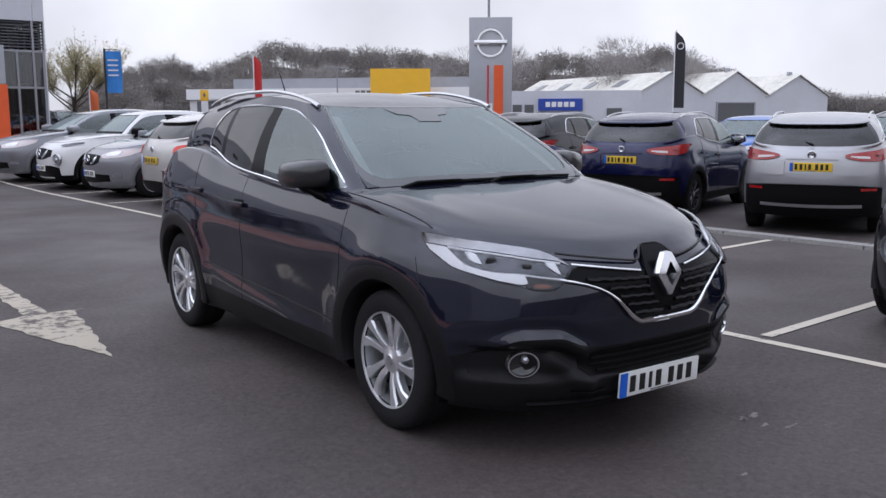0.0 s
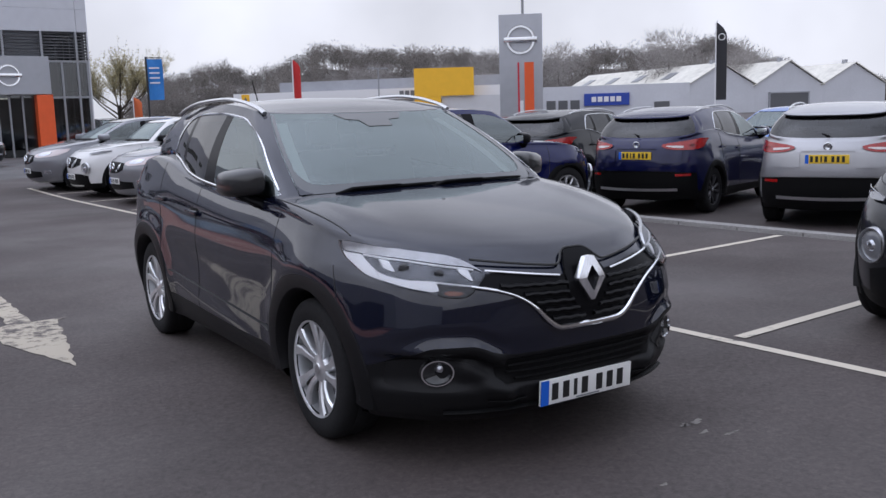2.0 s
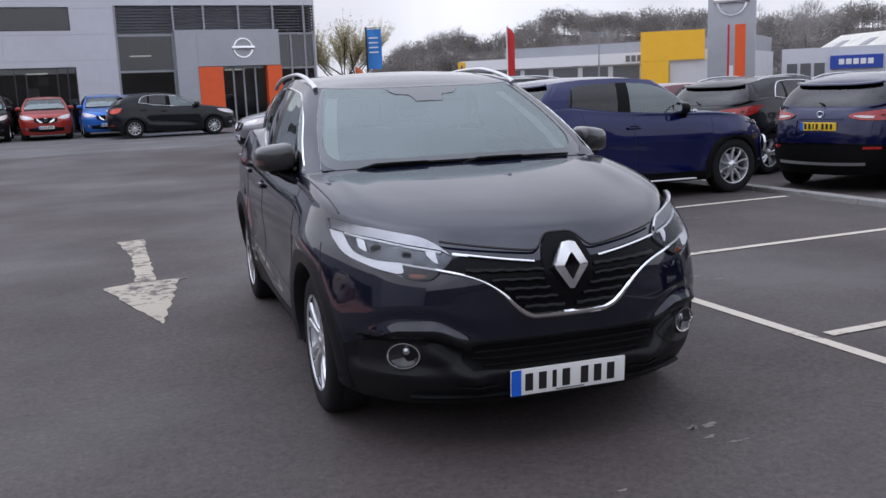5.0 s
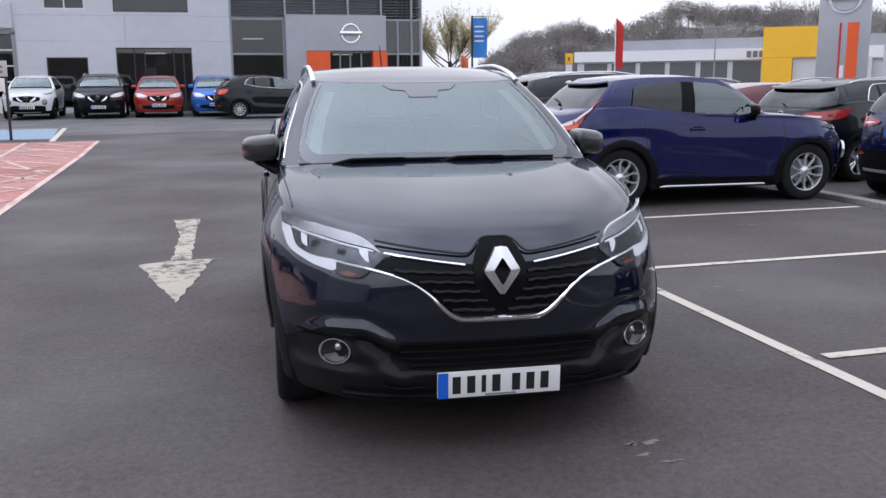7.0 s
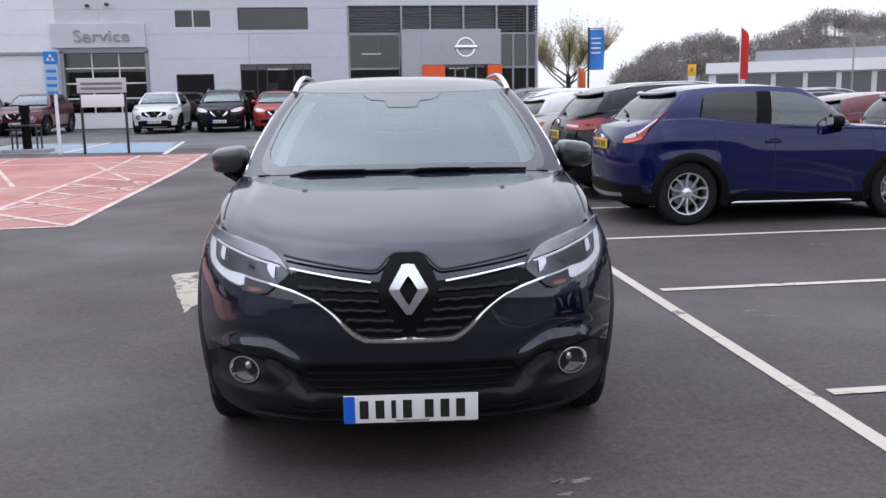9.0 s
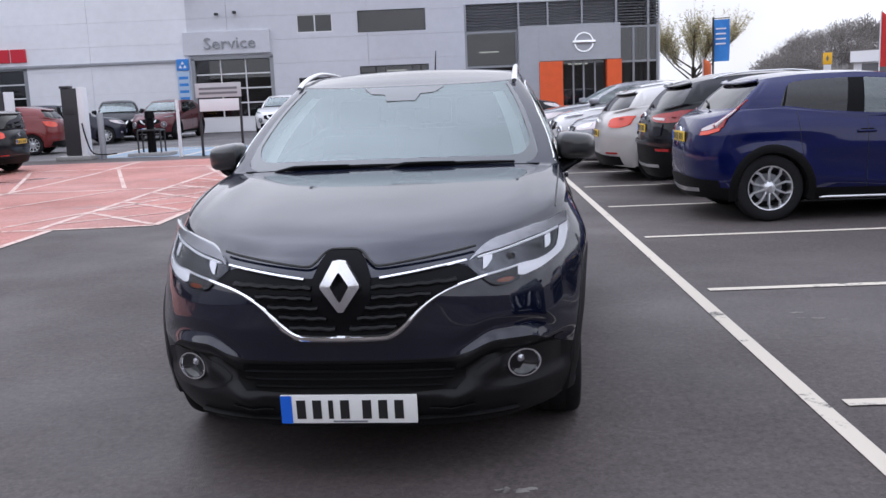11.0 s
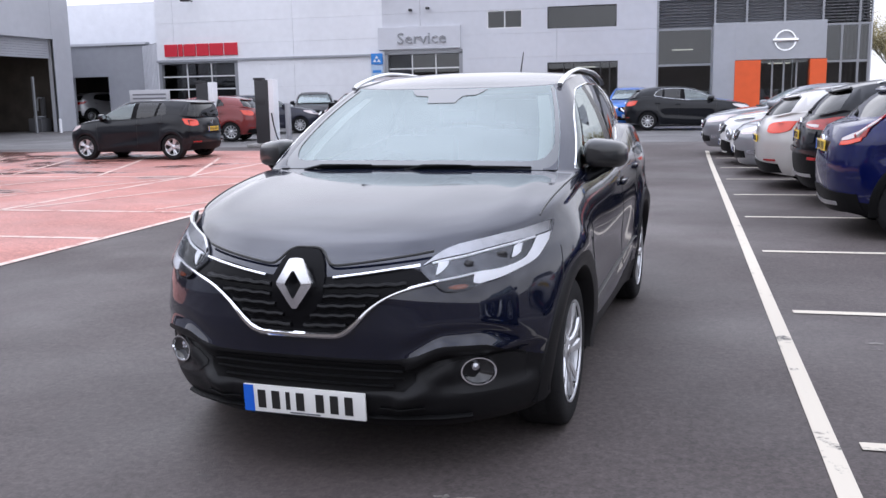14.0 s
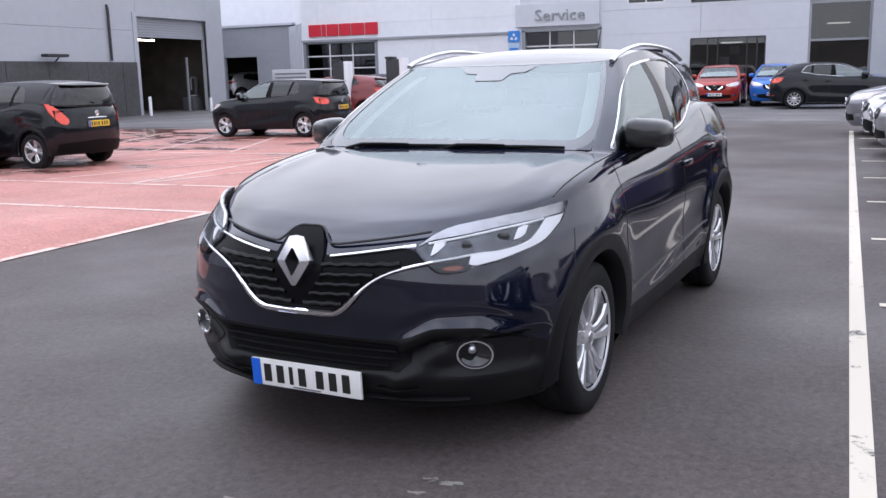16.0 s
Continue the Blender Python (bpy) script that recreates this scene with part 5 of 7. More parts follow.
# red surfacing
flat_area([(-1.3, 3.0), (-1.24, 9.75), (0.0, 9.85), (0.12, 22.4), (-16, 22.4), (-16, 3.0)], 0.004, REDPAVE, "red_surfacing", "worn red surfacing with faded white hatching, damp in places")
redm = new("red_area_markings")
tagged(redm, "faded white lines on the red surfacing", "road marking", kind="structure")
for a in ((-1.3, 2.8, -1.24, 9.75), (-1.24, 9.75, 0.0, 9.85), (0.0, 9.85, 0.12, 22.4), (-16, 7.5, -1.27, 7.5), (-16, 9.75, -1.24, 9.75), (-16, 15.0, 0.05, 15.0), (-16, 20.3, 0.1, 20.3), (-4.4, 9.75, -4.4, 22.3)):
    strip(*a, 0.10, 0.008, LINERED, "line", redm)
strip(-1.45, 9.85, -1.5, 22.3, 0.10, 0.0085, LINERED, "line", redm)
for k in range(9):
    y0 = 9.98 + 1.36 * k
    if y0 + 1.5 < 22.4:
        strip(-0.08, y0, -1.42, y0 + 1.45, 0.09, 0.009, LINERED, "hatch_line", redm)
        strip(-1.40, y0 + 0.35, -0.10, y0 + 1.30, 0.07, 0.0095, LINERED, "hatch_line", redm)
for k in range(6):
    x0 = -12.6 + 2.1 * k
    strip(x0, 10.0, x0 + 1.9, 14.8, 0.08, 0.009, LINERED, "hatch_line", redm)
    strip(x0 + 1.9, 15.2, x0, 20.1, 0.08, 0.009, LINERED, "hatch_line", redm)
# blue bays beyond
flat_area([(-6.4, 24.2), (-1.05, 23.4), (-1.45, 27.9), (-6.4, 28.5)], 0.008, BLUEPAVE, "blue_bays", "faded blue parking bays with white lines")
for a in ((-0.95, 22.5, -1.3, 28.3), (-3.75, 23.9, -3.6, 28.6), (-6.4, 24.2, -6.4, 28.5), (-3.3, 28.4, -1.4, 27.95), (-6.3, 28.5, -3.8, 28.5), (-5.9, 24.4, -3.9, 28.2)):
    strip(*a, 0.14, 0.013, LINE, "line", redm)
# kerb and the second row's ground
kerb = new("kerb")
tagged(kerb, "worn concrete kerb between two rows of cars", "kerb", kind="structure")
stone = None
for k in range(34):
    y = -3.0 + 0.915 * k
    g = box(10.46, 10.66, 0, 0.905, -0.25, -0.04, 0.015)
    if stone is None:
        stone = part("kerb_stone", g, KERB, kerb)
        stone.location = (0, y, gz(8, y))
    else:
        ob = new("kerb_stone", stone.data)
        ob.parent = kerb
        ob.location = (0, y, gz(8, y))


# ---- showroom ----
def wall_panels(name, x0, x1, z0, z1, y, holes, material, label, pitch=1.04, width=6.2):
    """A clad wall, 0.3 m thick, pierced by its openings; horizontal joints are real gaps."""
    w = new(name)
    tagged(w, label, "wall", kind="structure")
    xsr = sorted({x0, x1, *[h[0] for h in holes], *[h[1] for h in holes], *[x for x in np.arange(math.ceil(x0 / width) * width, x1, width)]})
    zsr = sorted({z0, z1, *[h[2] for h in holes], *[h[3] for h in holes], *[z for z in np.arange(z0 + pitch, z1, pitch)]})
    geos = []
    for xa, xb in zip(xsr, xsr[1:]):
        for za, zb in zip(zsr, zsr[1:]):
            cx, cz = (xa + xb) / 2, (za + zb) / 2
            if xb - xa < 0.02 or zb - za < 0.02 or any(h[0] < cx < h[1] and h[2] < cz < h[3] for h in holes):
                continue
            gx0 = 0.006 if abs((xa / width) - round(xa / width)) < 1e-6 else 0
            gx1 = 0.006 if abs((xb / width) - round(xb / width)) < 1e-6 else 0
            gz0 = 0.006 if abs(((za - z0) / pitch) - round((za - z0) / pitch)) < 1e-6 else 0
            part("cladding_panel", box(xa + gx0, xb - gx1, y, y + 0.08, za + gz0, zb), material, w, smooth=False)
            geos.append(box(xa, xb, y + 0.08, y + 0.3, za, zb))
    part("wall_core", join(*geos), JOINT, w, smooth=False)
    return w


FY = 40.0
HOLES = [(-19.4, -15.4, 0.0, 3.35), (-7.82, -4.35, 0.0, 3.48), (-3.12, -1.53, 4.40, 5.20), (-0.42, 2.58, 4.32, 5.26), (-3.15, -1.55, 0.40, 2.46), (-0.42, 2.65, 0.0, 2.86), (4.28, 12.8, 0.0, 5.32)]
wall_panels("wall_showroom", -19.55, -8.0, 0.0, 7.0, FY, [h for h in HOLES if h[1] < -8], CLADWHITE, "white metal-clad workshop wall with horizontal joints")
wall_panels("wall_service", -8.0, 12.85, 0.0, 7.4, FY, [h for h in HOLES if h[1] > -8], CLADGREY, "light grey metal-clad showroom wall with horizontal joints")
part("side_wall_east", join(box(12.55, 12.85, FY + 4.2, 62, 0, 7.4), box(12.55, 12.85, FY + 0.31, FY + 4.19, 5.34, 7.4)), CLADGREY, None, "grey showroom side wall", smooth=False)["kind"] = "structure"
part("showroom_roof", box(-19.5, 12.5, FY + 0.31, 62, 6.9, 6.99), CLADMID, None, "flat showroom roof", smooth=False)["kind"] = "structure"
part("back_wall", box(-19.5, 12.5, 61.7, 62, 0, 6.8), CLADMID, None, "rear showroom wall", smooth=False)["kind"] = "structure"
# floor and partition get their dimness from this dark colour
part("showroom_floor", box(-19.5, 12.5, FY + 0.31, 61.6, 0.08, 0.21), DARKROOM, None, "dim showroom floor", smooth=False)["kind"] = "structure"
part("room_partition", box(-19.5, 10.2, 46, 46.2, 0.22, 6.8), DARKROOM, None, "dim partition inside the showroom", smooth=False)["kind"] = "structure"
part("wall_ledge", box(-19.55, -8.2, FY - 0.10, FY - 0.003, 3.36, 3.46), CLADMID, None, "thin grey ledge along the wall", smooth=False)["kind"] = "structure"


def roller_door(name, x0, x1, z1, y, label, rows=4, cols=3):
    """A sectional door with glazed panels."""
    d = thing(name, pose(0, 0, 0), label, "roller door", kind="structure")
    z0 = 0.20
    part("door_frame", join(box(x0 - 0.10, x0 + 0.06, y - 0.02, y + 0.25, z0 - 0.1, z1), box(x1 - 0.06, x1 + 0.10, y - 0.02, y + 0.25, z0 - 0.1, z1), box(x0 - 0.10, x1 + 0.10, y - 0.02, y + 0.25, z1 - 0.06, z1 + 0.10)), STEEL, d, smooth=False)
    hz = (z1 - 0.06 - z0) / (rows + 1)
    part("solid_panel", box(x0 + 0.06, x1 - 0.06, y + 0.12, y + 0.17, z0, z0 + hz), SIGNWHITE, d, smooth=False)
    cw = (x1 - x0 - 0.12) / cols
    for r in range(1, rows + 1):
        for c in range(cols):
            xa, za = x0 + 0.06 + c * cw, z0 + r * hz
            part("pane", box(xa + 0.04, xa + cw - 0.04, y + 0.14, y + 0.15, za + 0.03, za + hz - 0.03), BLDGLASS, d, smooth=False)
        part("rail", box(x0 + 0.06, x1 - 0.06, y + 0.11, y + 0.18, z0 + r * hz - 0.03, z0 + r * hz + 0.03), WHITEFRAME, d, smooth=False)
    for c in range(1, cols):
        part("mullion", box(x0 + 0.06 + c * cw - 0.025, x0 + 0.06 + c * cw + 0.025, y + 0.115, y + 0.175, z0 + hz, z1 - 0.06), WHITEFRAME, d, smooth=False)
    return d


roller_door("door_workshop", -19.4, -15.4, 3.33, FY, "white sectional workshop door with dark glazed panels")
roller_door("door_service", -7.82, -4.35, 3.46, FY, "white sectional service door with dark glazed panels")


def window(name, x0, x1, z0, z1, y, frame, label, mull=(), trans=(), glassm=None, t=0.05):
    w = thing(name, pose(0, 0, 0), label, "window", kind="structure")
    part("window_frame", join(box(x0, x0 + t, y + 0.02, y + 0.14, z0, z1), box(x1 - t, x1, y + 0.02, y + 0.14, z0, z1), box(x0 + t, x1 - t, y + 0.02, y + 0.14, z0, z0 + t), box(x0 + t, x1 - t, y + 0.02, y + 0.14, z1 - t, z1)), frame, w, smooth=False)
    for m_ in mull:
        part("mullion", box(m_ - t / 2, m_ + t / 2, y + 0.02, y + 0.14, z0 + t, z1 - t), frame, w, smooth=False)
    for m_ in trans:
        part("transom", box(x0 + t, x1 - t, y + 0.03, y + 0.13, m_ - t / 2, m_ + t / 2), frame, w, smooth=False)
    xsr = [x0 + t, *mull, x1 - t]
    for a, b in zip(xsr, xsr[1:]):
        part("pane", box(a, b, y + 0.07, y + 0.08, z0 + t, z1 - t), glassm or BLDGLASS, w, smooth=False)
    return w


window("window_1", -3.12, -1.53, 4.40, 5.20, FY, WHITEFRAME, "small two-pane upper window with white frame", mull=(-2.32,))
window("window_2", -0.42, 2.58, 4.32, 5.26, FY, DARKFRAME, "wide dark upper window", t=0.04)
window("window_3", -3.15, -1.55, 0.40, 2.46, FY, DARKFRAME, "dark ground-floor window")
window("window_4", -0.42, 2.65, 0.20, 2.86, FY, DARKFRAME, "glazed office entrance with dark frame", mull=(0.30, 0.72, 1.90, 2.30), t=0.05)
for x, z0, z1, col in ((0.95, 1.55, 2.05, SIGNWHITE), (1.45, 1.10, 1.45, SIGNWHITE), (1.35, 2.15, 2.5, STEEL)):
    nb = thing("notice_board", pose(x, FY + 0.6, 0), "pale notice hanging behind the entrance glass", "notice", "entrance notices", kind="structure")
    part("board", box(-0.2, 0.2, 0, 0.02, z0, z1, 0.004), col, nb)
window("window_5", 4.28, 6.62, 0.20, 4.14, FY, STEEL, "tall showroom window with dark interior", trans=(2.6,), t=0.09)
window("window_6", 10.98, 12.8, 0.20, 4.14, FY, STEEL, "glazed showroom corner with steel posts", mull=(11.7, 12.35), trans=(2.6,), t=0.09)
sidew = thing("window_7", pose(0, 0, 0), "glazed side of the showroom corner with steel posts", "window", kind="structure")
for k in range(5):
    part("post", box(12.66, 12.78, FY + 0.32 + 0.95 * k, FY + 0.40 + 0.95 * k, 0.18, 5.32), STEEL, sidew, smooth=False)
for k in range(4):
    part("pane", box(12.70, 12.71, FY + 0.41 + 0.95 * k, FY + 1.26 + 0.95 * k, 0.20, 5.30), BLDGLASS, sidew, smooth=False)
for z in (1.7, 2.9, 4.1):
    part("transom", box(12.67, 12.77, FY + 0.41, FY + 4.1, z - 0.03, z + 0.03), STEEL, sidew, smooth=False)
louvre = thing("louvre_band", pose(0, 0, 0), "dark horizontal louvres above the showroom glass", "louvre", kind="structure")
for k in range(9):
    z = 4.20 + k * 0.124
    part("slat", move(box(4.30, 12.80, -0.05, 0.05, -0.012, 0.012), pose(0, FY + 0.1, z + 0.06, 35, 0, 0)), LOUVRE, louvre, smooth=False)
for x in (4.28, 6.62, 7.9, 9.4, 10.9, 12.3):
    part("post", box(x, x + 0.09, FY - 0.03, FY + 0.2, 4.14, 5.32), STEEL, louvre, smooth=False)
part("backing", box(4.3, 10.9, FY + 0.17, FY + 0.20, 4.14, 5.32), CLADMID, louvre, smooth=False)
# the silver entrance portal
portal = thing("entrance_portal", pose(0, 0, 0), "silver-grey entrance portal with orange panels and a round chrome emblem", "entrance", kind="structure")
PY = 39.35
part("portal_frame", join(box(6.6, 7.48, PY, FY + 0.3, 0.15, 4.25, 0.01), box(7.48, 11.02, PY, FY + 0.3, 2.72, 4.25, 0.01)), PORTAL, portal, "silver-grey metal panels", smooth=False)
part("orange_panel", box(7.48, 8.5, PY - 0.04, PY + 0.5, 0.15, 2.70, 0.01), ORANGE, portal, "bright orange upright panel", smooth=False)
part("orange_panel", box(10.42, 11.06, PY - 0.04, PY + 0.5, 0.15, 2.70, 0.01), ORANGE, portal, "bright orange upright panel", smooth=False)
part("door_glass", box(8.5, 10.42, PY + 0.42, PY + 0.44, 0.18, 2.70), BLDGLASS, portal, smooth=False)
for x in (9.0, 9.45, 9.95):
    part("door_post", box(x - 0.035, x + 0.035, PY + 0.36, PY + 0.41, 0.18, 2.70), STEEL, portal, smooth=False)
def emblem(parent, x, y, z, r, m_=CHROME):
    e = part("emblem_ring", move(lathe([(r, 0.02), (r * 0.98, 0.05), (r * 0.86, 0.05), (r * 0.84, 0.02)], 40, 'y'), pose(x, y - 0.07, z)), m_, parent, "round chrome emblem")
    part("emblem_bar", box(x - r * 1.16, x + r * 1.16, y - 0.07, y - 0.01, z - r * 0.17, z + r * 0.17, 0.01), m_, parent)
emblem(portal, 9.43, PY, 3.48, 0.43)
# fascia signs
sv = thing("service_sign", pose(0, 0, 0), "pale fascia sign with raised grey letters reading Service", "sign")
part("sign_panel", box(-8.18, -4.32, FY - 0.14, FY - 0.002, 3.62, 4.62, 0.01), CLADGREY, sv, smooth=False)


def text_mesh(body, size, depth, material, parent, m, name="lettering", label=""):
    cu = bpy.data.curves.new(name, 'FONT')
    cu.body, cu.size, cu.extrude, cu.bevel_depth, cu.resolution_u = body, size, depth, 0.0, 2
    ob = new("tmp", cu)
    me = bpy.data.meshes.new_from_object(ob.evaluated_get(bpy.context.evaluated_depsgraph_get()))
    bpy.data.objects.remove(ob)
    me.name = name
    me.materials.clear()
    me.materials.append(material)
    o = new(name, me)
    o.parent = parent
    o.matrix_local = m
    if label:
        o["label"] = label
    return o


text_mesh("Service", 0.72, 0.03, STEEL, sv, pose(-7.28, FY - 0.17, 3.86, 90, 0, 0) @ Matrix.Diagonal((1.12, 1, 1, 1)), label="raised grey letters")
ns = thing("red_wall_sign", pose(0, 0, 0), "red block-shaped wall sign over the workshop door", "sign")
for k, wd in enumerate((0.68, 0.22, 0.62, 0.62, 0.70, 0.68)):
    x = -19.1 + (0, 0.74, 1.03, 1.72, 2.40, 3.17)[k]
    part("block", box(x, x + wd, FY - 0.09, FY - 0.002, 3.62, 4.20, 0.02), REDSIGN, ns, smooth=False)
bs = thing("test_station_sign", pose(0, 0, 0), "pale blue hanging wall sign with white triangles", "sign")
part("sign_panel", box(-8.55, -8.0, FY - 0.12, FY - 0.06, 2.98, 3.48, 0.01), BLUESIGN, bs, smooth=False)
for dx, dz in ((0, 0.08), (-0.1, -0.08), (0.1, -0.08)):
    part("triangle", prism([(-8.275 + dx - 0.08, 3.23 + dz - 0.06), (-8.275 + dx + 0.08, 3.23 + dz - 0.06), (-8.275 + dx, 3.23 + dz + 0.08)], FY - 0.13, FY - 0.121), SIGNWHITE, bs, smooth=False)
part("lower_panel", box(-8.55, -8.0, FY - 0.12, FY - 0.06, 1.35, 2.94, 0.01), mat("pale_blue_panel", (0.42, 0.55, 0.72), 0.5, grain=0.05), bs, smooth=False)
for k in range(4):
    part("bar", box(-8.48, -8.07, FY - 0.127, FY - 0.121, 2.6 - k * 0.3, 2.72 - k * 0.3), BLUESIGN, bs, smooth=False)


# ---- workshop on the west side ----
WX = -23.0
ws = new("wall_workshop")
tagged(ws, "pale grey workshop wall with a tall vehicle door", "wall", kind="structure")
for y0, y1, z0, z1 in ((2, 31.85, 0, 1.9), (2, 31.85, 1.9, 3.8), (2, 31.85, 3.8, 7.6), (36.75, 38.1, 0, 7.6), (31.85, 36.75, 4.42, 7.6)):
    part("cladding_panel", box(WX - 0.3, WX, y0, y1 - 0.01, z0, z1 - 0.012), WORKCLAD, ws, smooth=False)
part("end_wall", box(-50, WX - 0.31, 37.8, 38.1, 0, 7.6), WORKCLAD, None, "pale grey end wall of the workshop", smooth=False)["kind"] = "structure"
part("workshop_roof", box(-50, WX, 2, 38.1, 7.61, 7.75), CLADMID, None, "flat workshop roof", smooth=False)["kind"] = "structure"
# inner surfaces coloured dark so the doorway reads as deep shade
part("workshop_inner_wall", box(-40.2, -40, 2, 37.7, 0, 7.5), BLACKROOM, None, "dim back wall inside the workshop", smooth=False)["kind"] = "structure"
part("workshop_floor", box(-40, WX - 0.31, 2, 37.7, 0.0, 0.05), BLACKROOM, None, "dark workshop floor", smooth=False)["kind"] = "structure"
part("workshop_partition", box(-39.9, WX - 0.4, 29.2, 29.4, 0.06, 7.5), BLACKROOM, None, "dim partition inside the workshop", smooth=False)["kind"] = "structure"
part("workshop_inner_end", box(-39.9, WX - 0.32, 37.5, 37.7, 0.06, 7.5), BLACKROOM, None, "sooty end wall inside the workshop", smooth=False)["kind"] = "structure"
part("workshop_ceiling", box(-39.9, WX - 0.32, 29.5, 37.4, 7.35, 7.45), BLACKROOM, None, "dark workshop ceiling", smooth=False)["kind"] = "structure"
rd = thing("workshop_door", pose(0, 0, 0), "raised grey roller shutter over a dark vehicle doorway", "roller door", kind="structure")
part("shutter", join(*[box(WX - 0.20, WX - 0.14, 31.95, 36.65, 3.55 + 0.11 * k, 3.65 + 0.11 * k) for k in range(8)]), CLADMID, rd, "grey shutter slats", smooth=False)
part("door_frame", join(box(WX - 0.1, WX + 0.05, 31.60, 31.85, 0, 4.6), box(WX - 0.1, WX + 0.05, 36.75, 36.95, 0, 4.6), box(WX - 0.1, WX + 0.05, 31.85, 36.75, 4.42, 4.6)), WORKCLAD, rd, smooth=False)
part("door_post", box(WX - 0.25, WX - 0.16, 35.35, 35.45, 0, 2.7, 0.01), STEEL, rd, smooth=False)
tl = thing("workshop_tube_lamp", pose(0, 0, 0), "lit fluorescent tube hanging inside the workshop", "ceiling lamp")
lampm = mat("lit_tube", (0.9, 0.85, 0.7))
lampm.node_tree.nodes["Principled BSDF"].inputs["Emission Color"].default_value = (1.0, 0.92, 0.78, 1)
lampm.node_tree.nodes["Principled BSDF"].inputs["Emission Strength"].default_value = 1.6
tubem = lampm.copy()
tubem.node_tree.nodes["Principled BSDF"].inputs["Emission Strength"].default_value = 14.0
part("tube", box(-25.45, -25.37, 34.75, 35.85, 3.55, 3.61, 0.01), tubem, tl, smooth=False)
part("hanger", join(box(-25.43, -25.39, 34.85, 34.89, 3.61, 7.35), box(-25.43, -25.39, 35.70, 35.74, 3.61, 7.35)), STEEL, tl, smooth=False)
# a dark machine just inside the doorway
tc_ = thing("workshop_machine", pose(WX - 1.2, 37.0, 0.05), "dark upright workshop machine inside the doorway", "machine")
part("base_box", box(-0.35, 0.35, -0.4, 0.35, 0, 0.75, 0.04), LOUVRE, tc_)
part("turntable", lathe([(0.0, 0.86), (0.26, 0.86), (0.28, 0.82), (0.20, 0.75)], 20, 'z'), STEEL, tc_)
part("column", box(-0.09, 0.09, 0.22, 0.38, 0.7, 1.75, 0.02), LOUVRE, tc_)
part("swing_arm", tube([(0, 0.3, 1.7), (0, 0.0, 1.72), (0, -0.1, 1.6), (0, -0.1, 1.1)], 0.04, 8), STEEL, tc_)
fw = new("dark_fence_wall")
tagged(fw, "dark grey boarded fence along the workshop", "fence", kind="structure")
for k in range(13):
    part("board", box(WX + 0.12, WX + 0.20, 6 + 2.05 * k, min(6 + 2.05 * k + 2.03, 31.5), 0, 2.44, 0.01), mat("dark_grey_boards", (0.075, 0.072, 0.075), 0.8, grain=0.15, scale=6, big=0.15) if k == 0 else bpy.data.materials["dark_grey_boards"], fw, smooth=False)
dp = thing("downpipe", pose(WX + 0.08, 30.1, 0), "dark downpipe on the workshop wall", "pipe")
part("pipe", tube([(0, 0, 2.5), (0, 0, 4.6), (-0.05, 0, 4.8)], 0.06, 10), DARKFRAME, dp)
fl = thing("wall_floodlight", pose(WX + 0.25, 27.0, 2.6), "dark floodlight on a bracket", "floodlight")
part("lamp_head", box(0, 0.35, -0.9, 0.2, 0, 0.12, 0.03), DARKFRAME, fl)
part("bracket", tube([(-0.25, 0, -0.2), (0, 0, 0.0)], 0.03, 8), DARKFRAME, fl)
for y, z in ((31.3, 0.95), (35.6, 0.8)):
    b = thing("guard_post", pose(WX + 0.9, y, 0), "short white guard post by the workshop door", "bollard", "guard posts")
    part("post", lathe([(0.0, z), (0.05, z), (0.07, z - 0.03), (0.07, 0)], 14, 'z'), SIGNWHITE, b)

# plain walls that close the lot
part("wall_south", box(-45, 60, -20.3, -20, -0.1, 4.2), CLADDARK, None, "plain dark wall closing the lot", smooth=False)["kind"] = "structure"
part("wall_west", box(WX - 0.3, WX, -19.9, 1.98, 0, 7.6), CLADGREY, None, "plain pale wall beyond the workshop", smooth=False)["kind"] = "structure"
# corrugated link building
sh = new("wall_corrugated")
tagged(sh, "grey corrugated link building with a dark doorway", "wall", kind="structure")
part("front_panel", join(box(-30, -25.75, 42, 42.2, 0, 4.45), box(-25.75, -23.65, 42, 42.2, 2.82, 4.40), box(-23.65, -21.45, 42, 42.2, 0, 4.35)), CLADMID, sh, smooth=False)
part("roof_edge", join(box(-30, -21.3, 41.9, 42.3, 4.40, 4.52)), CLADGREY, sh, smooth=False)
for k in range(10):
    t0, t1 = k / 10, (k + 0.5) / 10
    a, b = (-21.45 + 1.9 * t0, 42 - 1.75 * t0), (-21.45 + 1.9 * t1, 42 - 1.75 * t1)
    n = Vector((-1.75, -1.9)).normalized() * 0.10
    part("rib", slab([a, b, (b[0] + n.x, b[1] + n.y), (a[0] + n.x, a[1] + n.y)], 0.1, 4.3), CLADGREY, sh, smooth=False)
part("ribbed_wall", slab([(-21.45, 42), (-19.55, 40.25), (-19.5, 40.4), (-21.3, 42.2)], 0, 4.32), CLADMID, sh, smooth=False)
part("link_roof", slab([(-30, 42.3), (-21.3, 42.3), (-19.6, 40.5), (-19.6, 46), (-30, 46)], 4.3, 4.4), CLADMID, None, "flat link roof", smooth=False)["kind"] = "structure"
part("link_inner_wall", join(box(-30, -19.8, 45.7, 45.9, 0.3, 4.28), box(-30, -29.8, 42.3, 45.69, 0.3, 4.28), box(-30, -21.6, 42.3, 45.6, 0.40, 0.43)), BLACKROOM, None, "dark walls inside the link building", smooth=False)["kind"] = "structure"
part("wall_rear_high", box(-60, -19.6, 46.2, 46.5, 0, 7.0), CLADWHITE, None, "white rear wall above the link building", smooth=False)["kind"] = "structure"

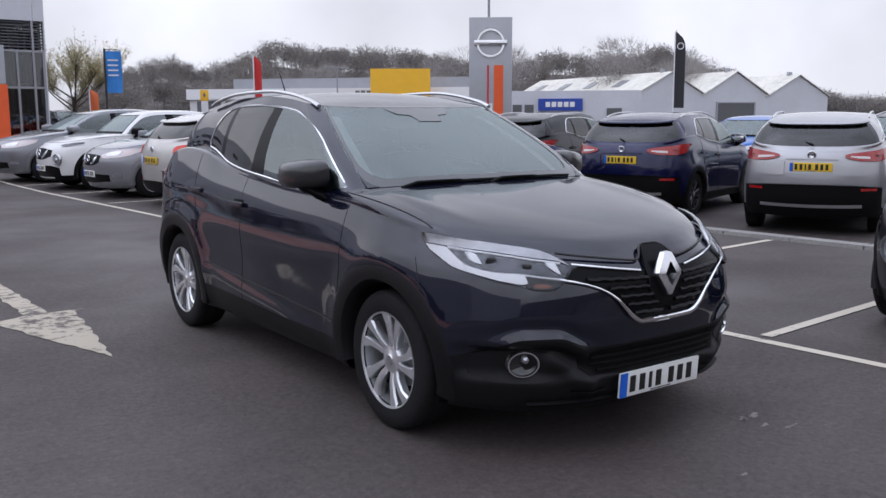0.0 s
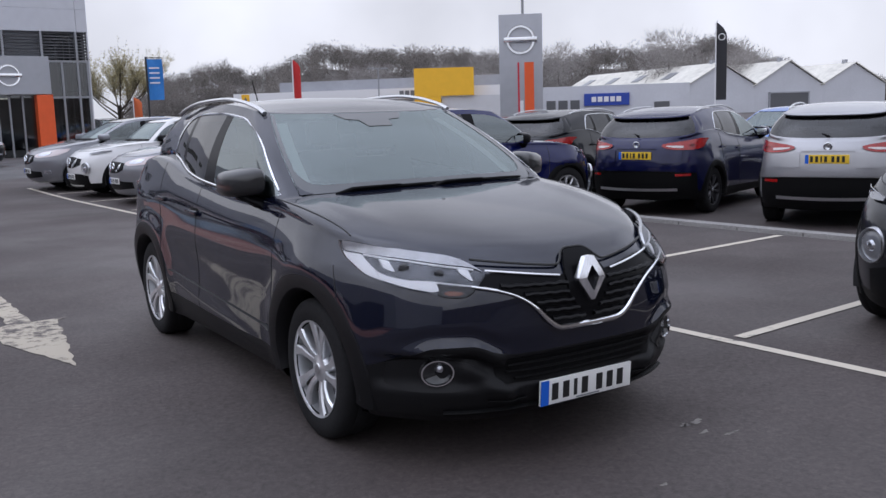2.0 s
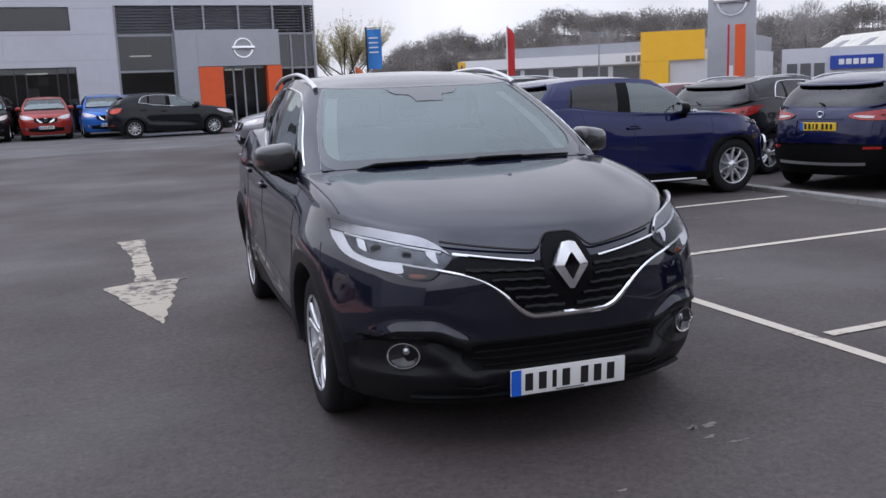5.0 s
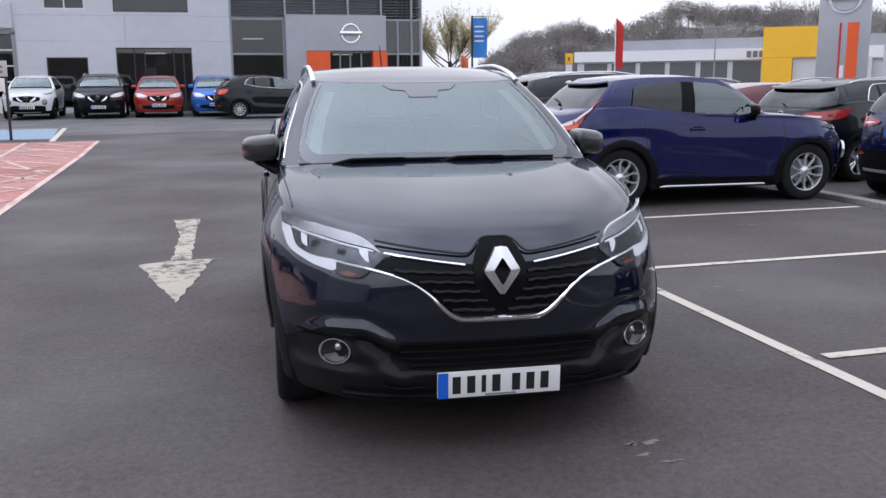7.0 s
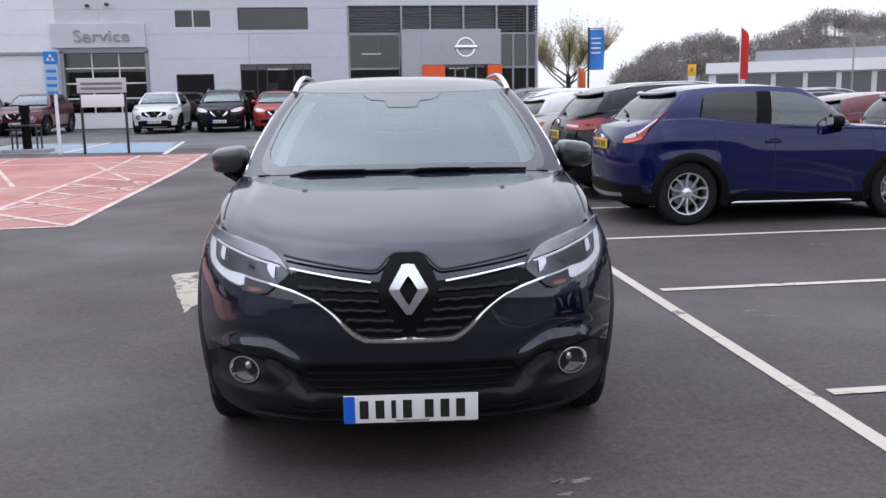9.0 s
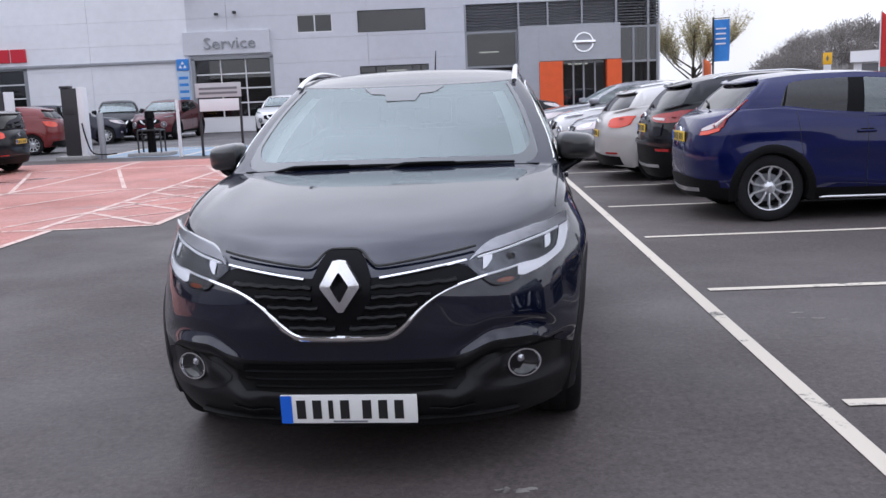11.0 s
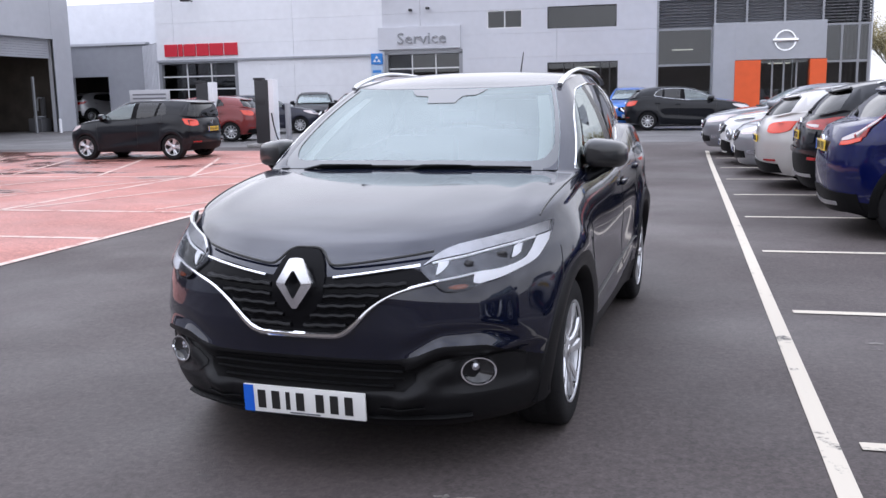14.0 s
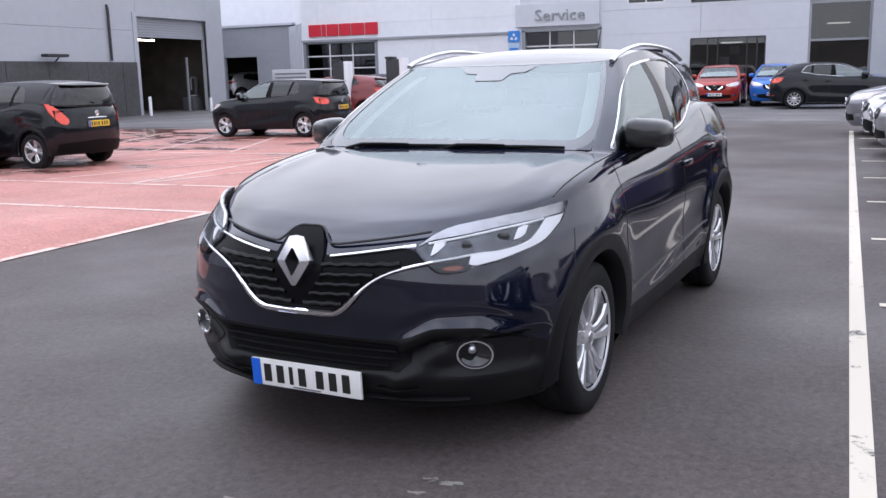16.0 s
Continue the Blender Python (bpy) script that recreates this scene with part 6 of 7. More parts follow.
# ---- forecourt furniture ----
def charger(x, y, label, yaw=0):
    z = gz(x, y)
    c = thing("vehicle_charger", pose(x, y, z, 0, 0, yaw), label, "charging point", "rapid chargers")
    part("cabinet", box(-0.22, 0.20, -0.18, 0.22, 0.12, 1.96, 0.02), DARKFRAME, c, "black front cabinet")
    part("side_panel", box(0.205, 0.36, -0.16, 0.22, 0.10, 1.98, 0.015), SIGNWHITE, c, "white side panel")
    part("screen", box(-0.15, 0.12, -0.19, -0.181, 1.25, 1.5, 0.003), DARKFRAME, c)
    part("base", box(-0.45, 0.55, -0.4, 0.45, 0, 0.11, 0.02), KERB, c, "concrete base")
    part("top_plate", box(-0.24, 0.02, -0.2, 0.1, 1.965, 2.03, 0.01), DARKFRAME, c)
    part("cable", tube(smooth_line([(0.3, -0.2, 1.0), (0.42, -0.32, 0.6), (0.6, -0.4, 0.2), (0.9, -0.35, 0.13), (1.2, -0.2, 0.14)], 6), 0.02, 6), TYRE, c)
    return c


for x, z in ((5.4, 3.3), (1.1, 2.65), (9.5, 2.6)):
    cl = thing("ceiling_lamp", pose(x, 42.0, z), "lit ceiling lamp inside the showroom", "ceiling lamp", "showroom lamps")
    part("diffuser", box(-0.45, 0.45, -0.12, 0.12, 0, 0.05, 0.01), lampm, cl, smooth=False)
    part("hanger", join(box(-0.36, -0.34, -0.01, 0.01, 0.05, 6.8 - z), box(0.34, 0.36, -0.01, 0.01, 0.05, 6.8 - z)), STEEL, cl, smooth=False)
charger(-6.85, 24.2, "black rapid charger with white side on a concrete base")
charger(-10.25, 27.0, "black rapid charger with white side behind a parked car")
gp = thing("guard_post", pose(-6.07, 24.1, gz(0, 24.1)), "grey steel guard post beside the charger", "bollard", "guard posts")
part("post", lathe([(0.0, 1.28), (0.07, 1.28), (0.085, 1.24), (0.085, 0)], 16, 'z'), STEEL, gp)
ped = thing("charging_pedestal", pose(-4.86, 24.6, gz(0, 24.6)), "black charging pedestal between two hoops on a concrete base", "charging point")
part("column", lathe([(0.0, 1.28), (0.13, 1.26), (0.14, 1.05), (0.11, 1.02), (0.12, 0.1)], 18, 'z'), GLOSSBLACK, ped)
for x in (-0.32, 0.32):
    part("hoop", tube([(x, -0.2, 0.08), (x, -0.2, 0.72), (x, 0.2, 0.72), (x, 0.2, 0.08)], 0.025, 8), DARKFRAME, ped)
part("shelf", box(-0.33, 0.33, -0.2, 0.2, 0.70, 0.75, 0.01), DARKFRAME, ped)
part("base", box(-0.6, 0.6, -0.35, 0.35, 0, 0.10, 0.02), KERB, ped)
wp = thing("white_pole", pose(-3.78, 23.7, gz(0, 23.7)), "slim white marker pole", "pole")
part("pole", lathe([(0.0, 1.55), (0.04, 1.55), (0.045, 1.5), (0.045, 0)], 12, 'z'), SIGNWHITE, wp)


def board_sign(name, x, y, w, z0, z1, label, lower=True, leg=0.06):
    b = thing(name, pose(x, y, gz(x, y)), label, "sign")
    part("board", box(-w / 2, w / 2, -0.03, 0.03, z0, z1, 0.008), mat("sign_board_grey", (0.50, 0.50, 0.52), 0.5) if "sign_board_grey" not in bpy.data.materials else bpy.data.materials["sign_board_grey"], b)
    for k, zz in enumerate((0.62, 0.30)):
        part("bar", box(-w * 0.42, w * 0.42, -0.036, -0.0305, z0 + (z1 - z0) * zz - 0.03, z0 + (z1 - z0) * zz + 0.03), SIGNGREY, b, smooth=False)
    if lower:
        part("lower_board", box(-w / 2 + 0.08, w / 2 - 0.08, -0.02, 0.02, z0 - 0.36, z0 - 0.04, 0.006), SIGNWHITE, b)
    for s_ in (-1, 1):
        part("leg", box(s_ * (w / 2 - 0.06) - leg / 2, s_ * (w / 2 - 0.06) + leg / 2, 0.031, 0.031 + leg, 0, z1 - 0.02, 0.004), DARKFRAME, b)
    return b


board_sign("bay_sign", -2.55, 23.4, 1.22, 1.56, 1.94, "grey customer parking sign board on two dark legs")
board_sign("info_board", -14.1, 30.0, 1.65, 1.35, 1.80, "pale information board on two dark legs", lower=False)
for x, z in ((-17.5, 6.2), (-7.74, 6.1)):
    f = thing("wall_floodlight", pose(x, FY, z), "dark floodlight on the clad wall", "floodlight", "wall floodlights")
    part("arm", tube([(0, 0, 0), (0, -0.4, 0.02)], 0.03, 8), DARKFRAME, f)
    part("lamp_head", box(-0.32, 0.05, -0.62, -0.35, -0.05, 0.08, 0.03), DARKFRAME, f)
for x, z in ((-5.8, 5.4), (-6.6, 5.35)):
    f = thing("security_camera", pose(x, FY, z), "small dark security camera on the wall", "camera", "wall cameras")
    part("housing", box(-0.07, 0.07, -0.28, -0.05, -0.06, 0.05, 0.02), DARKFRAME, f)
    part("bracket", tube([(0, 0, 0.05), (0, -0.12, 0.03)], 0.02, 6), STEEL, f)

# ---- the other cars ----
WHITEPAINT = paint("white_car_paint", (0.70, 0.70, 0.70), 0.0)
SILVERPAINT = paint("silver_car_paint", (0.37, 0.37, 0.385), 0.6)
GREYPAINT = paint("grey_car_paint", (0.21, 0.215, 0.235), 0.5)
DARKPAINT = paint("charcoal_car_paint", (0.005, 0.006, 0.009), 0.1, spec=0.06)
DARKPAINT.node_tree.nodes["Principled BSDF"].inputs["Coat Weight"].default_value = 0.75
MIDGREY = paint("mid_grey_car_paint", (0.25, 0.255, 0.275), 0.45)
DARKRED = paint("dark_red_car_paint", (0.17, 0.018, 0.018), 0.25)
INKPAINT = paint("ink_blue_car_paint", (0.006, 0.008, 0.048), 0.4, spec=0.04)
BLUEPAINT = paint("deep_blue_car_paint", (0.004, 0.0075, 0.066), 0.5, spec=0.0)
VIVIDBLUE = paint("vivid_blue_car_paint", (0.01, 0.13, 0.50), 0.3)
REDPAINT = paint("red_car_paint", (0.36, 0.028, 0.018), 0.25)
MAROON = paint("maroon_car_paint", (0.10, 0.010, 0.016), 0.3)
BEIGEPAINT = paint("pale_silver_car_paint", (0.50, 0.485, 0.47), 0.45)
NAVYPAINT = paint("navy_car_paint", (0.012, 0.014, 0.03), 0.3)

LAMPGREY = mat("round_lamp_glass", (0.16, 0.165, 0.18), 0.12, coat=0.8)
FAMILY_R = [
    ("rear_bumper", [(-0.84, 0.30, 0.64), (-0.5, 0.25, 0.665), (0, 0.24, 0.67), (0.5, 0.25, 0.665), (0.84, 0.30, 0.64)], PLASTIC, 0.012, False),
    ("bumper_strip", [(-0.62, 0.385, 0.425), (0, 0.375, 0.415), (0.62, 0.385, 0.425)], SATIN, 0.020, False),
    ("tail_lamp", [(0.40, 1.03, 1.055), (0.47, 1.00, 1.075), (0.60, 0.98, 1.095), (0.74, 0.975, 1.115), (0.84, 0.99, 1.14), (0.868, 1.02, 1.14)], REDLENS, 0.014, True),
    ("lamp_lens", [(0.46, 1.030, 1.040), (0.56, 1.012, 1.040), (0.68, 1.005, 1.035)], CLEARLENS, 0.020, True),
    ("bumper_shelf", [(-0.84, 0.655, 0.715), (-0.5, 0.675, 0.735), (0, 0.68, 0.735), (0.5, 0.675, 0.735), (0.84, 0.655, 0.715)], None, 0.034, False),
    ("boot_wing", [(0.33, 0.80, 0.975), (0.42, 0.785, 0.985), (0.58, 0.79, 0.965), (0.68, 0.815, 0.955)], None, 0.016, True),
    ("rear_reflector", [(0.60, 0.60, 0.635), (0.78, 0.60, 0.635)], REDLENS, 0.018, True),
    ("tailgate_recess", [(-0.36, 0.82, 0.97), (0, 0.81, 0.98), (0.36, 0.82, 0.97)], None, 0.003, False),
    ("tailgate_strip", [(-0.32, 0.99, 1.008), (0, 0.994, 1.014), (0.32, 0.99, 1.008)], None, 0.012, False),
]
FAMILY_F = [
    ("headlamp", [(0.44, 0.76, 0.80), (0.55, 0.745, 0.86), (0.70, 0.76, 0.90), (0.82, 0.80, 0.93), (0.865, 0.86, 0.93)], CLEARLENS, 0.008, True),
    ("grille", [(-0.42, 0.62, 0.80), (-0.2, 0.56, 0.83), (0, 0.55, 0.835), (0.2, 0.56, 0.83), (0.42, 0.62, 0.80)], GLOSSBLACK, 0.006, False),
    ("grille_chrome", [(0.12, 0.58, 0.62), (0.22, 0.63, 0.70), (0.32, 0.72, 0.80)], CHROME, 0.014, True),
    ("lower_grille", [(-0.55, 0.32, 0.44), (0, 0.29, 0.46), (0.55, 0.32, 0.44)], PLASTIC, 0.008, False),
    ("fog_lamp", [(0.62, 0.38, 0.45), (0.74, 0.38, 0.45)], LAMPDARK, 0.010, True),
]
SMALL_F = [
    ("grille", [(-0.46, 0.68, 0.80), (-0.2, 0.62, 0.83), (0, 0.61, 0.84), (0.2, 0.62, 0.83), (0.46, 0.68, 0.80)], GLOSSBLACK, 0.006, False),
    ("grille_chrome", [(0.12, 0.62, 0.66), (0.22, 0.66, 0.73), (0.32, 0.74, 0.82)], SATIN, 0.014, True),
    ("side_lamp", [(0.58, 0.885, 0.905), (0.68, 0.885, 0.935), (0.78, 0.905, 0.955), (0.84, 0.93, 0.96)], LAMPGREY, 0.012, True),
    ("lower_grille", [(-0.62, 0.30, 0.46), (-0.4, 0.27, 0.50), (0, 0.26, 0.50), (0.4, 0.27, 0.50), (0.62, 0.30, 0.46)], PLASTIC, 0.008, False),
    ("bumper_blade", [(-0.45, 0.25, 0.275), (0, 0.24, 0.27), (0.45, 0.25, 0.275)], SATIN, 0.016, False),
]
SMALL_R = [
    ("rear_bumper", [(-0.80, 0.28, 0.46), (-0.5, 0.26, 0.47), (0, 0.25, 0.50), (0.5, 0.26, 0.47), (0.80, 0.28, 0.46)], PLASTIC, 0.012, False),
    ("bumper_strip", [(-0.55, 0.33, 0.37), (0, 0.30, 0.35), (0.55, 0.33, 0.37)], SATIN, 0.022, False),
    ("tail_lamp", [(0.60, 0.955, 1.01), (0.68, 0.962, 1.045), (0.75, 0.985, 1.09), (0.80, 1.03, 1.125)], REDLENS, 0.018, True),
    ("lamp_lens", [(0.61, 0.985, 1.01), (0.69, 0.998, 1.05), (0.76, 1.03, 1.085)], CLEARLENS, 0.024, True),
    ("turn_lens", [(0.60, 0.940, 0.975), (0.69, 0.948, 0.990), (0.785, 0.985, 1.025)], ORANGELENS, 0.022, True),
]
HATCH_F = [
    ("headlamp", [(0.42, 0.78, 0.82), (0.55, 0.755, 0.87), (0.70, 0.765, 0.91), (0.82, 0.80, 0.94), (0.865, 0.87, 0.945)], CLEARLENS, 0.008, True),
    ("lamp_inner", [(0.52, 0.79, 0.84), (0.62, 0.79, 0.865), (0.72, 0.81, 0.88)], LAMPIN, 0.014, True),
    ("grille", [(-0.40, 0.68, 0.80), (-0.2, 0.62, 0.82), (0, 0.61, 0.825), (0.2, 0.62, 0.82), (0.40, 0.68, 0.80)], GLOSSBLACK, 0.006, False),
    ("grille_chrome", [(0.12, 0.62, 0.66), (0.20, 0.65, 0.72), (0.30, 0.72, 0.80)], CHROME, 0.014, True),
    ("lower_grille", [(-0.60, 0.33, 0.45), (0, 0.29, 0.47), (0.60, 0.33, 0.45)], PLASTIC, 0.008, False),
    ("fog_lamp", [(0.66, 0.40, 0.47), (0.76, 0.40, 0.47)], LAMPIN, 0.010, True),
]
HATCH_R = [
    ("rear_bumper", [(-0.78, 0.28, 0.42), (0, 0.25, 0.45), (0.78, 0.28, 0.42)], PLASTIC, 0.012, False),
    ("tail_lamp", [(0.60, 0.93, 1.02), (0.66, 0.90, 1.055), (0.75, 0.895, 1.075), (0.83, 0.92, 1.09), (0.855, 0.95, 1.09)], ORANGELENS, 0.018, True),
    ("reflector", [(0.55, 0.46, 0.49), (0.76, 0.46, 0.49)], REDLENS, 0.014, True),
]

TALL_R = [
    ("rear_bumper", [(-0.80, 0.28, 0.46), (0, 0.25, 0.50), (0.80, 0.28, 0.46)], PLASTIC, 0.012, False),
    ("tail_lamp", [(0.64, 0.84, 0.90), (0.69, 0.80, 0.98), (0.75, 0.82, 1.08), (0.81, 0.92, 1.17), (0.84, 1.02, 1.18)], ORANGELENS, 0.018, True),
    ("tailgate_strip", [(-0.25, 0.90, 0.915), (0, 0.905, 0.922), (0.25, 0.90, 0.915)], CHROME, 0.012, False),
]


def patches(rows, body):
    return [(n, r, m_ or body, o, two) for n, r, m_, o, two in rows]


def rear_extras(put, rear, gh, S, body, emblem_z=0.985):
    put("emblem", move(lathe([(0.0, 0.012), (0.03, 0.012), (0.04, 0.016), (0.055, 0.012), (0.055, -0.01)], 24, 'y'), pose(0, rear(0, emblem_z) + 0.004, emblem_z, 0, 0, 0)), CHROME)
    pts = [gh(('r', u), 0.93) for u in [0.25 + 0.75 * i / 14 for i in range(15)]]
    line = [(x, y + 0.02, z + 0.012) for x, y, z in pts] + [(-x, y + 0.02, z + 0.012) for x, y, z in pts[::-1][1:]]
    put("roof_spoiler", tube(line, 0.045, 8, flat=0.45), body)
    a, b = gh(('r', 1.0), 0.12), gh(('r', 0.55), 0.28)
    put("rear_wiper", tube([(0, a[1] + 0.02, a[2]), (0.1, (a[1] + b[1]) / 2 + 0.02, a[2] + 0.03), (0.34, b[1] + 0.02, a[2] + 0.06)], 0.014, 6), PLASTIC)


def front_extras(put, front, z=0.745):
    put("emblem", move(lathe([(0.045, 0.0), (0.05, -0.014), (0.06, -0.014), (0.066, 0.0)], 24, 'y'), pose(0, front(0, z) - 0.012, z)), CHROME)


def crossover(m, label, body, **kw):
    """A family crossover like the black one."""
    S = base_shape(L=4.38, W=1.81, H=1.60, wb=2.646, wheel=0.345)
    t, put, fr, re, li, g, lo, rm = car("parked_crossover", m, S, label, body, "parked cars", lamps_f=patches(FAMILY_F, body), lamps_r=patches(FAMILY_R, body),
                                        rails=kw.pop('rails', SATIN), chrome_dlo=CHROME, plate_r=0.90, plate_f=0.40, **kw)
    rear_extras(put, re, g, S, body, 1.055)
    front_extras(put, fr)
    return t


def small_crossover(m, label, body, **kw):
    """A small rounded crossover with round lamps and a falling roof."""
    S = base_shape(L=4.13, W=1.765, H=1.565, wb=2.53, wheel=0.355, arch=0.43, sculpt=0.010, hips=0.030, fo=0.53, rw=0.60, gf=-0.80, gcf=-0.62, gr=1.84, rf=-0.30, rcf=-0.10, rr=1.45, rcr=1.20, pillarmat=GLOSSBLACK, handle_at=((0.30, 0.94),),
                   rz=pchip((-0.30, 1.51), (-0.10, 1.54), (0.35, 1.568), (0.8, 1.565), (1.2, 1.54), (1.45, 1.50)),
                   gz=pchip((-0.80, 1.125), (-0.62, 1.09), (-0.4, 1.09), (0.3, 1.12), (0.8, 1.17), (1.2, 1.22), (1.6, 1.22), (2.06, 1.15)),
                   shoulder=pchip((-2.21, 0.90), (-2.0, 0.93), (-1.8, 0.965), (-1.5, 1.01), (-1.2, 1.03), (-0.8, 1.05), (-0.4, 1.06), (0.3, 1.09), (0.8, 1.145), (1.3, 1.20), (1.7, 1.19), (2.15, 1.11)),
                   nf=pchip((0.16, 2.6), (0.6, 2.6), (0.9, 2.4)),
                   ht=pchip((0, 0.765), (0.05, 0.81), (0.1, 0.84), (0.2, 0.86), (0.4, 0.86), (0.6, 0.84), (0.72, 0.80), (0.785, 0.74), (0.81, 0.60), (0.82, 0.30)),
                   vmap=pchip((0, 0), (0.42, 0.26), (0.505, 0.39), (0.82, 0.90), (1, 1)), taper=0.06, gnr=3.0,
                   us=(0.012, 0.42, 0.505, 0.80, 0.812, 0.82))
    t, put, fr, re, li, g, lo, rm = car("parked_small_crossover", m, S, label, body, "parked cars", lamps_f=patches(SMALL_F, body), lamps_r=patches(SMALL_R, body),
                                        plate_r=0.92, plate_f=0.44, mir=(0.92, -0.46, 1.15), mir_mat=GLOSSBLACK, **kw)
    rear_extras(put, re, g, S, body, 0.97)
    front_extras(put, fr, 0.755)
    for sd in (1, -1):
        # the upper arm of the boomerang lamp climbs the haunch towards the rear screen
        arm = smooth_line([lo(('r', 0.45), 0.88), lo(('r', 0.35), 0.95), li(('r', 0.25), 0.2), g(('r', 0.16), 0.10), g(('r', 0.10), 0.28)], 6)
        put("lamp_arm", tube([(sd * x, y, z) for x, y, z in arm], [0.038 - 0.031 * i / len(arm) for i in range(len(arm))], 8, flat=0.8), REDLENS)
        put("arm_lens", tube([(sd * (x + 0.022), y + 0.016, z - 0.004) for x, y, z in arm[2:16]], [0.020 - 0.001 * i for i in range(14)], 8), CLEARLENS)
        put("side_step", tube([(sd * 0.86, -0.72, 0.235), (sd * 0.885, -0.6, 0.24), (sd * 0.885, 0.66, 0.25), (sd * 0.86, 0.78, 0.245)], 0.016, 8), SATIN)
        x, z = 0.60, 0.615
        y = fr(x, z) - 0.01
        h = put("round_headlamp", move(lathe([(0.0, -0.01), (0.05, -0.012), (0.09, -0.004), (0.105, 0.01)], 28, 'y'), pose(sd * x, y, z, 0, 0, sd * 22)), LAMPGREY)
        put("lamp_ring", move(lathe([(0.100, 0.01), (0.104, -0.016), (0.112, -0.016), (0.120, 0.02)], 32, 'y'), pose(sd * x, y, z, 0, 0, sd * 22)), SATIN, h)
        put("bulb", move(lathe([(0.0, -0.035), (0.03, -0.028), (0.042, -0.008)], 16, 'y'), pose(sd * x, y, z, 0, 0, sd * 22)), LAMPIN, h)
    return t


def hatch(m, label, body, L=4.38, W=1.77, H=1.52, wb=2.70, R=0.32, boxy=False, **kw):
    S = base_shape(L=L, W=W, H=H, wb=wb, wheel=R, fc=0.06, arch=0.385, sculpt=0.018)
    if boxy:
        S.update(rr=1.98, rcr=1.72, gr=2.12, taper=0.0, sculpt=0.008, hips=0.012,
                 rz=pchip((-0.24, 1.522), (-0.05, 1.545), (0.4, 1.575), (0.9, 1.578), (1.5, 1.56), (1.98, 1.52)),
                 gz=pchip((-0.97, 1.112), (-0.88, 1.095), (-0.75, 1.07), (-0.4, 1.07), (0.14, 1.10), (0.64, 1.13), (1.3, 1.17), (1.7, 1.16), (2.12, 1.12)))
    trim_ = kw.pop('trim', None)
    t, put, fr, re, li, g, lo, rm = car("parked_hatchback", m, S, label, body, "parked cars", lamps_f=patches(HATCH_F, body), lamps_r=patches(kw.pop('tail', HATCH_R), body),
                                        plate_r=0.80, plate_f=0.46, trim=trim_ or body, **kw)
    rear_extras(put, re, g, S, body)
    front_extras(put, fr)
    return t


E_, W_, S_ = 90, -90, 0
small_crossover(pose(8.31, 9.12, 0, 0, 0, E_), "deep blue small crossover parked in a marked bay", BLUEPAINT, wheels='petal')
crossover(pose(8.55, 11.55, 0, 0, 0, E_ - 1), "charcoal crossover with roof rails, tail to the aisle", DARKPAINT)
hatch(pose(8.25, 13.85, 0, 0, 0, E_), "pale silver hatchback with bright orange-red tail lamps", BEIGEPAINT, L=4.36, W=1.82, H=1.50, wb=2.65)
hatch(pose(8.1, 16.2, 0, 0, 0, W_), "silver hatchback parked nose to the aisle", MIDGREY)
small_crossover(pose(7.9, 18.55, 0.01, 0, 0, W_), "white small crossover parked nose to the aisle", WHITEPAINT, wheels='black')
hatch(pose(7.75, 20.9, 0.05, 0, 0, W_), "grey electric hatchback parked nose to the aisle", GREYPAINT, L=4.445, H=1.55)
hatch(pose(8.6, 23.4, 0.07, 0, 0, W_), "pale blue-grey hatchback at the end of the row", GREYPAINT, L=4.2)
small_crossover(pose(8.05, 1.6, 0, 0, 0, W_ + 2), "black small crossover with round headlamps, nose to the aisle", DARKPAINT, wheels='dark')
UP = -0.12
crossover(pose(13.35, 6.27, UP, 0, 0, E_ + 22), "silver crossover with yellow rear plate behind the kerb", SILVERPAINT, wheels='dark')
crossover(pose(13.18, 8.91, UP, 0, 0, E_ + 15), "ink-blue crossover with yellow rear plate behind the kerb", INKPAINT, wheels='dark')
crossover(pose(13.4, 11.7, UP, 0, 0, E_ + 12), "charcoal grey crossover behind the kerb", DARKPAINT, wheels='five')
hatch(pose(13.5, 14.0, UP, 0, 0, E_), "red hatchback behind the kerb", MAROON)
crossover(pose(13.6, 16.8, UP, 0, 0, E_), "dark crossover behind the kerb", NAVYPAINT)
crossover(pose(15.6, 2.55, UP, 0, 0, E_), "dark grey crossover with roof rails in the second row", DARKPAINT)
hatch(pose(20.2, 11.6, UP, 0, 0, W_ + 8), "bright blue hatchback in a farther row", VIVIDBLUE)
crossover(pose(20.0, 7.9, UP, 0, 0, W_), "dark crossover in a farther row", NAVYPAINT)
hatch(pose(20.3, 15.0, UP, 0, 0, W_), "red hatchback in a farther row", REDPAINT)
hatch(pose(14.6, 43.5, 0.19, 0, 0, 10), "navy hatchback beside the showroom corner", NAVYPAINT)
FZ = 0.17
small_crossover(pose(-3.15, 36.0, FZ, 0, 0, S_), "white small crossover parked nose out by the showroom", WHITEPAINT, wheels='black')
crossover(pose(-0.78, 36.1, FZ, 0, 0, S_), "black crossover parked nose out by the showroom", DARKPAINT)
hatch(pose(1.3, 36.1, FZ, 0, 0, S_), "orange-red hatchback parked nose out by the office door", REDPAINT, L=4.0, W=1.74)
hatch(pose(3.35, 36.0, FZ, 0, 0, S_), "vivid blue hatchback parked nose out", VIVIDBLUE, L=4.0, W=1.70)
hatch(pose(5.45, 33.0, 0.15, 0, 0, E_), "black hatchback parked across the showroom front", DARKPAINT, wheels='ten', chrome_dlo=CHROME)
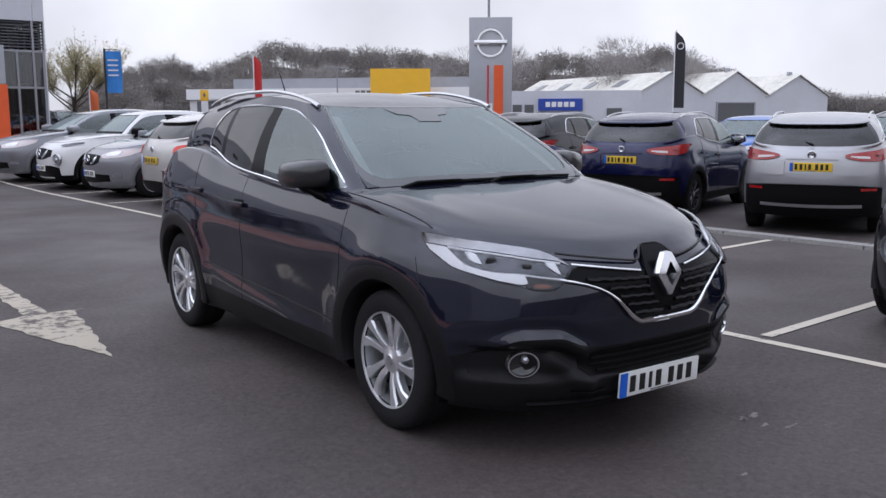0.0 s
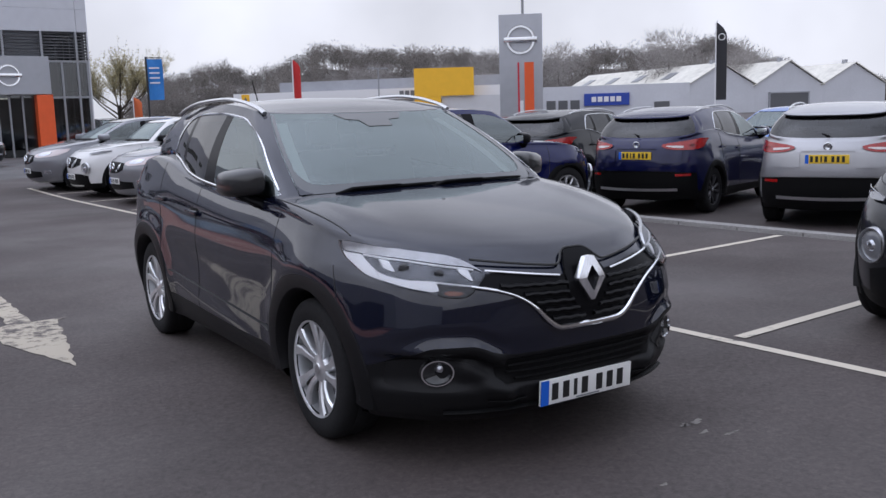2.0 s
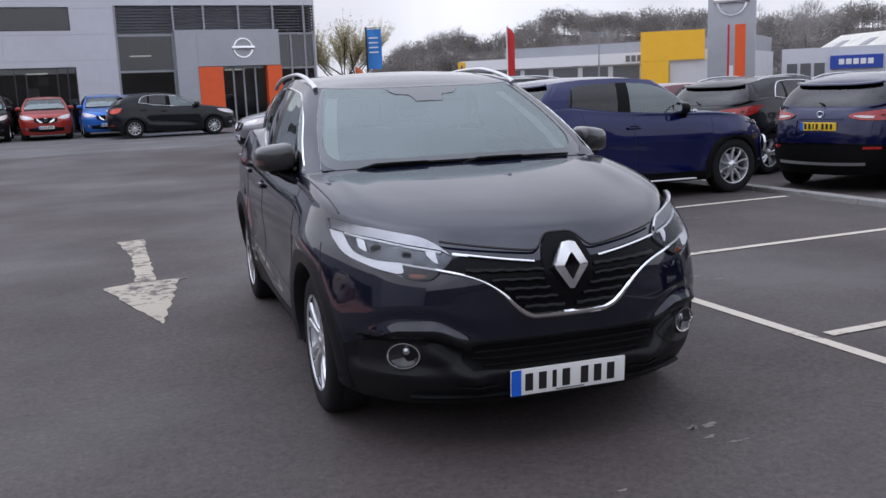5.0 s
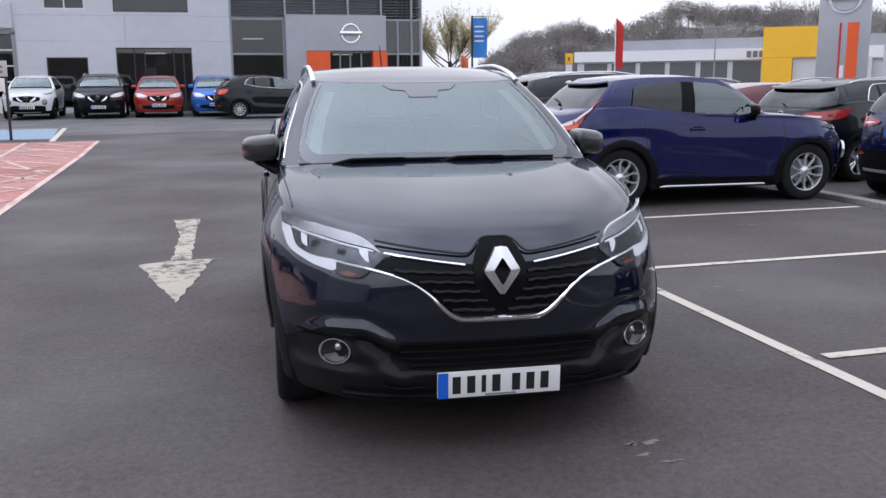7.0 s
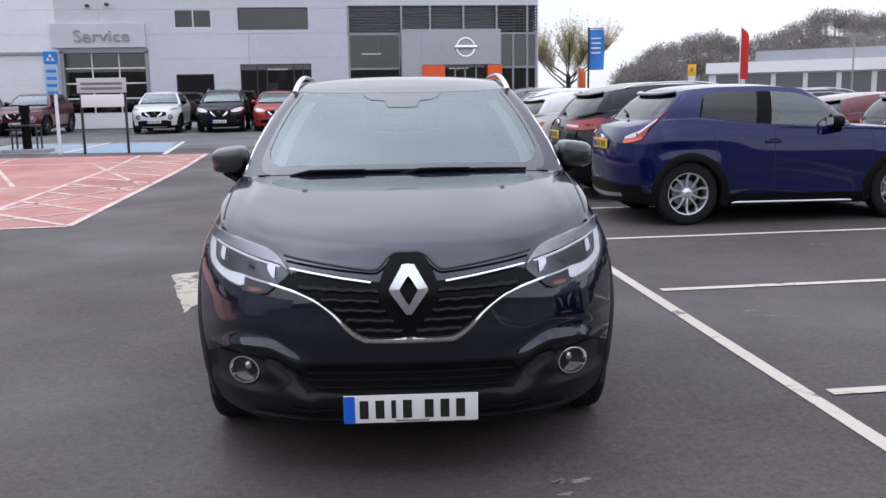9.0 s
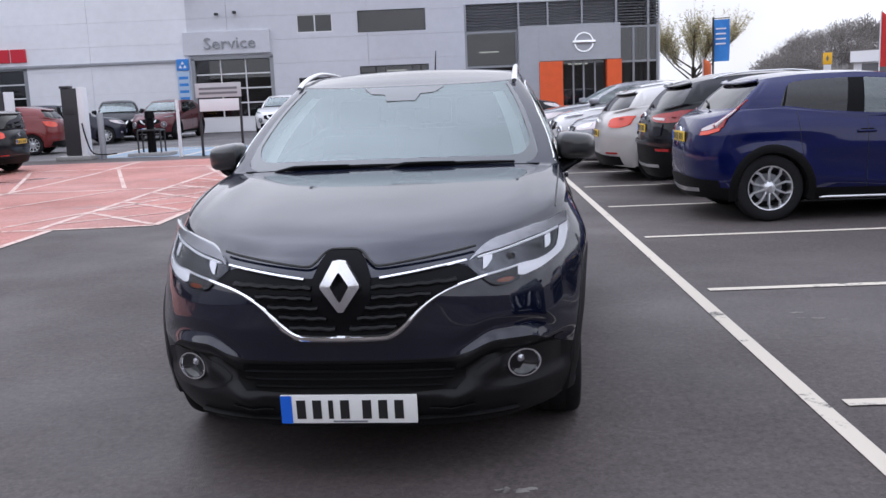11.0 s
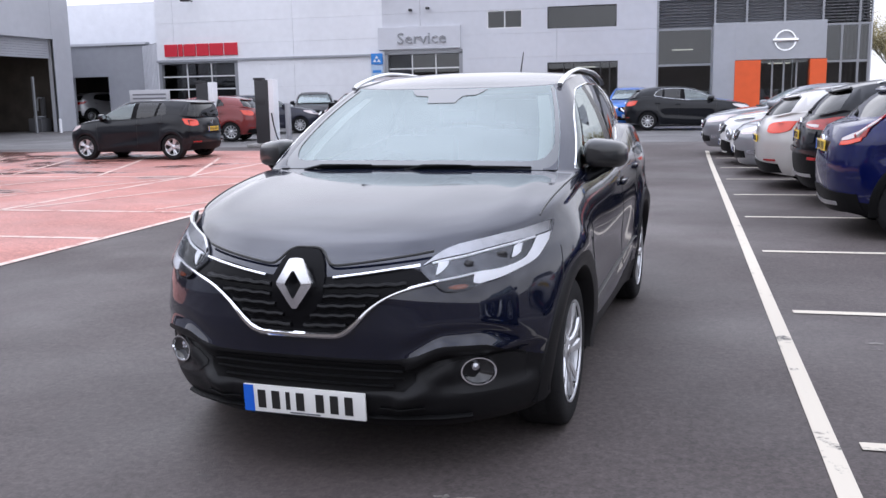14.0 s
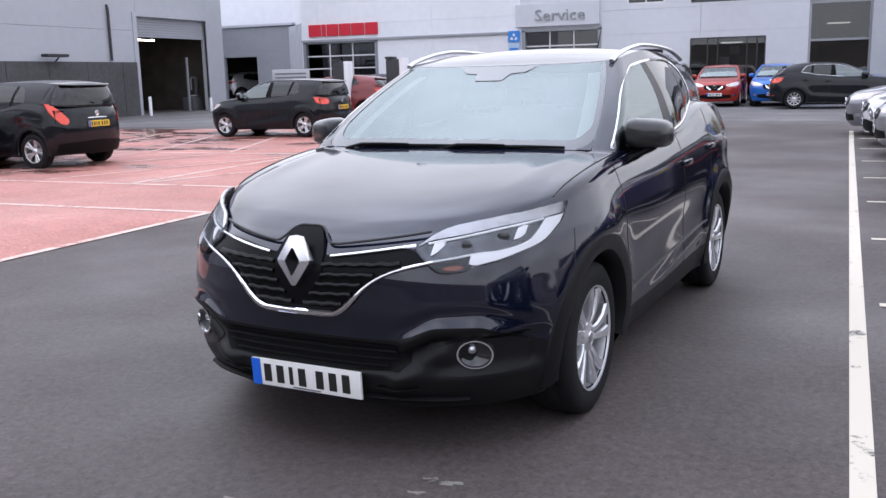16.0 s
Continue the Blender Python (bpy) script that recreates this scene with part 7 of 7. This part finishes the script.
hatch(pose(5.5, 36.7, FZ, 0, 0, E_), "blue hatchback behind the black one", VIVIDBLUE)
small_crossover(pose(-7.9, 36.1, FZ, 0, 0, S_ - 5), "dark red small crossover parked by the service door", MAROON, wheels='dark')
crossover(pose(-10.2, 36.8, FZ, 0, 0, S_ + 20), "charcoal crossover parked by the wall", DARKPAINT)
hatch(pose(-10.9, 33.0, 0.15, 0, 0, 118), "navy electric hatchback at a charging bay", NAVYPAINT)
hatch(pose(-10.9, 27.7, 0.11, 0, 0, W_ + 10), "red hatchback parked beyond the charger", DARKRED)
hatch(pose(-8.5, 20.4, 0.03, 0, 0, W_), "black small hatchback parked side on at the red surfacing", DARKPAINT, L=3.84, W=1.735, H=1.495, wb=2.45, R=0.315, wheels='five', boxy=True)
hatch(pose(-9.3, 12.25, 0, 0, 0, W_), "charcoal hatchback with orange-red tail lamps on red surfacing", DARKPAINT, L=4.15, W=1.74, H=1.58, wb=2.6, wheels='five', tail=TALL_R, boxy=True)
hatch(pose(-10.7, 10.0, 0, 0, 0, W_), "white hatchback beside the charcoal one", WHITEPAINT, L=4.0)
crossover(pose(-25.6, 44.6, 0.43, 0, 0, -30 + 180), "silver crossover inside the link doorway", SILVERPAINT)


# ---- flags, totem and the far side ----
tt = thing("sign_totem", pose(19.32, 19.85, UP, 0, 0, -44), "tall grey sign totem with round emblem and orange stripe", "sign")
part("pylon", box(-0.64, 0.64, -0.14, 0.14, 0, 4.42, 0.02), PORTAL, tt, "grey metal pylon")
emblem(tt, 0.0, -0.14, 3.68, 0.42)
part("orange_stripe", box(0.10, 0.38, -0.155, -0.141, 0.3, 3.02), ORANGE, tt, "orange stripe", smooth=False)
part("red_stripe", box(-0.10, -0.05, -0.155, -0.141, 0.3, 3.02), REDSIGN, tt, smooth=False)
part("white_stripe", box(-0.04, 0.06, -0.155, -0.141, 0.3, 1.9), SIGNWHITE, tt, smooth=False)
lp = thing("lamp_post", pose(24.5, 25.4, UP), "slim grey lamp post behind the totem", "street lamp")
part("pole", tube([(0, 0, 0), (0, 0, 7.0)], 0.05, 10), STEEL, lp)
part("lamp_head", box(-0.1, 0.5, -0.1, 0.1, 7.0, 7.1, 0.02), STEEL, lp)

lp = thing("lamp_post", pose(34.1, 49.8, 0.4), "slim grey lamp post before the white dealership", "street lamp")
part("pole", tube([(0, 0, 0), (0, 0, 4.1)], [0.06, 0.04], 10), STEEL, lp)
part("lamp_head", join(box(-0.75, -0.1, -0.08, 0.08, 4.02, 4.10, 0.02), box(0.1, 0.75, -0.08, 0.08, 4.02, 4.10, 0.02), box(-0.1, 0.1, -0.03, 0.03, 4.03, 4.07)), STEEL, lp)


def banner(x, y, z0, z1, w, yaw, material, label, post=DARKFRAME, base=0.4):
    b = thing("banner_flag", pose(x, y, base, 0, 0, yaw), label, "flag", "forecourt flags")
    cloth = [[(-w / 2 + w * i / 6 + 0.02 * math.sin(3 * j / 8), 0.04 * math.sin(i * 1.2 + j * 0.5), z0 - base + (z1 - z0) * j / 8) for i in range(7)] for j in range(9)]
    top_ = [[(a, c + 0.012, d) for a, c, d in r] for r in cloth]
    part("cloth", join(grid(cloth), grid(top_)), material, b)
    part("pole", tube([(-w / 2, 0, 0), (-w / 2, 0, z1 - base + 0.1)], 0.045, 8), post, b)
    part("arm", tube([(-w / 2, 0, z1 - base + 0.05), (w / 2, 0, z1 - base + 0.05)], 0.02, 6), post, b)
    for k in range(4):
        part("bar", box(-w * 0.33, w * 0.30, -0.075, -0.055, (z0 + (z1 - z0) * (0.78 - 0.12 * k)) - base - 0.03, (z0 + (z1 - z0) * (0.78 - 0.12 * k)) - base + 0.03), SIGNWHITE, b, smooth=False)
    return b


def feather(x, y, z0, z1, w, yaw, material, label, base=0.4):
    b = thing("feather_flag", pose(x, y, base, 0, 0, yaw), label, "flag", "forecourt flags")
    n = 14
    rows = []
    for j in range(n + 1):
        t = j / n
        ww = w * (1 - max(0, (t - 0.78) / 0.22) ** 2.6 * 0.9)
        rows.append([(ww * i / 4, 0.03 * math.sin(i + 4 * t), z0 - base + (z1 - z0) * t) for i in range(5)])
    part("cloth", join(grid(rows), grid([[(a, c + 0.01, d) for a, c, d in r] for r in rows])), material, b)
    part("pole", tube([(-0.03, 0, 0), (-0.03, 0, z1 - base), (0.05, 0, z1 - base + 0.08)], 0.03, 6), SIGNWHITE, b)
    return b


banner(15.2, 38.8, 2.4, 4.15, 0.66, -20, BLUESIGN, "blue banner flag with white bars on a dark post")
feather(22.1, 39.1, 1.9, 4.2, 0.34, -28, FLAGRED, "red feather flag on a pale pole")
feather(15.3, 42.0, 1.2, 2.6, 0.35, -20, mat("orange_cloth", (0.75, 0.17, 0.06), 0.8), "small orange feather flag")
bf_ = feather(36.7, 25.6, 1.7, 5.2, 0.46, -55, FLAGBLACK, "black feather flag with a pale ring", base=0.1)
part("ring", move(lathe([(0.12, 0.0), (0.125, -0.012), (0.155, -0.012), (0.16, 0.0)], 24, 'y'), pose(0.23, -0.05, 4.45)), SIGNWHITE, bf_, "pale ring")
ys_ = thing("yellow_post_sign", pose(21.4, 43.0, 0.4, 0, 0, -26), "small yellow sign on a post", "sign")
part("panel", box(-0.2, 0.2, -0.04, 0.04, 1.75, 2.3, 0.01), YELLOW, ys_)
part("dark_mark", prism([(0, 2.17), (0.07, 2.03), (0, 1.89), (-0.07, 2.03)], -0.05, -0.041), SIGNGREY, ys_)
part("post", box(-0.17, 0.17, -0.03, 0.03, 0, 1.74), SIGNWHITE, ys_, "white sign post")


def far_block(name, a, b, z0, z1, depth, material, label, h2=None):
    """A long low building whose face runs from a to b."""
    d = Vector((b[0] - a[0], b[1] - a[1]))
    L = d.length
    e = thing(name, pose(a[0], a[1], 0, 0, 0, math.degrees(math.atan2(d.y, d.x))), label, "building")
    part("wall", box(0, L, 0, depth, z0, z1), material, e, smooth=False)
    return e, L


FASC = mat("white_fascia", (0.62, 0.62, 0.64), 0.5, grain=0.04, scale=1)
e, L = far_block("white_dealership", (40.5, 85.0), (57.8, 62.6), 0, 3.6, 10, FASC, "long white low dealership with dark window band and yellow entrance panel")
part("roof", box(4.0, L, 1.5, 9, 3.61, 4.9), CLADMID, e, smooth=False)
part("fascia", box(-0.2, L, -0.3, -0.01, 2.9, 3.9), SIGNWHITE, e, smooth=False)
for k in range(7):
    part("window", box(0.8 + 3.0 * k, 3.3 + 3.0 * k, -0.06, -0.005, 0.7, 2.75), LOUVRE, e, smooth=False)
for k in range(7):
    part("sign_block", box(L - 11.2 + 0.55 * k, L - 10.8 + 0.55 * k, -0.36, -0.31, 3.1, 3.65), SIGNGREY, e, smooth=False)
ye = thing("yellow_entrance_panel", pose(50.1, 68.0, 0, 0, 0, -37.5), "plain yellow entrance panel standing before the white dealership", "sign")
part("panel", join(box(0, 5.4, -0.8, 0, 3.0, 5.5), box(0, 2.4, -0.8, 0, 0, 2.99)), YELLOW, ye, smooth=False)
part("white_panel", box(2.45, 8.5, -0.5, 0, 0, 2.97), FASC, ye, smooth=False)
e, L = far_block("grey_dealership", (71.0, 73.2), (81.2, 61.3), 0, 3.9, 8, CLADGREY, "low grey dealership with a royal blue sign")
part("sign_panel", box(4.6, 9.4, -0.3, -0.02, 1.75, 3.05), ROYALBLUE, e, smooth=False)
for k in range(5):
    part("sign_block", box(5.4 + 0.66 * k, 5.9 + 0.66 * k, -0.36, -0.31, 2.15, 2.7), SIGNWHITE, e, smooth=False)
part("door", box(12.0, 13.6, -0.1, -0.01, 0, 2.0), LOUVRE, e, smooth=False)
for k in range(3):
    part("window", box(0.5 + 1.3 * k, 1.5 + 1.3 * k, -0.06, -0.01, 0.8, 2.4), LOUVRE, e, smooth=False)


# gabled warehouses: each gable faces the lot
def warehouse(x, y, yaw, w, ze, zp, depth, label, door=False, lights=0):
    h = thing("warehouse", pose(x, y, 0, 0, 0, yaw), label, "building", "gabled warehouses")
    part("wall", ([(0, 0, 0), (w, 0, 0), (w, 0, ze), (w / 2, 0, zp), (0, 0, ze), (0, depth, 0), (w, depth, 0), (w, depth, ze), (w / 2, depth, zp), (0, depth, ze)],
                  [(0, 1, 2, 3, 4), (9, 8, 7, 6, 5), (0, 4, 9, 5), (1, 6, 7, 2)]), CLADGREY, h, smooth=False)
    for s_ in (0, 1):
        x0, x1 = (w / 2, -0.3) if s_ == 0 else (w / 2, w + 0.3)
        z1 = ze - 0.3 * (zp - ze) / (w / 2)
        rf = [(x0, -0.3, zp + 0.12), (x1, -0.3, z1 + 0.12), (x1, depth, z1 + 0.12), (x0, depth, zp + 0.12)]
        part("roof", (rf + [(a, b, c + 0.12) for a, b, c in rf], [(0, 1, 2, 3), (7, 6, 5, 4), (0, 4, 5, 1), (1, 5, 6, 2), (2, 6, 7, 3)]), ROOFPALE, h, smooth=False)
    if door:
        part("door", box(w * 0.22, w * 0.78, -0.12, -0.01, 0, 2.9), LOUVRE, h, "dark vehicle door", smooth=False)
        part("door_frame", join(box(w * 0.20, w * 0.22, -0.2, 0, 0, 3.1), box(w * 0.78, w * 0.80, -0.2, 0, 0, 3.1), box(w * 0.20, w * 0.80, -0.2, 0, 2.91, 3.1)), CLADMID, h, smooth=False)
    sl = (zp - ze) / (w / 2)
    for k in range(lights):
        part("rooflight", move(box(-1.1, 1.1, 0, 2.2, 0, 0.06), pose(w * 0.24, 8 + 9.0 * k, ze + sl * w * 0.24 + 0.28, 0, -math.degrees(math.atan(sl)), 0)), STEEL, h, smooth=False)
    part("vent", box(w / 2 - 0.3, w / 2 + 0.3, 2, 2.6, zp, zp + 0.7), CLADMID, h, smooth=False)
    return h


warehouse(111.3, 85.0, -19, 11.8, 4.25, 7.4, 42, "grey gabled warehouse with a long pale fibre roof and dark rooflights", lights=4)
warehouse(122.45, 81.15, -20, 12.2, 4.1, 7.6, 45, "grey gabled warehouse with a dark vehicle door", door=True)
warehouse(133.9, 77.0, -21, 11.8, 4.0, 7.2, 45, "grey gabled warehouse with a small roof vent")


# ---- trees and the wooded ridge ----
def stroke(vs, fs, p, d, length, w, rng):
    """One thin tapering twig as a three-sided spike."""
    d = d.normalized()
    s = d.cross(Vector((rng.uniform(-1, 1), rng.uniform(-1, 1), rng.uniform(-1, 1)))).normalized()
    t = d.cross(s)
    o = len(vs)
    for k in range(3):
        a = 2 * math.pi * k / 3
        vs.append(tuple(p + s * (math.cos(a) * w) + t * (math.sin(a) * w)))
    vs.append(tuple(p + d * length))
    fs += [(o, o + 1, o + 3), (o + 1, o + 2, o + 3), (o + 2, o, o + 3)]


CREST = pchip((-1.2, 0.5), (0.30, 0.5), (0.32, 2.0), (0.339, 8.0), (0.362, 12.0), (0.39, 14.8), (0.42, 16.2), (0.46, 14.2), (0.484, 16.0), (0.505, 18.7), (0.535, 20.6), (0.56, 19.6), (0.63, 19.0), (0.68, 18.2), (0.73, 16.6),
              (0.79, 15.6), (0.826, 18.4), (0.88, 17.0), (0.915, 17.0), (0.94, 19.5), (0.965, 17.5), (0.99, 14.0), (1.03, 10.8), (1.10, 7.2), (1.15, 5.6), (1.7, 5.2))


def ridge_z(b, d):
    """Hill height under the woods, by bearing and distance."""
    t = min(max((d - 185) / 60, 0), 1)
    return max(0.0, CREST(b) - 6.8) * t * t * (3 - 2 * t)


hv = [[(d * math.sin(b), d * math.cos(b), ridge_z(b, d) - (0.5 if d < 188 else 0)) for d in (180, 192, 204, 216, 228, 245, 280, 330)] for b in [-0.9 + 2.6 * i / 160 for i in range(161)]]
part("wooded_hill", grid(hv), HILL, None, "brown winter hillside behind the buildings")["kind"] = "structure"
rng = random.Random(7)
vs, fs = [], []


def soft_tree(vs, fs, x, y, z, h, rng, n, fine=0.0095, lobes_n=5, wide=0.2, small=1.0):
    """A far leafless tree: a trunk, a few limbs and a rounded haze of fine twigs."""
    base = Vector((x, y, z))
    stroke(vs, fs, base, Vector((0, 0, 1)), h * 0.6, 0.012 * h, rng)
    lobes = [(Vector((rng.uniform(-wide, wide), rng.uniform(-wide, wide), rng.uniform(0.30, 0.74) + (wide - 0.2) * 1.2)) * h, h * rng.uniform(0.17, 0.27) * small) for k in range(lobes_n)]
    for c, r in lobes:
        stroke(vs, fs, base + Vector((0, 0, h * 0.3)), c - Vector((0, 0, h * 0.3)), (c - Vector((0, 0, h * 0.3))).length, 0.007 * h, rng)
        for k in range(n // lobes_n):
            u = Vector((rng.gauss(0, 1), rng.gauss(0, 1), rng.gauss(0, 1))).normalized()
            p = base + c + u * r * rng.random() ** 0.45
            stroke(vs, fs, p, u + Vector((0, 0, 0.5)), h * rng.uniform(0.05, 0.11), fine * h, rng)


for k in range(1900):
    b = rng.uniform(0.31, 1.42)
    d = rng.uniform(192, 256)
    h = min(rng.uniform(6.0, 8.2), CREST(b) * rng.uniform(0.8, 1.05))
    if h > 2.5:
        soft_tree(vs, fs, d * math.sin(b), d * math.cos(b), ridge_z(b, d) - 0.3, h, rng, 200, 0.0085)
part("far_woods", (vs, fs), TWIGSFAR, None, "dense leafless woodland on the ridge", smooth=False)
tagged(bpy.data.objects["far_woods"], "dense leafless woodland on the ridge", "woodland", kind="stuff")
for k, (x, y, h, sp) in enumerate(((121, 96, 15.5, 0.75), (128, 90, 12.5, 0.8), (150, 100, 12, 0.9), (103, 120, 13, 0.9), (96, 128, 12, 0.9), (112, 112, 13.5, 0.9), (88, 134, 11, 0.9), (160, 88, 10, 0.9))):
    vs, fs = [], []
    soft_tree(vs, fs, 0, 0, 0, h, rng, 2600, 0.0020, 14, 0.26, 0.62)
    t = thing("bare_tree", pose(x, y, 0), "tall leafless tree behind the warehouses", "tree", "bare trees")
    part("crown", (vs, fs), TWIGSPALE, t, smooth=False)
    part("trunk", tube([(0, 0, 0), (0.1, 0.05, h * 0.3), (0, 0.1, h * 0.55)], [0.28, 0.2, 0.1], 8), BARK, t)


def willow(x, y, z, h, label):
    """A pollarded tree with many upright yellow-green shoots."""
    t = thing("budding_tree", pose(x, y, z), label, "tree")
    r = random.Random(3)
    part("trunk", tube([(0, 0, 0), (0.06, 0.02, h * 0.2), (0.02, 0.05, h * 0.38)], [0.16, 0.13, 0.11], 10), BARK, t)
    vs, fs, bv, bf = [], [], [], []
    for k in range(9):
        a = 2 * math.pi * k / 9 + r.uniform(-0.3, 0.3)
        tip = Vector((math.cos(a) * h * 0.39, math.sin(a) * h * 0.39, h * r.uniform(0.55, 0.72)))
        p0 = Vector((0.02, 0.05, h * r.uniform(0.2, 0.36)))
        mid = p0.lerp(tip, 0.5) + Vector((0, 0, -0.15))
        part("limb", tube([p0, mid, tip], [0.045, 0.028, 0.014], 7), BARK, t)
        for j in range(95):
            q = p0.lerp(tip, r.uniform(0.35, 1.0)) if r.random() < 0.5 else mid.lerp(tip, r.uniform(0, 1))
            d = Vector((r.uniform(-0.6, 0.6) + 0.3 * math.cos(a), r.uniform(-0.6, 0.6) + 0.3 * math.sin(a), r.uniform(0.6, 1.3)))
            ln = h * r.uniform(0.16, 0.34)
            stroke(vs, fs, q, d, ln, 0.009, r)
            d.normalize()
            for i in range(12):
                c = q + d * ln * r.uniform(0.35, 1.0) + Vector((r.uniform(-1, 1), r.uniform(-1, 1), r.uniform(-1, 1))) * 0.05
                stroke(bv, bf, c, Vector((r.uniform(-1, 1), r.uniform(-1, 1), r.uniform(-0.2, 1))), r.uniform(0.08, 0.16), 0.014, r)
    part("twig_mass", (vs, fs), TWIGS, t, smooth=False)
    part("bud_mass", (bv, bf), CATKIN, t, "yellow-green spring buds", smooth=False)
    return t


willow(15.6, 45.0, 0.42, 5.0, "young tree with yellow-green spring shoots by the showroom")
